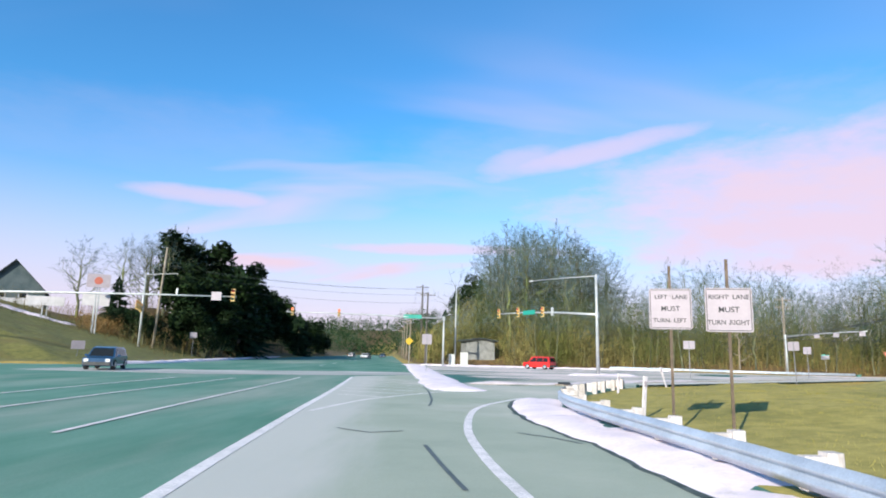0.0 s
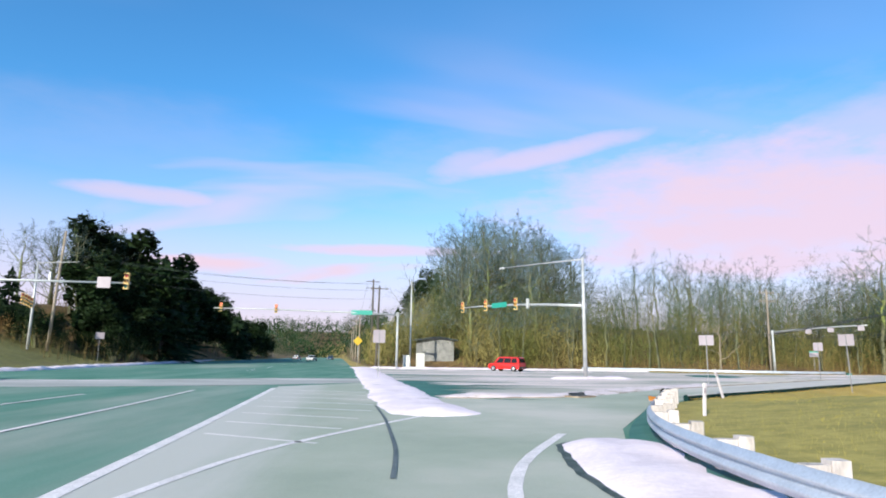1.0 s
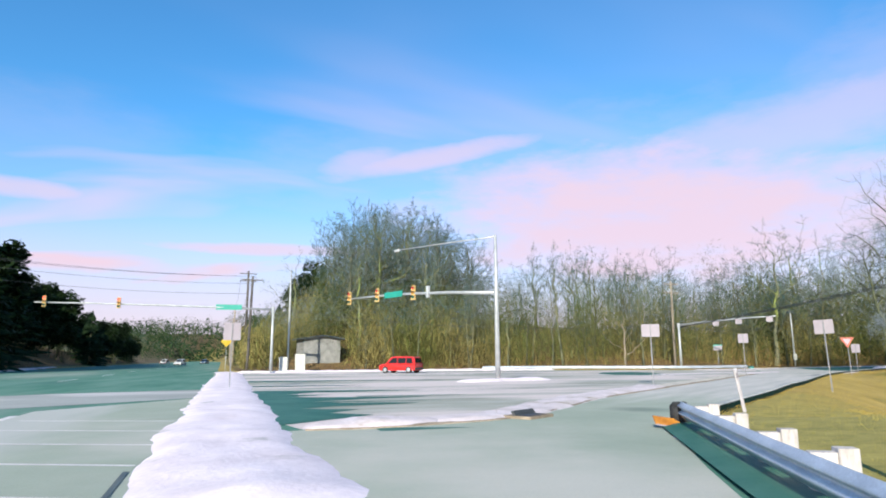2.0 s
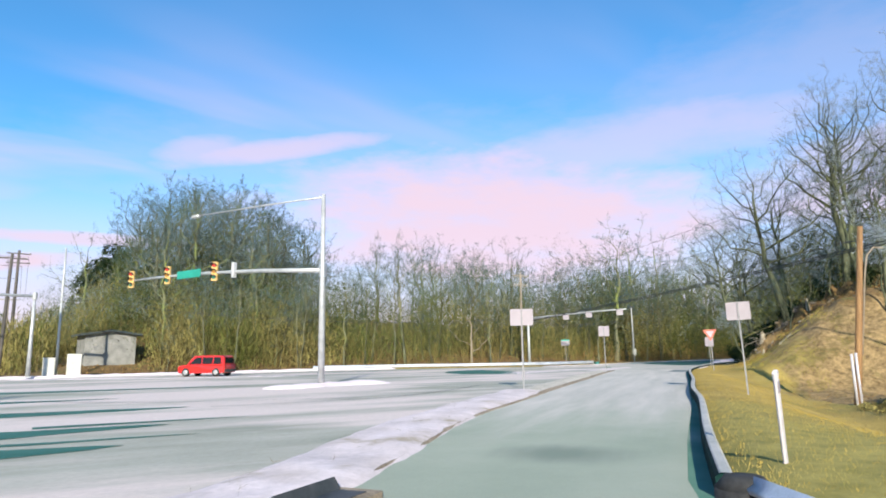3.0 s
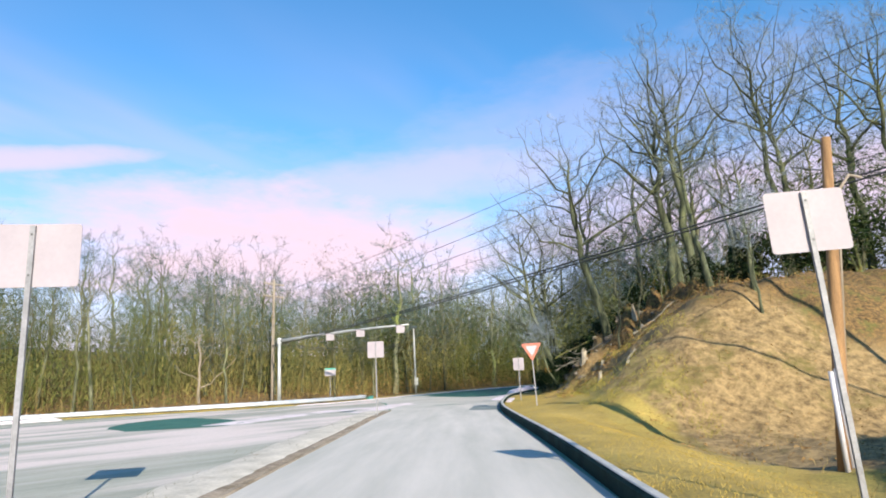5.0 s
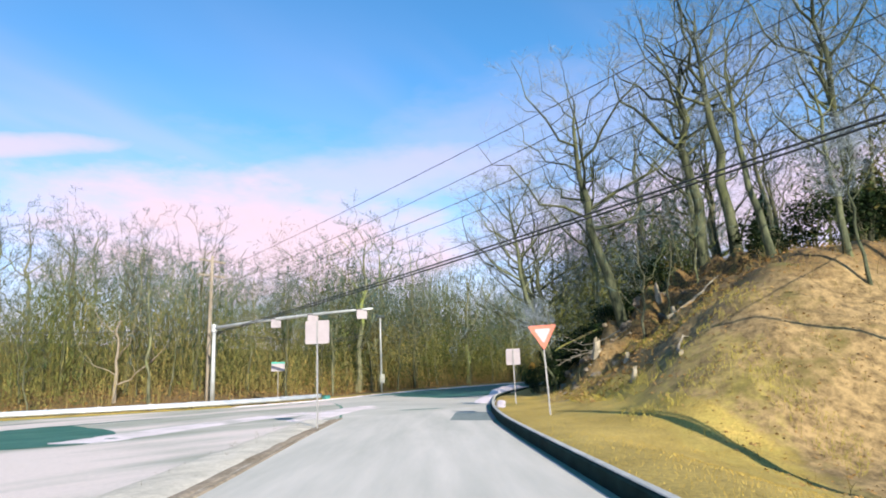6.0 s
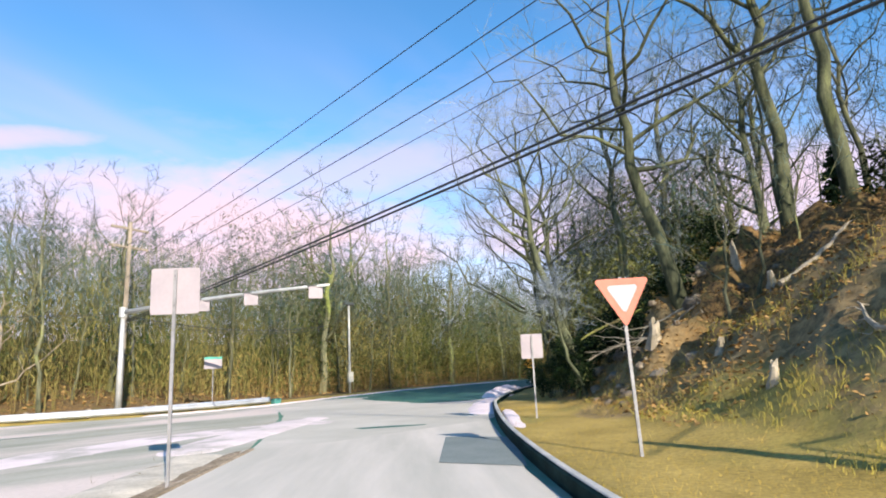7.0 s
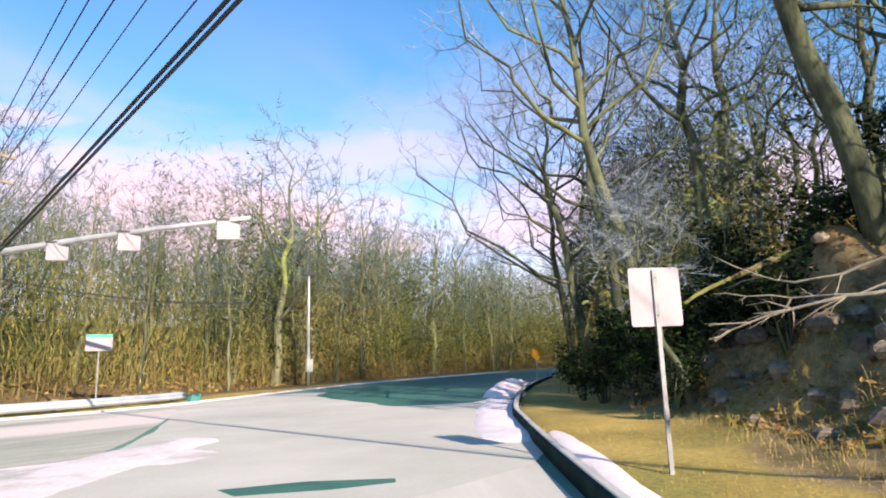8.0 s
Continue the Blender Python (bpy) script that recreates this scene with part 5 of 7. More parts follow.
# vehicles
def car(m, length, height, paint, label, tall=True):
    """A small upright car: body, glass house, wheels, lamps."""
    ob = thing("car", m, label, "car")
    L, W = length / 2, 0.88
    nose_z = height * (0.56 if tall else 0.52)
    prof = [(-L, 0.42), (-L + 0.02, 0.72), (-L + 0.10, nose_z - 0.06), (-L + 0.95, nose_z + 0.02), (L - 0.10, nose_z + 0.06), (L, nose_z - 0.12), (L - 0.02, 0.42), (L - 0.12, 0.26), (-L + 0.15, 0.24)]

    def loft(outline, widths):
        g, n = Geo(), len(outline)
        vs = []
        for s, k in ((-1, 0.93), (-1, 1.0), (1, 1.0), (1, 0.93)):
            for (px, pz), wd in zip(outline, widths):
                cx, cz = sum(p[0] for p in outline) / n, sum(p[1] for p in outline) / n
                vs.append((px if k == 1 else cx + (px - cx) * 0.97, s * wd * (1.0 if k < 1 else 0.93), pz if k == 1 else cz + (pz - cz) * 0.92))
        fs = []
        for i in range(3):
            for k in range(n):
                fs.append((i * n + k, i * n + (k + 1) % n, (i + 1) * n + (k + 1) % n, (i + 1) * n + k))
        fs += [tuple(range(n - 1, -1, -1)), tuple(range(3 * n, 4 * n))]
        return g.add(vs, fs)

    body = part("body", loft(prof, [W * 0.94, W * 0.97, W * 0.95, W, W, W * 0.94, W * 0.97, W, W]), paint, ob, smooth=False)
    x0, x1 = (-L + 0.75, L - 0.06) if tall else (-L + 1.0, L - 0.75)
    cab = [(x0, nose_z - 0.02), (x0 + 0.55, height - 0.06), (x0 + 1.0, height), (x1 - 0.3, height - 0.02), (x1 - 0.1, height - 0.12), (x1, nose_z - 0.02)]
    part("roof", loft([(a, b) for a, b in cab], [W * 0.92, W * 0.76, W * 0.74, W * 0.74, W * 0.78, W * 0.92]), paint, ob)
    gh = height - nose_z
    for s in (-1, 1):
        y0, y1 = s * W * 0.925, s * W * 0.80
        for a, b, c, e in ((x0 + 0.28, x0 + 0.78, x0 + 1.30, x0 + 1.30), (x0 + 1.38, x0 + 1.38, x1 - 1.02, x1 - 1.02), (x1 - 0.94, x1 - 0.94, x1 - 0.36, x1 - 0.22)):
            zb, zt = nose_z + 0.05, height - 0.14
            part("side_window", Geo().add([(a, y0 * 1.004, zb), (b, y1 * 1.012, zt), (c, y1 * 1.012, zt), (e, y0 * 1.004, zb), (a, y0 * 0.98, zb), (b, y1 * 0.98, zt), (c, y1 * 0.98, zt), (e, y0 * 0.98, zb)],
                                        [(0, 1, 2, 3), (7, 6, 5, 4), (0, 4, 5, 1), (1, 5, 6, 2), (2, 6, 7, 3), (3, 7, 4, 0)]), GLASS, body)
    part("windscreen", Geo().add([(x0 - 0.015 + 0.06, -W * 0.80, nose_z + 0.03), (x0 - 0.015 + 0.06, W * 0.80, nose_z + 0.03), (x0 + 0.50, W * 0.68, height - 0.10), (x0 + 0.50, -W * 0.68, height - 0.10)], [(0, 1, 2, 3)]), GLASS, body)
    part("rear_window", Geo().add([(x1 + 0.0, -W * 0.76, nose_z + 0.08), (x1 + 0.0, W * 0.76, nose_z + 0.08), (x1 - 0.07, W * 0.68, height - 0.16), (x1 - 0.07, -W * 0.68, height - 0.16)], [(0, 1, 2, 3)]), GLASS, body)
    for wx in (-L + 0.75, L - 0.72):
        for s in (-1, 1):
            wheel = part("wheel", Geo().tube([(wx, s * (W - 0.20), 0.33), (wx, s * (W - 0.19), 0.33), (wx, s * (W + 0.0), 0.33), (wx, s * (W + 0.02), 0.33)], [0.27, 0.33, 0.33, 0.27], 18), RUBBER, ob)
            part("rim", Geo().tube([(wx, s * (W + 0.012), 0.33), (wx, s * (W + 0.03), 0.33)], [0.21, 0.17], 12), RIM, wheel)
    for s in (-1, 1):
        part("headlight", Geo().box(-L - 0.005, s * 0.62 - 0.15, nose_z - 0.30, -L + 0.12, s * 0.62 + 0.15, nose_z - 0.12, 0.03), LAMPGLASS, ob)
        part("tail_light", Geo().box(L - 0.10, s * 0.72 - 0.08, nose_z - 0.30, L + 0.006, s * 0.72 + 0.08, nose_z + 0.02, 0.02), TAILGLASS, ob)
        part("mirror", Geo().box(x0 + 0.32, s * (W + 0.08) - 0.09, nose_z + 0.02, x0 + 0.42, s * (W + 0.08) + 0.09, nose_z + 0.16, 0.03), paint, ob)
    part("front_bumper", Geo().box(-L - 0.03, -0.78, 0.30, -L + 0.06, 0.78, 0.50, 0.03), DARKCASE, ob)
    part("rear_bumper", Geo().box(L - 0.06, -0.78, 0.32, L + 0.03, 0.78, 0.55, 0.03), DARKCASE, ob)
    return ob


car(pose(10.2, 79.0, 0.005, 0, 0, -40), 4.1, 1.62, REDPAINT, "bright red boxy hatchback on the side street")
car(pose(-23.6, 37.4, 0.01, 0, 0, 104), 3.8, 1.45, BLUEPAINT, "dark blue small car crossing the junction", True)
for x, y, a, p in ((-19.5, 175, 84, GREYPAINT), (-23.5, 200, 84, GREYPAINT), (-21, 230, 84, BLUEPAINT), (-30, 215, 264, GREYPAINT)):
    car(pose(x - 6, y, 0.0, 0, 0, a), 4.4, 1.5, p, "distant car on the main road", False)


# small buildings and cabinets
SHEDGREY = surface("weathered_shed_boards", (0.17, 0.17, 0.155), (0.29, 0.285, 0.26), 1.0, 0.9, 0.3, 20, own=True)

def utility_cabinet(x, y, w, d, h, label, turn=0):
    z = ground_z(x, y)
    ob = thing("utility_cabinet", pose(x, y, z, 0, 0, turn), label, "utility cabinet", "utility cabinets")
    part("body", Geo().box(-w / 2, -d / 2, -0.1, w / 2, d / 2, h, 0.03), CABINET, ob)
    part("lid", Geo().box(-w / 2 - 0.04, -d / 2 - 0.04, h, w / 2 + 0.04, d / 2 + 0.04, h + 0.06, 0.04), CABINET, ob)
    part("door", Geo().box(-w / 2 + 0.05, -d / 2 - 0.015, 0.08, w / 2 - 0.05, -d / 2 - 0.002, h - 0.06), CABINET, ob)


utility_cabinet(-1.2, 88.6, 0.9, 0.6, 1.5, "pale roadside control cabinet at the corner")
utility_cabinet(0.6, 89.4, 1.1, 0.7, 1.8, "pale roadside control cabinet at the corner")


def shed(x, y, w, d, h, turn, label, wall, roof, rise, name="shed", windows=1):
    z = ground_z(x, y)
    ob = thing(name, pose(x, y, z, 0, 0, turn), label, name)
    g = Geo().box(-w / 2, -d / 2, -1.5, w / 2, d / 2, h)
    g.add([(-w / 2, -d / 2, h), (w / 2, -d / 2, h), (0, -d / 2, h + rise), (-w / 2, d / 2, h), (w / 2, d / 2, h), (0, d / 2, h + rise)], [(0, 1, 2), (5, 4, 3)])
    body = part("wall", g, wall, ob)
    t, o = 0.18, 0.5
    for s in (-1, 1):
        e = Vector((s * w / 2, 0, -rise)).normalized()
        a, b = Vector((0, 0, h + rise)) , Vector((s * w / 2, 0, h)) + e * o
        up = Vector((0, 0, t))
        vs = [(p.x, q, p.z) for p in (a, b) for q in (-d / 2 - o, d / 2 + o)] + [(p.x, q, p.z + t) for p in (a, b) for q in (-d / 2 - o, d / 2 + o)]
        part("roof", Geo().add(vs, [(0, 1, 3, 2), (4, 6, 7, 5), (0, 2, 6, 4), (1, 5, 7, 3), (2, 3, 7, 6), (0, 4, 5, 1)]), roof, ob)
    for k in range(windows):
        cx = -w / 2 + w * (k + 1) / (windows + 1)
        win = part("window", Geo().box(cx - 0.6, -d / 2 - 0.05, h * 0.45, cx + 0.6, -d / 2 - 0.003, h * 0.85), WHITEWALL, body)
        part("pane", Geo().box(cx - 0.5, -d / 2 - 0.06, h * 0.45 + 0.1, cx + 0.5, -d / 2 - 0.052, h * 0.85 - 0.1), GLASS, win)
    return ob


shed(2.9, 98.5, 4.6, 4.0, 2.5, 12, "small grey shed at the wood's edge", SHEDGREY, ROOF, 0.35, "shed", 0)
house = shed(-72.0, 96, 8.6, 9, 2.4, 30, "dark house with a steep gabled roof on the hilltop", SIDING, ROOF, 4.6, "house", 2)
part("foundation_wall", Geo().box(-4.4, -4.62, -1.4, 4.4, -4.5, 1.1), WHITEWALL, house)


def pylon(x, y, z, w, h, label, face, post_h):
    b = ground_z(x, y)
    ob = thing("pylon_sign", pose(x, y, b, 0, 0, 25), label, "sign")
    part("panel", move(plate(w, h, 0.25, 0.05), pose(0, 0, z - b)), face, ob)
    for s in (-1, 1):
        part("post", Geo().tube([(s * w * 0.06, 0.2, -0.3), (s * w * 0.06, 0.2, z - b - h * 0.3)], 0.09, 8), STEEL, ob)
    return ob


ob = pylon(-47.5, 76.8, 9.9, 2.7, 1.7, "white roadside pylon sign with a red mark", SIGNWHITE, 6)
part("mark", Geo().tube([(0, -0.13, 9.9 - ground_z(-47.5, 76.8)), (0, -0.145, 9.9 - ground_z(-47.5, 76.8))], 0.5, 14), YIELDRED, ob)
pylon(-48.5, 78.4, 7.5, 3.2, 1.5, "wide pale board sign on the slope", WHITEWALL, 4)
pylon(-55.0, 78.0, 7.2, 4.4, 1.2, "wide pale board sign on the slope", WHITEWALL, 4)


# trees
rng = random.Random(5)


def limb_line(r, start, end, outward, n, rough):
    """A crooked line that leaves sideways and turns up towards its end."""
    ln = (end - start).length
    mid = start.lerp(end, 0.5) + outward * ln * 0.20 - Vector((0, 0, ln * 0.08))
    pts = [start]
    for k in range(1, n + 1):
        u = k / n
        p = start * (1 - u) ** 2 + mid * (2 * u * (1 - u)) + end * (u * u)
        pts.append(p + Vector((r.gauss(0, 1), r.gauss(0, 1), r.gauss(0, 0.7))) * (rough * ln))
    return pts


def on_line(pts, u):
    """Point and direction at a share of a line."""
    n = len(pts) - 1
    i = min(n - 1, int(u * n))
    return pts[i].lerp(pts[i + 1], u * n - i), (pts[i + 1] - pts[i]).normalized()


def bare_tree(seed, height, radius, fork=0.35, wide=0.3, limbs=9, subs=5, shoots=4, sprigs=5, lean=(0, 0), bend=0.015, fine=0.013, bark=None, twig=None):
    """Meshes of a leafless tree: trunk with crooked limbs that fill a rounded crown, and a crown of fine twigs."""
    r = random.Random(seed)
    g, tw = Geo(), Geo()
    n, top = 9, 0.80
    pts, radii = [], []
    for k in range(n + 1):
        u = k / n
        w = height * bend * min(1, u * 3)
        pts.append(Vector((lean[0] * u * (2 - u) + w * r.uniform(-1, 1), lean[1] * u * (2 - u) + w * r.uniform(-1, 1), height * top * u - (0.5 if k == 0 else 0))))
        radii.append(radius * ((1.35 if k == 0 else 1.0) * (1 - u) ** 0.7 + 0.10))
    g.tube(pts, radii, 8)
    heart = Vector((lean[0], lean[1], height * (1 + fork) / 2))
    wx, wz = height * wide, height * (1 - fork) / 2
    for k in range(limbs):
        v = (k + r.random()) / limbs
        at, _ = on_line(pts, min(0.99, (fork * 0.92 + (top - fork) * v) / top))
        a, e = k * 2.4 + r.uniform(-0.5, 0.5), radians(-12 + 92 * v)
        out = Vector((math.cos(a), math.sin(a), 0))
        goal = heart + (out * (wx * math.cos(e)) + Vector((0, 0, wz * math.sin(e)))) * r.uniform(0.78, 1.12)
        line = limb_line(r, at, goal, out, 6, 0.035)
        ln = (goal - at).length
        r0 = max(fine * 1.6, radius * (0.46 - 0.26 * v) * r.uniform(0.65, 1.1))
        g.tube(line, [r0 * (1 - 0.86 * q / 6) for q in range(7)], 5, cap=False)
        for m in range(subs):
            u = 0.22 + 0.78 * (m + r.random()) / subs
            s0, way = on_line(line, min(u, 0.98))
            side = Vector((r.gauss(0, 1), r.gauss(0, 1), r.gauss(0.25, 0.7))).normalized()
            l1 = ln * r.uniform(0.26, 0.46) * (1.15 - 0.45 * u)
            e1 = s0 + (way * 0.75 + side * 0.85).normalized() * l1
            r1 = max(fine * 1.2, r0 * (1 - 0.86 * u) * 0.5)
            two = limb_line(r, s0, e1, side * 0.6, 3, 0.05)
            g.tube(two, [r1, r1 * 0.75, r1 * 0.5, fine * 0.6], 4, cap=False)
            for q in range(shoots):
                u2 = 0.15 + 0.85 * (q + r.random()) / shoots
                s1, way1 = on_line(two, min(u2, 0.98))
                side1 = Vector((r.gauss(0, 1), r.gauss(0, 1), r.gauss(0.3, 0.7))).normalized()
                l2 = max(0.5, l1 * r.uniform(0.3, 0.55))
                e2 = s1 + (way1 * 0.6 + side1).normalized() * l2
                tw.tube([s1, s1.lerp(e2, 0.5) + side1 * l2 * 0.08, e2], [fine, fine * 0.8, fine * 0.4], 3, cap=False)
                for _ in range(sprigs):
                    u3 = r.uniform(0.1, 1.0)
                    b0 = s1.lerp(e2, u3)
                    aim = ((e2 - s1).normalized() * 0.7 + Vector((r.gauss(0, 0.7), r.gauss(0, 0.7), r.gauss(0.2, 0.6)))).normalized()
                    l3 = r.uniform(0.3, 0.75) * min(1.3, 0.45 + l2 * 0.5)
                    w3 = aim.orthogonal().normalized() * fine * 0.8
                    tw.add([tuple(b0 - w3), tuple(b0 + w3), tuple(b0 + aim * l3)], [(0, 1, 2)])
    return g.mesh("trunk", bark or BARK, True), tw.mesh("crown", twig or TWIG)


def plant_tree(meshes, x, y, label, group, scale=1.0, turn=0.0, z=None, name="tree", tilt=0.0):
    ob = thing(name, pose(x, y, (ground_z(x, y) if z is None else z) - 0.05, tilt, 0, turn) @ Matrix.Scale(scale, 4), label, "tree", group)
    for nm, me in zip(("trunk", "crown"), meshes):
        p = new(nm, me)
        p.parent = ob
    return ob


def sway(a):
    return (rng.uniform(-a, a), rng.uniform(-a, a))


SLIM = [bare_tree(100 + k, 13.0, 0.13, 0.42, 0.19, 9, 4, 4, 5, sway(0.8), 0.012, 0.011) for k in range(6)]
WIDE = [bare_tree(200 + k, 19.0, 0.34, 0.20, 0.33, 11, 6, 5, 6, sway(0.8), 0.015, 0.020) for k in range(4)]
SAPLING = [bare_tree(300 + k, 6.5, 0.055, 0.18, 0.26, 7, 3, 3, 3, sway(0.6), 0.03, 0.010) for k in range(4)]
THIN = [bare_tree(700 + k, 13.0, 0.13, 0.40, 0.21, 8, 4, 3, 6, sway(0.6), 0.014, 0.015, None, HAZE) for k in range(5)]
BROAD = [bare_tree(720 + k, 18.0, 0.25, 0.24, 0.31, 8, 4, 4, 6, sway(0.8), 0.018, 0.018, None, HAZE) for k in range(3)]


def grove(places, kinds, label, low, high, r):
    """Many trees past counting, joined: trunks and twigs in one object."""
    vs, fs, ids, base = [], [], [], 0
    zs = land([p[0] for p in places], [p[1] for p in places])
    for k, ((x, y), z) in enumerate(zip(places, zs)):
        m = np.array(pose(x, y, z - 0.05, 0, 0, r.uniform(0, 360)) @ Matrix.Scale(r.uniform(low, high), 4))
        for slot, me in enumerate(kinds[k % len(kinds)]):
            co = np.empty(len(me.vertices) * 3, np.float32)
            me.vertices.foreach_get("co", co)
            vs.append(co.reshape(-1, 3) @ m[:3, :3].T + m[:3, 3])
            fs += [tuple(base + i for i in p.vertices) for p in me.polygons]
            ids += [slot] * len(me.polygons)
            base += len(me.vertices)
    me = bpy.data.meshes.new("woodland")
    me.from_pydata(np.concatenate(vs).tolist(), [], fs)
    me.materials.append(BARK), me.materials.append(TWIG)
    me.polygons.foreach_set("material_index", np.array(ids, np.int32))
    return tagged(new("woodland", me), label, "trees", "", "stuff")


# the wood beyond the side street, rank behind rank
edge = smooth_line([(150, 99), (98, 95.5), (74.5, 91.8), (64, 89.2), (53, 86.3), (44, 86.6), (37, 88), (30, 90.5), (20, 92.5), (8, 92.5), (0, 91)], 1.0)


def beside(n, lo, hi, r, first=0.0, last=1.0):
    """Places at a distance behind the wood's edge."""
    out = []
    while len(out) < n:
        i = int((first + (last - first) * r.random()) * (len(edge) - 2))
        d, away = (edge[i + 1] - edge[i]).normalized(), r.uniform(lo, hi)
        x, y = edge[i].x + d.y * away + r.uniform(-1, 1), edge[i].y - d.x * away + r.uniform(-1, 1)
        if outside(x, y)[0] > 1.3 and not (abs(x - 3) < 5 and y < 105):
            out.append((x, y))
    return out


for k, (x, y) in enumerate(beside(112, 0.8, 9, rng, 0.25)):
    if k % 4 == 3:
        plant_tree(SAPLING[k % 16 // 4], x, y, "thin leafless sapling in the roadside wood", "woodland saplings", rng.uniform(0.8, 1.4), rng.uniform(0, 360))
    else:
        plant_tree(SLIM[k % 6], x, y, "slender pale-barked leafless woodland tree", "woodland trees", rng.choice((0.62, 0.72, 0.82, 0.92, 1.08)) * rng.uniform(0.93, 1.07), rng.uniform(0, 360))
grove(beside(105, 7, 34, rng), THIN + BROAD[:1], "dense leafless wood behind the first trees", 0.66, 0.98, rng)
plant_tree(bare_tree(760, 8.0, 0.13, 0.12, 0.42, 6, 4, 4, 5, (0, 0), 0.02, 0.011, GREYWOOD), 40.7, 89.4, "pale forked leafless tree at the wood's edge", "woodland trees")
# the tall clump on the knoll
for k in range(26):
    x, y = 6.5 + 23 * (k + rng.uniform(-0.6, 0.6)) / 25, rng.uniform(106, 136)
    plant_tree(WIDE[k % 4], x, y, "tall spreading leafless tree on the knoll", "knoll trees", rng.uniform(0.85, 1.0) * float(np.interp(x, [5, 10, 20, 30], [0.85, 1.0, 1.0, 0.82])), rng.uniform(0, 360))
grove([(24 + 5.5 * k + rng.uniform(-3, 3), rng.uniform(108, 126) - 0.1 * k) for k in range(14)], BROAD, "leafless trees rising behind the roadside wood", 0.6, 0.82, rng)
# beyond the bend in the road
for k in range(16):
    x = rng.uniform(66, 125)
    y = np.interp(x, KX, KY) - rng.uniform(2.5, 20)
    plant_tree(SLIM[k % 6] if k % 3 else WIDE[k % 4], x, float(y), "leafless tree on the bank beyond the bend", "bank trees", rng.uniform(0.7, 1.0), rng.uniform(0, 360))
grove([(rng.uniform(153, 178), rng.uniform(84, 136)) for k in range(34)], BROAD, "tall leafless trees closing the view down the road", 0.95, 1.3, rng)
grove([(rng.uniform(98, 150), rng.uniform(68, 81)) for k in range(14)], BROAD, "leafless trees along the road beyond the bend", 0.75, 1.0, rng)

grove([(x, y) for x, y in ((rng.uniform(62, 96), rng.uniform(58, 86)) for _ in range(160)) if 3.0 < outside(x, y)[0] < 16 and y < np.interp(x, KX, KY)][:12], BROAD + THIN[:2], "leafless trees round the bend", 0.7, 0.95, rng)
grove([(x, y) for x, y in ((rng.uniform(62, 125), rng.uniform(88, 116)) for _ in range(160)) if 3.0 < outside(x, y)[0] < 18 and y > np.interp(x, KX, KY) + 4][:26], BROAD + THIN[:2], "dense leafless trees beyond the bend", 0.85, 1.15, rng)

# large trees on the bank beside the turning lane
BANK = [(51.0, 56.8, 15.0, 0.25, 0.36, 0.40, (-1.05, 1.4), "large leaning leafless tree with mossy trunk on the bank"),
        (54.0, 53.6, 17, 0.30, 0.42, 0.26, (-0.2, 0.2), "massive old leafless tree with broken limbs on the hill"),
        (52.0, 51.5, 17, 0.27, 0.5, 0.22, (-0.4, 0.4), "tall thick-trunked leafless tree on the hill"),
        (47.6, 49.2, 11, 0.15, 0.55, 0.18, (-0.5, 0.6), "thin pale tree at the edge of the bare hill"),
        (45.2, 46.6, 8, 0.12, 0.40, 0.26, (0.6, 0.2), "thin forked tree on the bare hill"),
        (52.5, 46.5, 17, 0.2, 0.5, 0.2, (-0.4, 0.6), "slender pale-barked tree on the hilltop"),
        (50.2, 60.3, 4.6, 0.075, 0.45, 0.2, (-0.9, 0.7), "thin pale leaning tree at the foot of the bank"),
        (51.6, 60.9, 13, 0.17, 0.40, 0.26, (-1.6, 1.6), "slim leaning leafless tree at the foot of the bank"),
        (56.3, 63.6, 14, 0.18, 0.35, 0.32, (-1.0, 0.8), "slim leafless tree at the foot of the bank"),
        (60.6, 66.4, 14, 0.2, 0.24, 0.42, (-1.4, 1.2), "spreading leafless tree at the bend"),
        (58.5, 61.5, 16, 0.24, 0.38, 0.28, (-0.6, 0.4), "tall leafless tree on the bank"),
        (64.5, 69.2, 14, 0.18, 0.26, 0.38, (-1.0, 0.6), "spreading leafless tree at the bend"),
        (60.0, 55.5, 17, 0.24, 0.4, 0.24, (0.2, 0.2), "tall leafless tree on the hill"),
        (57.5, 47.5, 17, 0.24, 0.45, 0.22, (0.4, 0.0), "tall leafless tree on the hilltop"),
        (61.0, 44.0, 18, 0.26, 0.45, 0.24, (0.3, 0.2), "tall leafless tree on the hilltop"),
        (55.0, 41.5, 16, 0.2, 0.5, 0.22, (0.2, 0.2), "tall leafless tree on the hilltop"),
        (43.8, 46.0, 5.5, 0.06, 0.4, 0.16, (0.1, 0.2), "thin pale sapling on the bare hill")]
for k, (x, y, h, r0, low, wide, lean, label) in enumerate(BANK):
    big = r0 > 0.15
    plant_tree(bare_tree(400 + k, h, r0, low, wide, 13 if big else 9, 6 if big else 4, 6 if big else 5, 12, lean, 0.014, 0.007, MOSSBARK, PALETWIG), x, y, label, "bank trees", 1.0, 0.0)
for k in range(14):
    x, y = rng.uniform(57, 80), rng.uniform(34, 56)
    if outside(x, y)[0] > 9:
        plant_tree(SLIM[k % 6], x, y, "slender leafless tree in the hillside wood", "hillside trees", rng.uniform(0.8, 1.2), rng.uniform(0, 360))
for k in range(20):
    x, y = rng.uniform(47, 66), rng.uniform(48, 66)
    if outside(x, y)[0] > 4.2:
        plant_tree(SAPLING[k % 4], x, y, "thin leafless sapling on the bank", "hillside saplings", rng.uniform(0.6, 1.1), rng.uniform(0, 360))
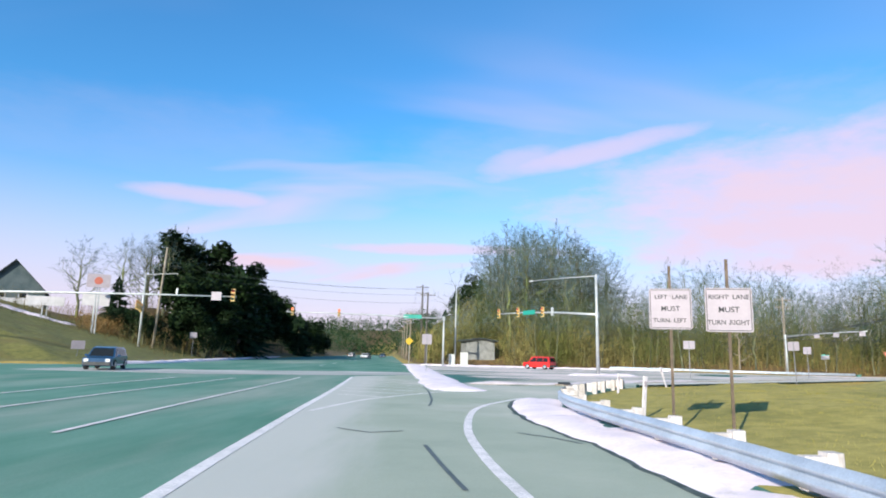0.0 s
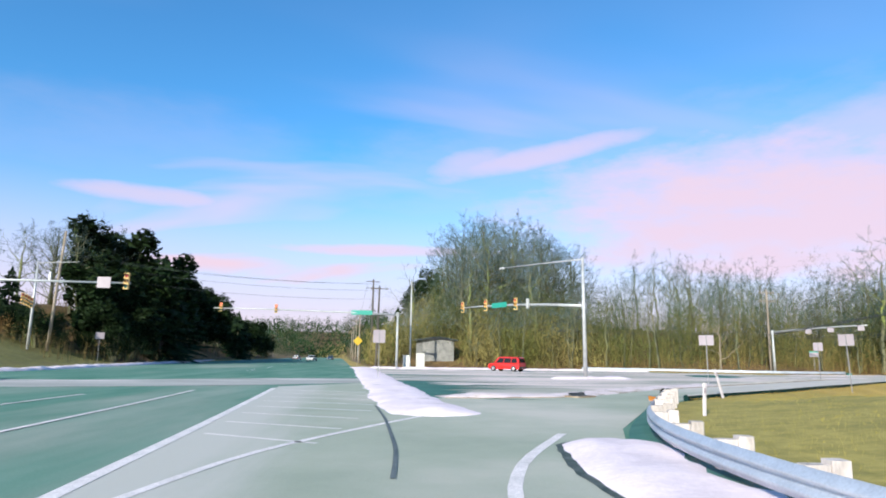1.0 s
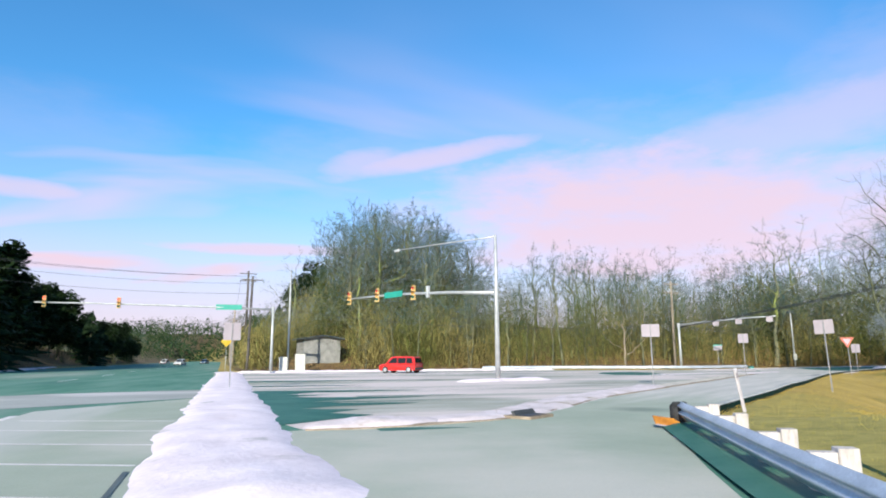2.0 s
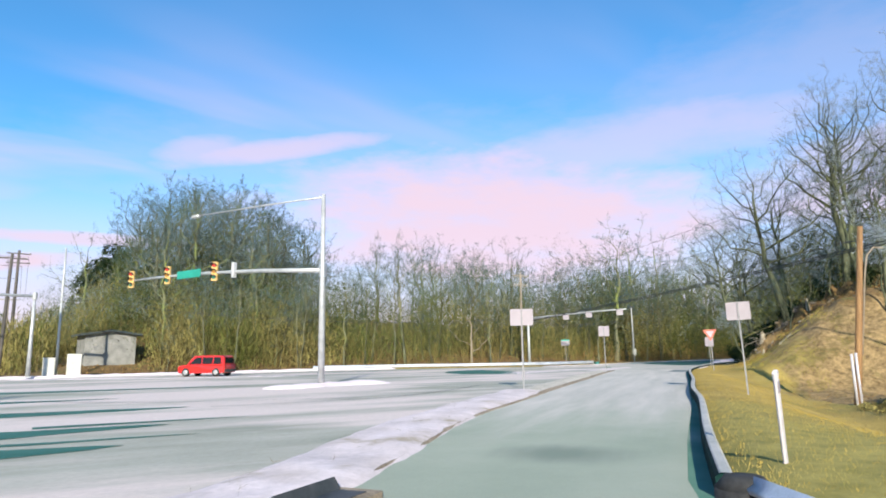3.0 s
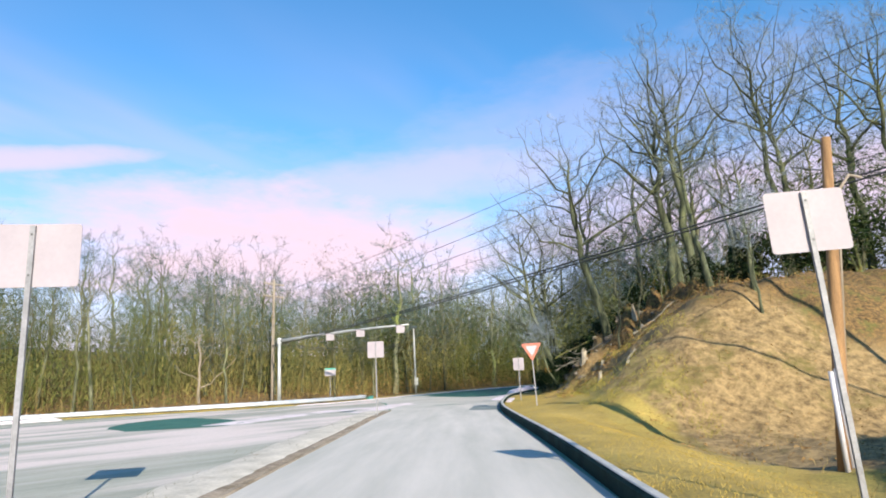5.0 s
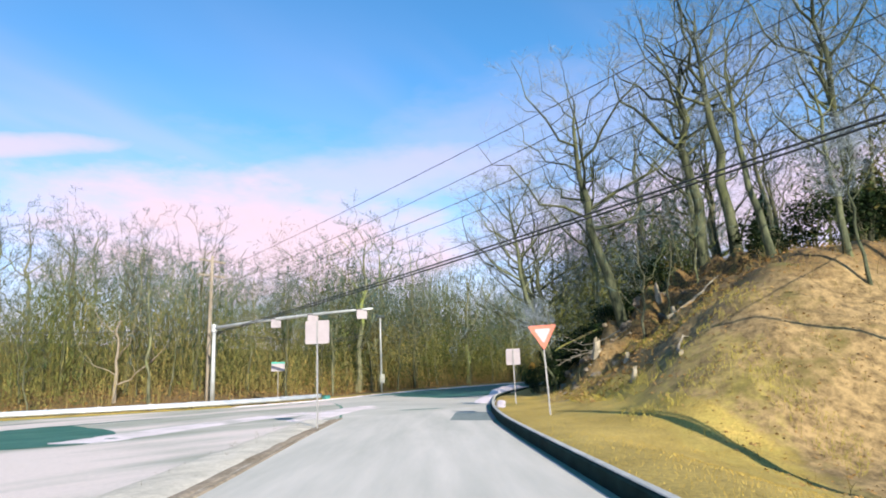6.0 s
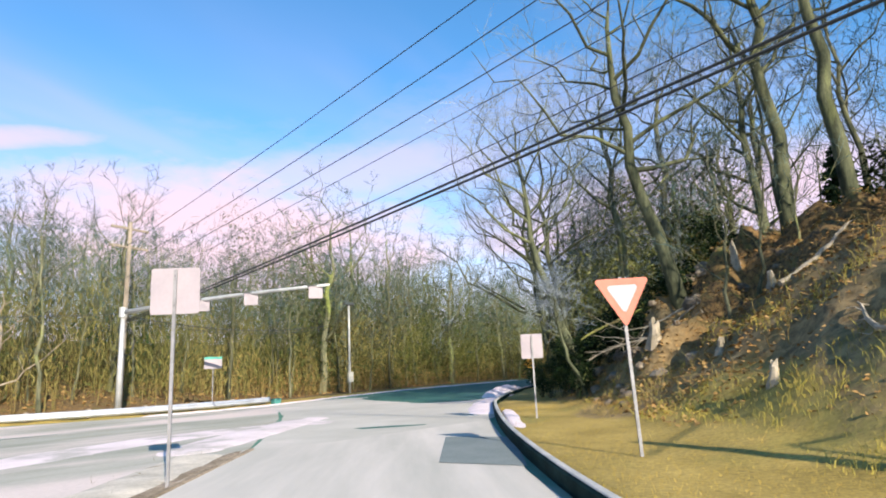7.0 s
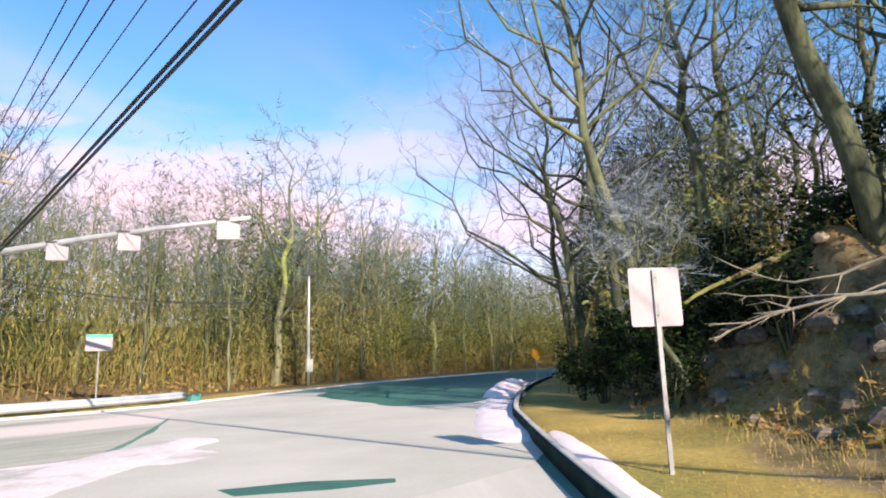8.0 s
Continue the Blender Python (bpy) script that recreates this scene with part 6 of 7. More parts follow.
# trees on the western slope and along the main road
for k, (x, y, s) in enumerate([(-58.5, 91, 0.62), (-54, 103, 0.72), (-57, 100, 0.66), (-53, 109, 0.8), (-50, 101, 0.7), (-58, 110, 0.75), (-54, 114, 0.85), (-60, 114, 0.7), (-50, 113, 0.8)]):
    plant_tree(WIDE[k % 4], x, y, "leafless tree on the western slope", "slope trees", s, 50 * k)
far = []
for k in range(60):
    y = 150 + 420 * rng.random() ** 1.3
    far.append(((-10 - 0.1 * (y - 104) + rng.uniform(3, 34)) if k % 2 else (-38 - 0.1 * (y - 104) - rng.uniform(4, 34)), y))
grove(far, BROAD, "distant leafless trees along the main road", 0.45, 0.75, rng)
grove([(-130 + 4 * k + rng.uniform(-3, 3), rng.uniform(615, 660)) for k in range(30)], BROAD, "distant leafless trees closing the road's end", 0.8, 1.2, rng)


def conifer(seed, height, width):
    r = random.Random(seed)
    g, tw = Geo(), Geo()
    g.tube([(0, 0, -0.5), (0, 0, height * 0.5), (0, 0, height * 0.98)], [0.22, 0.14, 0.02], 7)
    rows = int(height * 3.2)
    for k in range(rows):
        u = k / rows
        reach = width * (1 - u) ** 0.75 * (0.75 + 0.5 * r.random())
        for j in range(7):
            a = r.uniform(0, 6.28)
            z = height * (0.04 + 0.95 * u)
            ln = reach * r.uniform(0.6, 1.15)
            drop = ln * r.uniform(0.0, 0.35)
            for s in range(5):
                b, f0 = a + r.uniform(-0.35, 0.35), 0.25 + 0.15 * s
                x0, y0, z0 = math.cos(a) * ln * f0, math.sin(a) * ln * f0, z - drop * f0
                w = 0.16 + 0.22 * ln * 0.25
                e = (math.cos(b) * ln * (f0 + 0.35), math.sin(b) * ln * (f0 + 0.35), z - drop * (f0 + 0.35) + r.uniform(-0.2, 0.1))
                px, py = -math.sin(b) * w, math.cos(b) * w
                tw.add([(x0 + px, y0 + py, z0 - 0.1), e, (x0 - px, y0 - py, z0 - 0.1), (x0, y0, z0 + 0.22)], [(0, 1, 3), (3, 1, 2)])
    return g.mesh("trunk", BARK), tw.mesh("crown", NEEDLE)


FIR = [conifer(500 + k, 11.0, 3.4) for k in range(3)]


def shrub(seed, width, height, n=620, leaf=1.0):
    """A broad evergreen bush: stems, and lumps of small leaves with gaps."""
    r = random.Random(seed)
    g, tw = Geo(), Geo()
    lumps = [(r.uniform(-0.6, 0.6) * width, r.uniform(-0.6, 0.6) * width, r.uniform(0.3, 0.85) * height, r.uniform(0.28, 0.45) * width) for _ in range(8)]
    for x, y, z, s in lumps:
        g.tube([(x * 0.1, y * 0.1, -0.2), (x * 0.5, y * 0.5, z * 0.5), (x, y, z)], [0.05, 0.035, 0.01], 5, cap=False)
        for _ in range(n // 8):
            v = Vector((r.gauss(0, 1), r.gauss(0, 1), r.gauss(0, 0.8))).normalized() * s * r.uniform(0.55, 1.1)
            c = Vector((x, y, max(z + v.z, 0.05))) + Vector((v.x, v.y, 0))
            a, b = Vector((r.uniform(-1, 1), r.uniform(-1, 1), r.uniform(-0.6, 0.6))) * 0.20 * leaf, Vector((r.uniform(-1, 1), r.uniform(-1, 1), r.uniform(-0.6, 0.6))) * 0.11 * leaf
            tw.add([tuple(c - a), tuple(c + b), tuple(c + a), tuple(c - b)], [(0, 1, 2, 3)])
    return g.mesh("trunk", BARK), tw.mesh("crown", SHRUB)


ROUND = [shrub(640 + k, 4.2, 11.5, 2000, 2.4) for k in range(3)]
BUSH = [shrub(600 + k, 1.5, 2.6, 1280, 0.55) for k in range(3)]
for k in range(84):
    y = 90 + 175 * (k / 83) ** 1.3 + rng.uniform(-3, 3)
    x = -36.5 - 0.095 * (y - 112) - 3 - rng.uniform(0, 15)
    if (x + 1) / (y + 3.3) > -0.47:
        plant_tree(FIR[k % 3] if k % 11 == 5 else ROUND[k % 3], x, y, "dense dark evergreen on the shaded slope", "evergreens", rng.uniform(0.95, 1.45) * float(np.interp(y, [90, 112, 130, 170, 265], [0.8, 1.12, 1.1, 0.85, 0.7])), rng.uniform(0, 360), name="evergreen_tree")
r9 = random.Random(99)
for k in range(40):
    y = 128 + 190 * (k / 39) ** 1.2
    x = -9 - 0.1 * (y - 104) + 7 + r9.uniform(0, 22)
    plant_tree(FIR[k % 3] if k % 3 == 0 else ROUND[k % 3], x, y, "dense dark evergreen beside the main road", "evergreens", r9.uniform(0.6, 0.95), r9.uniform(0, 360), name="evergreen_tree")
for k in range(26):
    x, y = rng.uniform(-50, -36), rng.uniform(80, 125)
    if outside(x, y)[0] > 2:
        plant_tree(BUSH[k % 3], x, y, "dark evergreen bush at the foot of the slope", "evergreen bushes", rng.uniform(1.0, 1.9), rng.uniform(0, 360), name="evergreen_bush")
for x, y, s in ((-52.0, 90, 0.72), (63.5, 52.5, 0.6), (66, 47, 0.7)):
    plant_tree(FIR[int(x) % 3], x, y, "dark evergreen among bare trees", "evergreens", s, x * 37 % 360, name="evergreen_tree")
# Bushes along the bank's foot are added to blacken its shaded hollow.
for k, (x, y, s) in enumerate(((54.5, 58.5, 1.1), (57.5, 61.0, 1.0), (52.6, 59.4, 1.0), (60, 50.5, 1.3), (58, 51.5, 1.1), (56.2, 61.5, 1.0), (60, 64.5, 0.9), (51.2, 60.9, 0.85), (55.2, 63.2, 0.9), (53.2, 61.6, 0.95), (57.8, 64.6, 0.85), (61.2, 66.2, 0.9), (54.2, 56.0, 0.9), (50.6, 58.6, 0.75), (51.9, 57.6, 0.8), (50.2, 60.8, 0.55), (51.6, 62.0, 0.6), (53.2, 63.4, 0.65), (54.6, 64.6, 0.7),
                               (52.5, 43.5, 1.3), (55.5, 41.5, 1.5), (58.5, 40, 1.5), (51.0, 46.5, 1.1), (56, 45.5, 1.4), (59.5, 43.0, 1.5), (55, 49, 1.2), (62, 39.5, 1.6), (49.8, 49.8, 0.9), (58, 37, 1.4), (62, 35.5, 1.4))):
    plant_tree(BUSH[k % 3], x, y, "dark evergreen bush on the bank, at its foot added for shade", "evergreen bushes", s, 71 * k % 360, name="evergreen_bush")


# undergrowth, litter and grass
def thicket(name, places, label, low, high, material, lean=0.35, side=3, thick=0.012):
    g, r = Geo(), random.Random(len(places))
    zs = land([p[0] for p in places], [p[1] for p in places])
    for (x, y), z in zip(places, zs):
        h = r.uniform(low, high)
        a, l = r.uniform(0, 6.28), r.uniform(0, lean) * h
        tip = (x + math.cos(a) * l, y + math.sin(a) * l, z + h)
        mid = (x + math.cos(a) * l * 0.35 + r.uniform(-0.1, 0.1), y + math.sin(a) * l * 0.35, z + h * 0.5)
        w = thick * r.uniform(0.7, 1.6)
        g.tube([(x, y, z - 0.1), mid, tip], [w, w * 0.75, w * 0.2], 3, cap=False)
        for _ in range(side):
            u, b = r.uniform(0.25, 0.95), r.uniform(0, 6.28)
            s = Vector((x, y, z)).lerp(Vector(mid), u * 2) if u < 0.5 else Vector(mid).lerp(Vector(tip), u * 2 - 1)
            ln = h * r.uniform(0.15, 0.38)
            g.tube([tuple(s), (s.x + math.cos(b) * ln * 0.7, s.y + math.sin(b) * ln * 0.7, s.z + ln * r.uniform(0.2, 0.8))], [w * 0.5, w * 0.12], 3, cap=False)
    return g.top(name, material, label, "undergrowth", "", "stuff")


def scatter(n, pick, test, r):
    out = []
    while len(out) < n:
        pts = [pick(r) for _ in range(400)]
        sd = outside([p[0] for p in pts], [p[1] for p in pts])
        out += [p for p, s in zip(pts, sd) if test(p, s)]
    return out[:n]


def along(line, lo, hi):
    def pick(r):
        i = int(r.random() * (len(line) - 1))
        d = (line[i + 1] - line[i]).normalized()
        away, ahead = r.uniform(lo, hi), r.random()
        p = line[i].lerp(line[i + 1], ahead)
        return (p.x + d.y * away + r.uniform(-0.25, 0.25), p.y - d.x * away + r.uniform(-0.25, 0.25))
    return pick


r7 = random.Random(7)
thicket("undergrowth", scatter(1500, along(edge, 0.3, 12), lambda p, s: s > 0.9 and not (abs(p[0] - 3.0) < 6 and p[1] < 104), r7), "tangled brown undergrowth of the roadside wood", 0.8, 3.4, BRUSH, 0.22, 2, 0.018)
thicket("undergrowth", scatter(1500, lambda r: (r.gauss(6, 14), r.uniform(95, 128)), lambda p, s: s > 3 and not (abs(p[0] - 2.0) < 4.5 and p[1] < 103), r7), "tangled brown brush on the knoll", 1.5, 4.5, BRUSH, 0.3, 2, 0.02)
thicket("undergrowth", scatter(1500, lambda r: (r.uniform(56, 130), r.uniform(60, 100)), lambda p, s: 1.5 < s < 14 and p[1] < np.interp(p[0], KX, KY), r7), "brown brush on the bank beyond the bend", 1.0, 3.4, BRUSH, 0.3, 2, 0.016)
thicket("undergrowth", scatter(2200, lambda r: (r.uniform(43, 72), r.uniform(44, 68)), lambda p, s: s > 3.6, r7), "dry brush and sticks on the bank", 0.08, 0.55, BRUSH, 1.1, 3, 0.007)
thicket("undergrowth", scatter(800, lambda r: (r.uniform(24, 36), r.uniform(28, 41)), lambda p, s: 6 < s < 18 and (p[0] - 29.5) ** 2 + (p[1] - 35) ** 2 < 30, r7), "low dry brush on the mound", 0.10, 0.4, BRUSH, 0.8, 3, 0.006)
thicket("undergrowth", scatter(1500, lambda r: (r.uniform(-66, -35), r.uniform(72, 140)), lambda p, s: 2 < s < 34, r7), "brown brush at the foot of the dark trees", 0.8, 3.0, BRUSH, 0.4, 3, 0.02)
thicket("dry_weeds", scatter(420, along(smooth_line([(4, 31.9), (10, 38.2), (20, 47.9), (36, 62.4)], 0.5), -0.35, 0.3), lambda p, s: True, r7), "sparse dry weeds along the dividing strip", 0.12, 0.5, BRUSH, 0.5, 2, 0.004)


def flakes(name, places, size, label, material, category, spread=0.12, rise=0.06):
    """Small bent leaves strewn over the ground."""
    r = random.Random(len(places) + 1)
    zs = land([p[0] for p in places], [p[1] for p in places])
    vs, fs = [], []
    for (x, y), z in zip(places, zs):
        a, s = r.uniform(0, 6.28), size * r.uniform(0.6, 1.5)
        c, d = math.cos(a) * s, math.sin(a) * s
        n, h = len(vs), r.uniform(0.0, rise)
        vs += [(x - c, y - d, z + h), (x + d * 0.5, y - c * 0.5, z + h + r.uniform(0, s)), (x + c, y + d, z + h + r.uniform(0, s * 0.8)), (x - d * 0.5, y + c * 0.5, z + h)]
        fs += [(n, n + 1, n + 2), (n, n + 2, n + 3)]
    return Geo().add(vs, fs).top(name, material, label, category, "", "stuff")


def foliage(name, places, low, high, size, label, material, power=1.0, slim=0.5, spread=0.35, tall=1.0):
    """Withered leaves, shoots and vine sprays at all heights in the wood, gathered into uneven clumps."""
    r = random.Random(len(places) + 5)
    zs = land([p[0] for p in places], [p[1] for p in places])
    vs, fs = [], []
    for (x, y), z in zip(places, zs):
        lump = 0.5 + 0.8 * noise.noise(Vector((x * 0.17, y * 0.17, 3.1))) + 0.5 * noise.noise(Vector((x * 0.45, y * 0.45, 8.7)))
        h = low + (high - low) * r.random() ** power * min(1.15, max(0.3, 0.45 + 0.8 * lump))
        for _ in range(3):
            c = Vector((x + r.gauss(0, spread), y + r.gauss(0, spread), z + h + r.gauss(0, spread)))
            a = Vector((r.uniform(-1, 1), r.uniform(-1, 1), r.uniform(-1, 1) * tall)) * size
            b = Vector((r.uniform(-1, 1), r.uniform(-1, 1), r.uniform(-1, 1))) * size * slim
            n = len(vs)
            vs += [tuple(c - a), tuple(c + b), tuple(c + a)]
            fs.append((n, n + 1, n + 2))
    return Geo().add(vs, fs).top(name, material, label, "undergrowth", "", "stuff")


foliage("withered_foliage", scatter(58000, along(edge, 1.6, 11), lambda p, s: s > 0.9 and not (abs(p[0] - 3.0) < 6 and p[1] < 104), r7), 0.0, 6.4, 0.13, "withered olive-brown leaves filling the undergrowth", WITHERED, 1.2, 0.32, 0.4, 2.6)
foliage("vine_foliage", scatter(42000, along(edge, 3.5, 18), lambda p, s: s > 2 and not (abs(p[0] - 3.0) < 6 and p[1] < 104), r7), 0.8, 7.4, 0.17, "dull olive vine sprays among the trunks", OLIVELEAF, 1.0, 0.4, 0.5, 1.8)
foliage("withered_foliage", scatter(15000, lambda r: (r.gauss(6, 13), r.uniform(93, 126)), lambda p, s: s > 2.5 and not (abs(p[0] - 2.0) < 4.5 and p[1] < 103), r7), 0.0, 5.5, 0.24, "withered olive-brown leaves over the knoll", WITHERED, 1.0, 0.35, 0.5, 2.4)
foliage("vine_foliage", scatter(16000, lambda r: (r.uniform(3, 32), r.uniform(104, 138)), lambda p, s: s > 6, r7), 1.0, 9.0, 0.26, "dull green vine sprays in the tall clump", VINE)
foliage("withered_foliage", scatter(8000, lambda r: (r.uniform(62, 140), r.uniform(60, 112)), lambda p, s: 1.5 < s < 16 and p[1] < np.interp(p[0], KX, KY), r7), 0.1, 4.0, 0.16, "withered brown leaves on the bank beyond the bend", WITHERED)
foliage("vine_foliage", scatter(2400, lambda r: (r.uniform(52, 80), r.uniform(40, 68)), lambda p, s: s > 6 and p[1] < np.interp(p[0], KX, KY), r7), 0.2, 1.6, 0.10, "dull green vine sprays at the feet of the bank trees", VINE)
foliage("vine_foliage", scatter(15000, lambda r: (-25 - 0.1 * r.uniform(0, 300) + r.choice((-1, 1)) * r.uniform(14, 40), r.uniform(150, 560)), lambda p, s: s > 3, r7), 0.3, 9.0, 0.33, "distant dull green growth along the main road", FARGREEN)
foliage("vine_foliage", scatter(15000, lambda r: (r.uniform(67, 125), r.uniform(58, 105)), lambda p, s: 2.5 < s < 14 and p[1] < np.interp(p[0], KX, KY), r7), 0.6, 11.0, 0.28, "dull green vine sprays on the trees round the bend", VINE)
foliage("vine_foliage", scatter(12000, lambda r: (r.uniform(60, 150), r.uniform(86, 125)), lambda p, s: 2.5 < s < 14 and p[1] > np.interp(p[0], KX, KY) + 4, r7), 1.0, 12.5, 0.24, "dull green vine sprays beyond the bend", VINE)
foliage("twig_ends", scatter(12000, lambda r: (r.uniform(68, 108), r.uniform(62, 92)), lambda p, s: 2.0 < s < 9 and p[1] < np.interp(p[0], KX, KY), r7), 0.5, 13.0, 0.26, "fine olive twigs and withered vines massed at the bend", OLIVE, 0.9, 0.14, 0.6)
foliage("vine_foliage", scatter(9000, along(edge[:int(len(edge) * 0.55)], 1.0, 9), lambda p, s: s > 2, r7), 1.0, 8.0, 0.2, "dull olive vine sprays behind the bend", WITHERED)
foliage("twig_ends", scatter(5000, lambda r: (r.uniform(50, 74), r.uniform(32, 50)), lambda p, s: s > 13, r7), 1.5, 14.0, 0.26, "fine grey twig ends over the hilltop wood", OLIVE, 1.0, 0.10, 0.6)
foliage("twig_ends", scatter(4000, lambda r: (r.uniform(56, 74), r.uniform(56, 76)), lambda p, s: 3.0 < s < 10 and p[1] < np.interp(p[0], KX, KY), r7), 2.0, 13.0, 0.24, "fine grey twig ends over the trees at the bend", HAZE, 0.9, 0.08, 0.6)
foliage("twig_ends", scatter(22000, along(edge, 5, 24), lambda p, s: s > 2, r7), 3.5, 9.0, 0.34, "fine grey twig ends over the roadside wood", HAZE, 0.8, 0.05, 0.7, 1.4)
foliage("twig_ends", scatter(24000, along(edge, 2.0, 16), lambda p, s: s > 2, r7), 2.0, 9.0, 0.26, "fine olive twigs filling the roadside wood", OLIVE, 0.9, 0.14, 0.6)
foliage("twig_ends", scatter(8000, lambda r: (r.uniform(58, 130), r.uniform(86, 122)), lambda p, s: 2.5 < s < 16 and p[1] > np.interp(p[0], KX, KY) + 4, r7), 4.0, 15.0, 0.36, "fine olive twig ends over the wood beyond the bend", OLIVE, 0.9, 0.12, 0.7)
foliage("twig_ends", [(random.Random(k).uniform(152, 182), random.Random(k + 5).uniform(82, 138)) for k in range(9000)], 1.0, 19.0, 0.5, "fine olive twigs at the end of the road", OLIVE, 0.9, 0.14, 0.9)
foliage("twig_ends", scatter(6000, lambda r: (r.uniform(5, 30), r.uniform(107, 138)), lambda p, s: s > 6, r7), 5.0, 14.0, 0.40, "fine olive-grey twig ends over the tall clump", HAZE, 0.8, 0.12, 0.7)
foliage("twig_ends", scatter(3000, lambda r: (r.uniform(54, 84), r.uniform(38, 76)), lambda p, s: s > 4 and p[1] < np.interp(p[0], KX, KY), r7), 5.0, 15.5, 0.28, "fine grey twig ends over the bank trees", HAZE, 0.9, 0.07, 0.6)
foliage("distant_wood", [(random.Random(k).uniform(-330, 260), random.Random(k + 9).uniform(470, 720)) for k in range(13000)], 0.0, 13.0, 1.7, "dark wooded ridge at the end of the main road", FARGREEN, 0.9, 0.6, 2.2)
flakes("leaf_litter", scatter(22000, lambda r: (r.uniform(40, 66), r.uniform(42, 70)), lambda p, s: 3.0 < s < 16 and (p[0] - 16.5) * 0.757 + (p[1] - 36.8) * 0.653 > 30.5 + r7.uniform(-1.5, 1.5), r7), 0.055, "dead brown leaves strewn over the bank", LEAF, "leaves")
flakes("leaf_litter", scatter(9000, along(edge, 0.5, 9), lambda p, s: s > 0.8, r7), 0.10, "dead brown leaves at the wood's edge", LEAF, "leaves")


foliage("withered_foliage", [(random.Random(k).gauss(-49.5, 1.6), random.Random(k + 77).gauss(82, 1.6)) for k in range(2200)], 0.0, 3.2, 0.13, "rust-brown bush at the foot of the slope", LEAF, 1.0, 0.5, 0.3)
thicket("dry_tufts", scatter(1500, lambda r: (r.uniform(22, 52), r.uniform(26, 56)), lambda p, s: 4.5 < s < 20 and p[1] < np.interp(p[0], KX, KY), r7), "low dry tufts on the bare hillside", 0.06, 0.28, BRUSH, 0.9, 3, 0.006)


def turf(places, label, h, material=BLADE):
    r = random.Random(len(places) + 2)
    zs = land([p[0] for p in places], [p[1] for p in places])
    vs, fs = [], []
    for (x, y), z in zip(places, zs):
        a, t, b = r.uniform(0, 6.28), h * r.uniform(0.5, 1.4), r.uniform(0, 6.28)
        n, w = len(vs), 0.005
        lx, ly = math.cos(b) * t * 0.6, math.sin(b) * t * 0.6
        vs += [(x - math.cos(a) * w, y - math.sin(a) * w, z - 0.01), (x + math.cos(a) * w, y + math.sin(a) * w, z - 0.01), (x + lx, y + ly, z + t)]
        fs.append((n, n + 1, n + 2))
    return Geo().add(vs, fs).top("grass", material, label, "grass", "", "stuff")


thicket("dry_tussocks", scatter(2600, along(smooth_line([(42.0, 58.8), (48.3, 63.2), (52.8, 66.0)], 0.5), 2.5, 4.4), lambda p, s: s > 2.3, r7), "straw-coloured tussocks and bramble at the foot of the bank", 0.04, 0.17, surface("straw", (0.15, 0.11, 0.035), (0.33, 0.235, 0.085), 1.0, 0.95, 0.0, 20), 1.2, 3, 0.0035)
foliage("withered_foliage", scatter(6000, lambda r: (r.uniform(24, 36), r.uniform(28, 41)), lambda p, s: 6 < s < 18 and (p[0] - 29.5) ** 2 + (p[1] - 35) ** 2 < 30, r7), 0.0, 0.28, 0.08, "low olive-brown leaves and bramble on the mound", WITHERED, 1.0, 0.6, 0.08)
foliage("withered_foliage", scatter(7000, along(edge[:int(len(edge) * 0.62)], 0.8, 8), lambda p, s: s > 1.2, r7), 0.0, 2.6, 0.12, "rust-brown dead leaves low in the wood", LEAF, 1.3)
foliage("vine_foliage", scatter(5000, lambda r: (r.uniform(50, 68), r.uniform(33, 49)), lambda p, s: s > 14, r7), 0.3, 6.5, 0.2, "dark green growth behind the hilltop trees", VINE)
foliage("vine_foliage", scatter(6000, lambda r: (r.uniform(57, 76), r.uniform(57, 77)), lambda p, s: 2.8 < s < 8 and p[1] < np.interp(p[0], KX, KY), r7), 0.6, 8.0, 0.15, "dull olive vines on the trees at the bend", OLIVELEAF)
thicket("grass_clumps", scatter(3000, lambda r: (r.uniform(36, 48), r.uniform(46, 60)), lambda p, s: 2.9 < s < 8.5 and math.sin(p[0] * 1.7 + 2 * math.sin(p[1])) > -0.1, r7), "olive grass clumps on the lower bank", 0.04, 0.20, LUSH, 1.3, 3, 0.005)
flakes("clods", scatter(3200, lambda r: (r.uniform(33, 52), r.uniform(38, 56)), lambda p, s: 4.0 < s < 16, r7), 0.042, "loose clods and leaves on the bare slope", LEAF, "leaves", rise=0.02)
turf(scatter(46000, along(smooth_line(KERB_LINE[:9], 0.6), 0.12, 5.0), lambda p, s: s > 0.2, r7), "short straw-coloured winter grass on the verge", 0.028)
turf(scatter(26000, along(smooth_line(RAIL_LINE, 0.6), 0.7, 9.0), lambda p, s: s > 0.7, r7), "short olive winter grass behind the rail", 0.036, LUSH)


# fallen limbs, stumps and rocks on the bank
def gz(x, y, dz=0.0):
    return (x, y, ground_z(x, y) + dz)


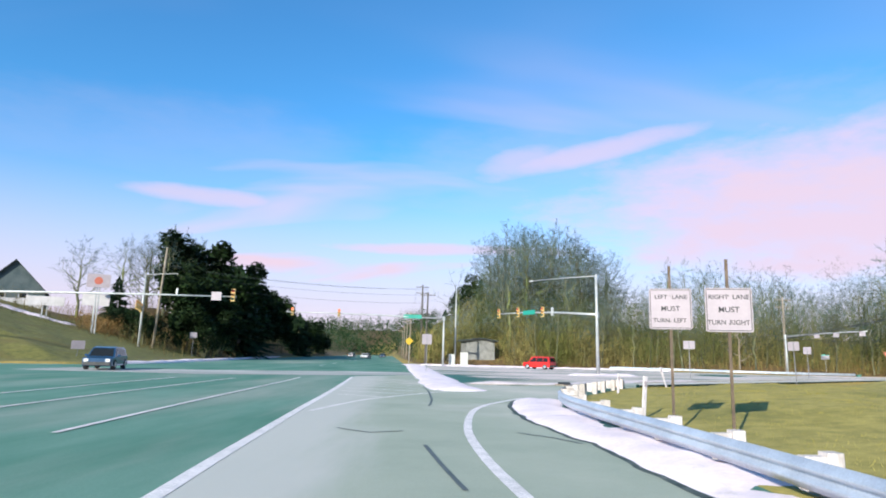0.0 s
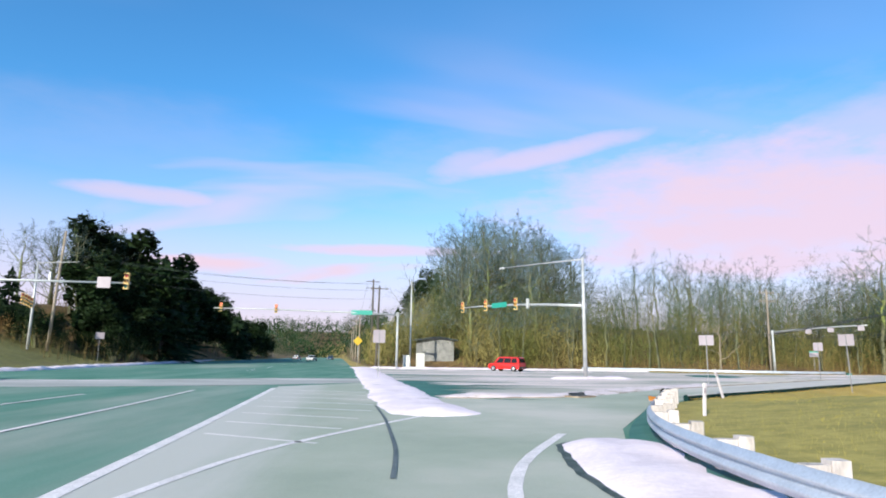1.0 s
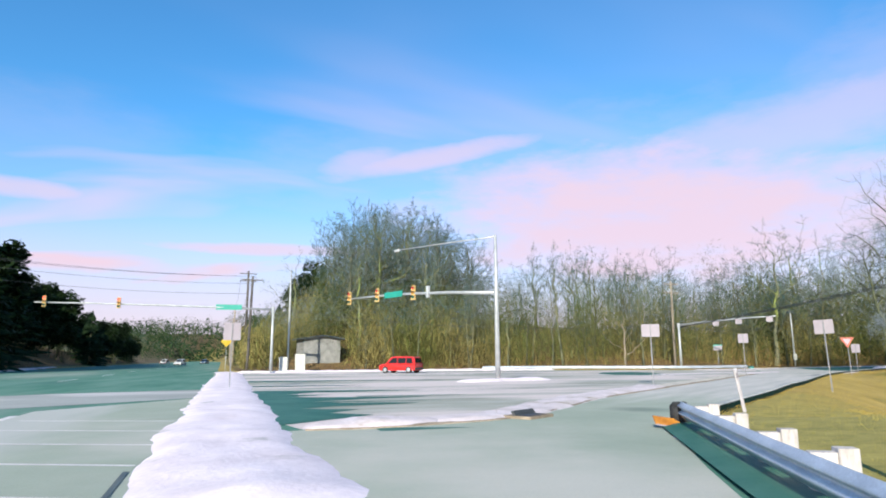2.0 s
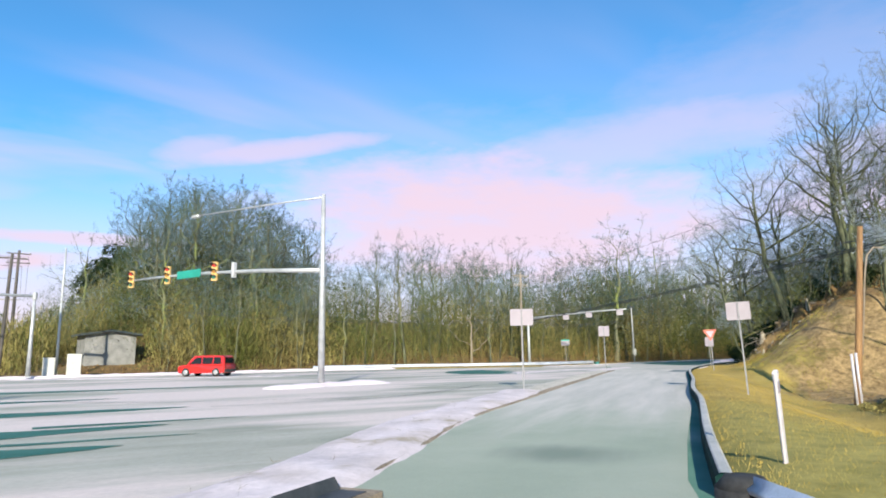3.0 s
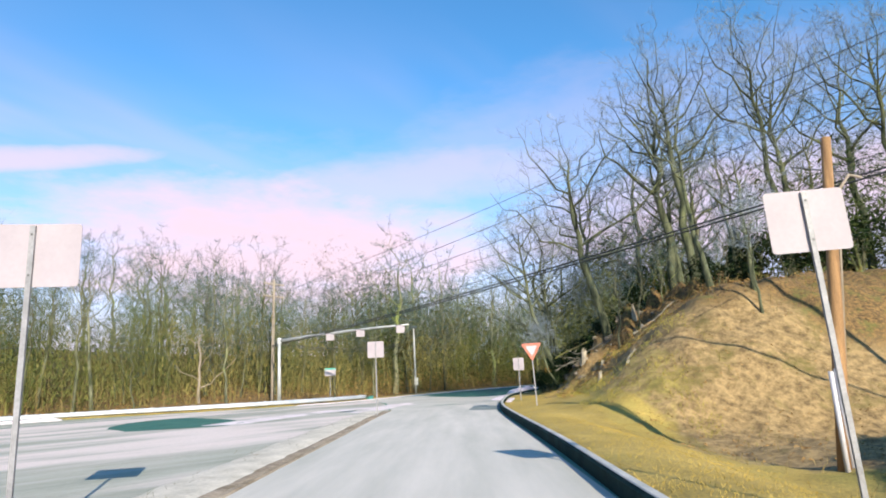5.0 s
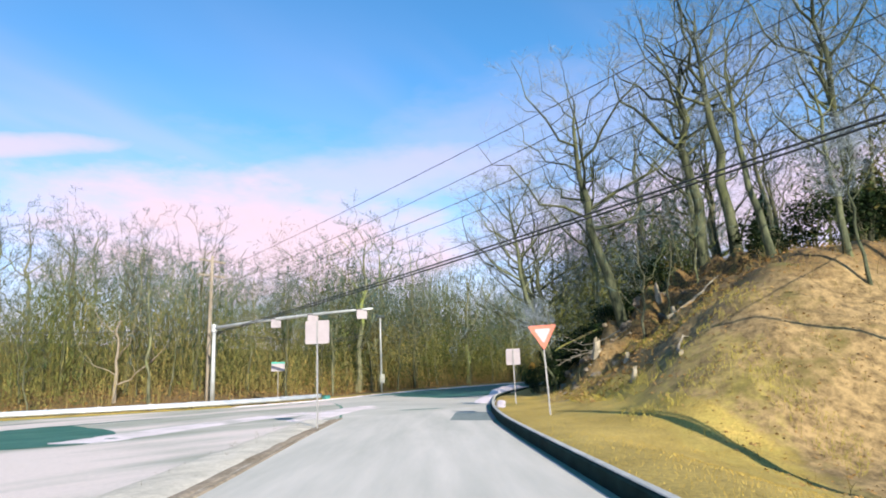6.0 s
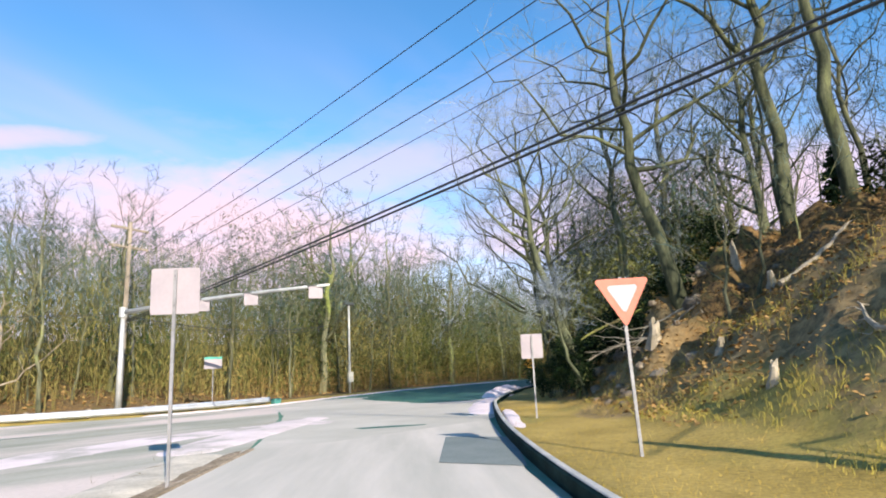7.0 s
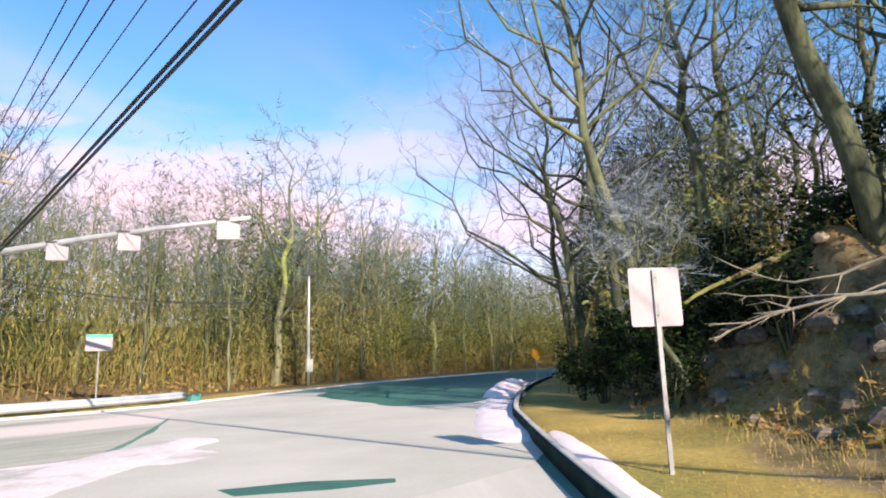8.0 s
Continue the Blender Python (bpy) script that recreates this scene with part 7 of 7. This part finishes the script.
def dead_branch(pts, r0, label, seed, twigs=10, material=None):
    """A fallen limb bent along a line, with forked twigs."""
    r, g = random.Random(seed), Geo()
    line = [p + Vector((r.uniform(-0.03, 0.03), r.uniform(-0.03, 0.03), r.uniform(-0.03, 0.03))) for p in smooth_line(pts, 0.3)]
    n = len(line)
    g.tube(line, [r0 * (1 - 0.85 * k / n) for k in range(n)], 7)
    for k in range(twigs):
        i = 1 + int((n - 2) * (0.25 + 0.75 * r.random()))
        way = (line[i] - line[i - 1]).normalized() + Vector((r.uniform(-0.9, 0.9), r.uniform(-0.9, 0.9), r.uniform(-0.8, 0.5)))
        ln = r.uniform(0.25, 0.7)
        mid = line[i] + way * ln * 0.5 + Vector((0, 0, r.uniform(-0.1, 0.1)))
        g.tube([line[i], mid, line[i] + way * ln], [r0 * 0.32, r0 * 0.2, r0 * 0.05], 4, cap=False)
        g.tube([mid, mid + (way + Vector((r.uniform(-0.8, 0.8), r.uniform(-0.8, 0.8), r.uniform(-0.8, 0.3)))) * ln * 0.4], [r0 * 0.16, r0 * 0.04], 4, cap=False)
    return g.top("fallen_limb", material or BARK, label, "fallen limb", "fallen limbs")


DEADWOOD = surface("dead_wood", (0.20, 0.17, 0.12), (0.38, 0.33, 0.25), 2.0, 0.9, 0.5, 25)
MOSSY = surface("mossy_bark", (0.07, 0.06, 0.025), (0.20, 0.17, 0.08), 1.5, 0.95, 0.8, 25, patch=(0.17, 0.18, 0.04), patch_scale=0.9, patch_cut=(0.45, 0.6))
dead_branch([gz(53.6, 55.6, 0.1), (52.01, 57.08, 3.75), (51.55, 58.17, 3.45), (50.81, 59.26, 3.0), (49.96, 60.32, 2.4)], 0.16, "mossy fallen trunk hanging over the shaded bank", 2, 5, MOSSY)
dead_branch([gz(48.6, 55.6, 0.05), (48.51, 56.75, 2.25), (48.59, 57.47, 2.2), (48.72, 58.29, 2.05), (48.83, 58.93, 1.9), (48.9, 59.6, 1.62)], 0.052, "pale dead branch with bare twigs over the bank", 3, 12, DEADWOOD)
dead_branch([gz(48.9, 55.8, 0.05), (48.61, 57.03, 2.32), (48.93, 58.29, 2.29), (49.12, 59.56, 2.47)], 0.03, "thin pale dead branch over the bank", 4, 6, DEADWOOD)
dead_branch([gz(49.0, 56.0, 0.05), (48.97, 57.85, 2.55), (49.44, 58.94, 2.8)], 0.04, "thin pale dead branch over the bank", 5, 5, DEADWOOD)
dead_branch([gz(46.2, 53.0, 0.05), gz(47.0, 52.3, 0.14), gz(47.9, 51.5, 0.3)], 0.09, "pale dead limb lying on the bank", 1, 4, DEADWOOD)
dead_branch([gz(40.3, 50.6, 0.04), gz(41.2, 51.0, 0.08), gz(42.4, 51.2, 0.2)], 0.07, "pale dead limb lying on the bank", 6, 4, DEADWOOD)
rr = random.Random(11)
for k in range(110):
    for _ in range(40):
        x, y = rr.uniform(41, 58), rr.uniform(47, 64)
        if 3.2 < outside(x, y)[0] < 9 and (x - 16.5) * 0.757 + (y - 36.8) * 0.653 > 34.5:
            break
    s = rr.uniform(0.10, 0.34) * rr.uniform(0.6, 1.2)
    g, n = Geo(), 7
    rings = []
    for j, (zz, ss) in enumerate(((-0.5, 0.7), (0.0, 1.0), (0.45, 0.85), (0.75, 0.4))):
        rings += [(s * ss * math.cos(6.283 * i / n) * rr.uniform(0.75, 1.2), s * ss * math.sin(6.283 * i / n) * rr.uniform(0.75, 1.2), s * zz * rr.uniform(0.8, 1.1)) for i in range(n)]
    g.add(rings, [(j * n + i, j * n + (i + 1) % n, (j + 1) * n + (i + 1) % n, (j + 1) * n + i) for j in range(3) for i in range(n)] + [tuple(range(3 * n, 4 * n))])
    ob = g.top("rock", ROCK, "rough brown rock half sunk in the bank", "rock", "bank rocks")
    ob.matrix_world = pose(*gz(x, y), 0, 0, rr.uniform(0, 360))


def stump(x, y, radius, height, seed):
    """A broken stump with a splintered top and spreading roots."""
    r, g, n = random.Random(seed), Geo(), 9
    rings = []
    for z, k in ((-0.3, 1.7), (0.0, 1.35), (height * 0.35, 1.0), (height * 0.75, 0.85), (height, 0.6)):
        top = z == height
        rings += [(radius * k * math.cos(6.283 * i / n) * r.uniform(0.85, 1.15), radius * k * math.sin(6.283 * i / n) * r.uniform(0.85, 1.15), z + (r.uniform(-0.3, 0.15) * height if top else 0)) for i in range(n)]
    g.add(rings, [(j * n + i, j * n + (i + 1) % n, (j + 1) * n + (i + 1) % n, (j + 1) * n + i) for j in range(4) for i in range(n)] + [tuple(range(4 * n, 5 * n))])
    ob = g.top("tree_stump", DEADWOOD, "pale broken tree stump on the littered bank", "stump", "tree stumps")
    ob.matrix_world = pose(*gz(x, y), r.uniform(-8, 8), r.uniform(-8, 8), r.uniform(0, 360))


for k, (x, y, r0, h) in enumerate(((50.5, 54.9, 0.11, 0.75), (41.4, 52.6, 0.09, 0.42), (47.3, 56.7, 0.17, 0.6), (44.9, 54.3, 0.10, 0.35), (48.6, 53.6, 0.12, 0.4))):
    stump(x, y, r0, h, 900 + k)
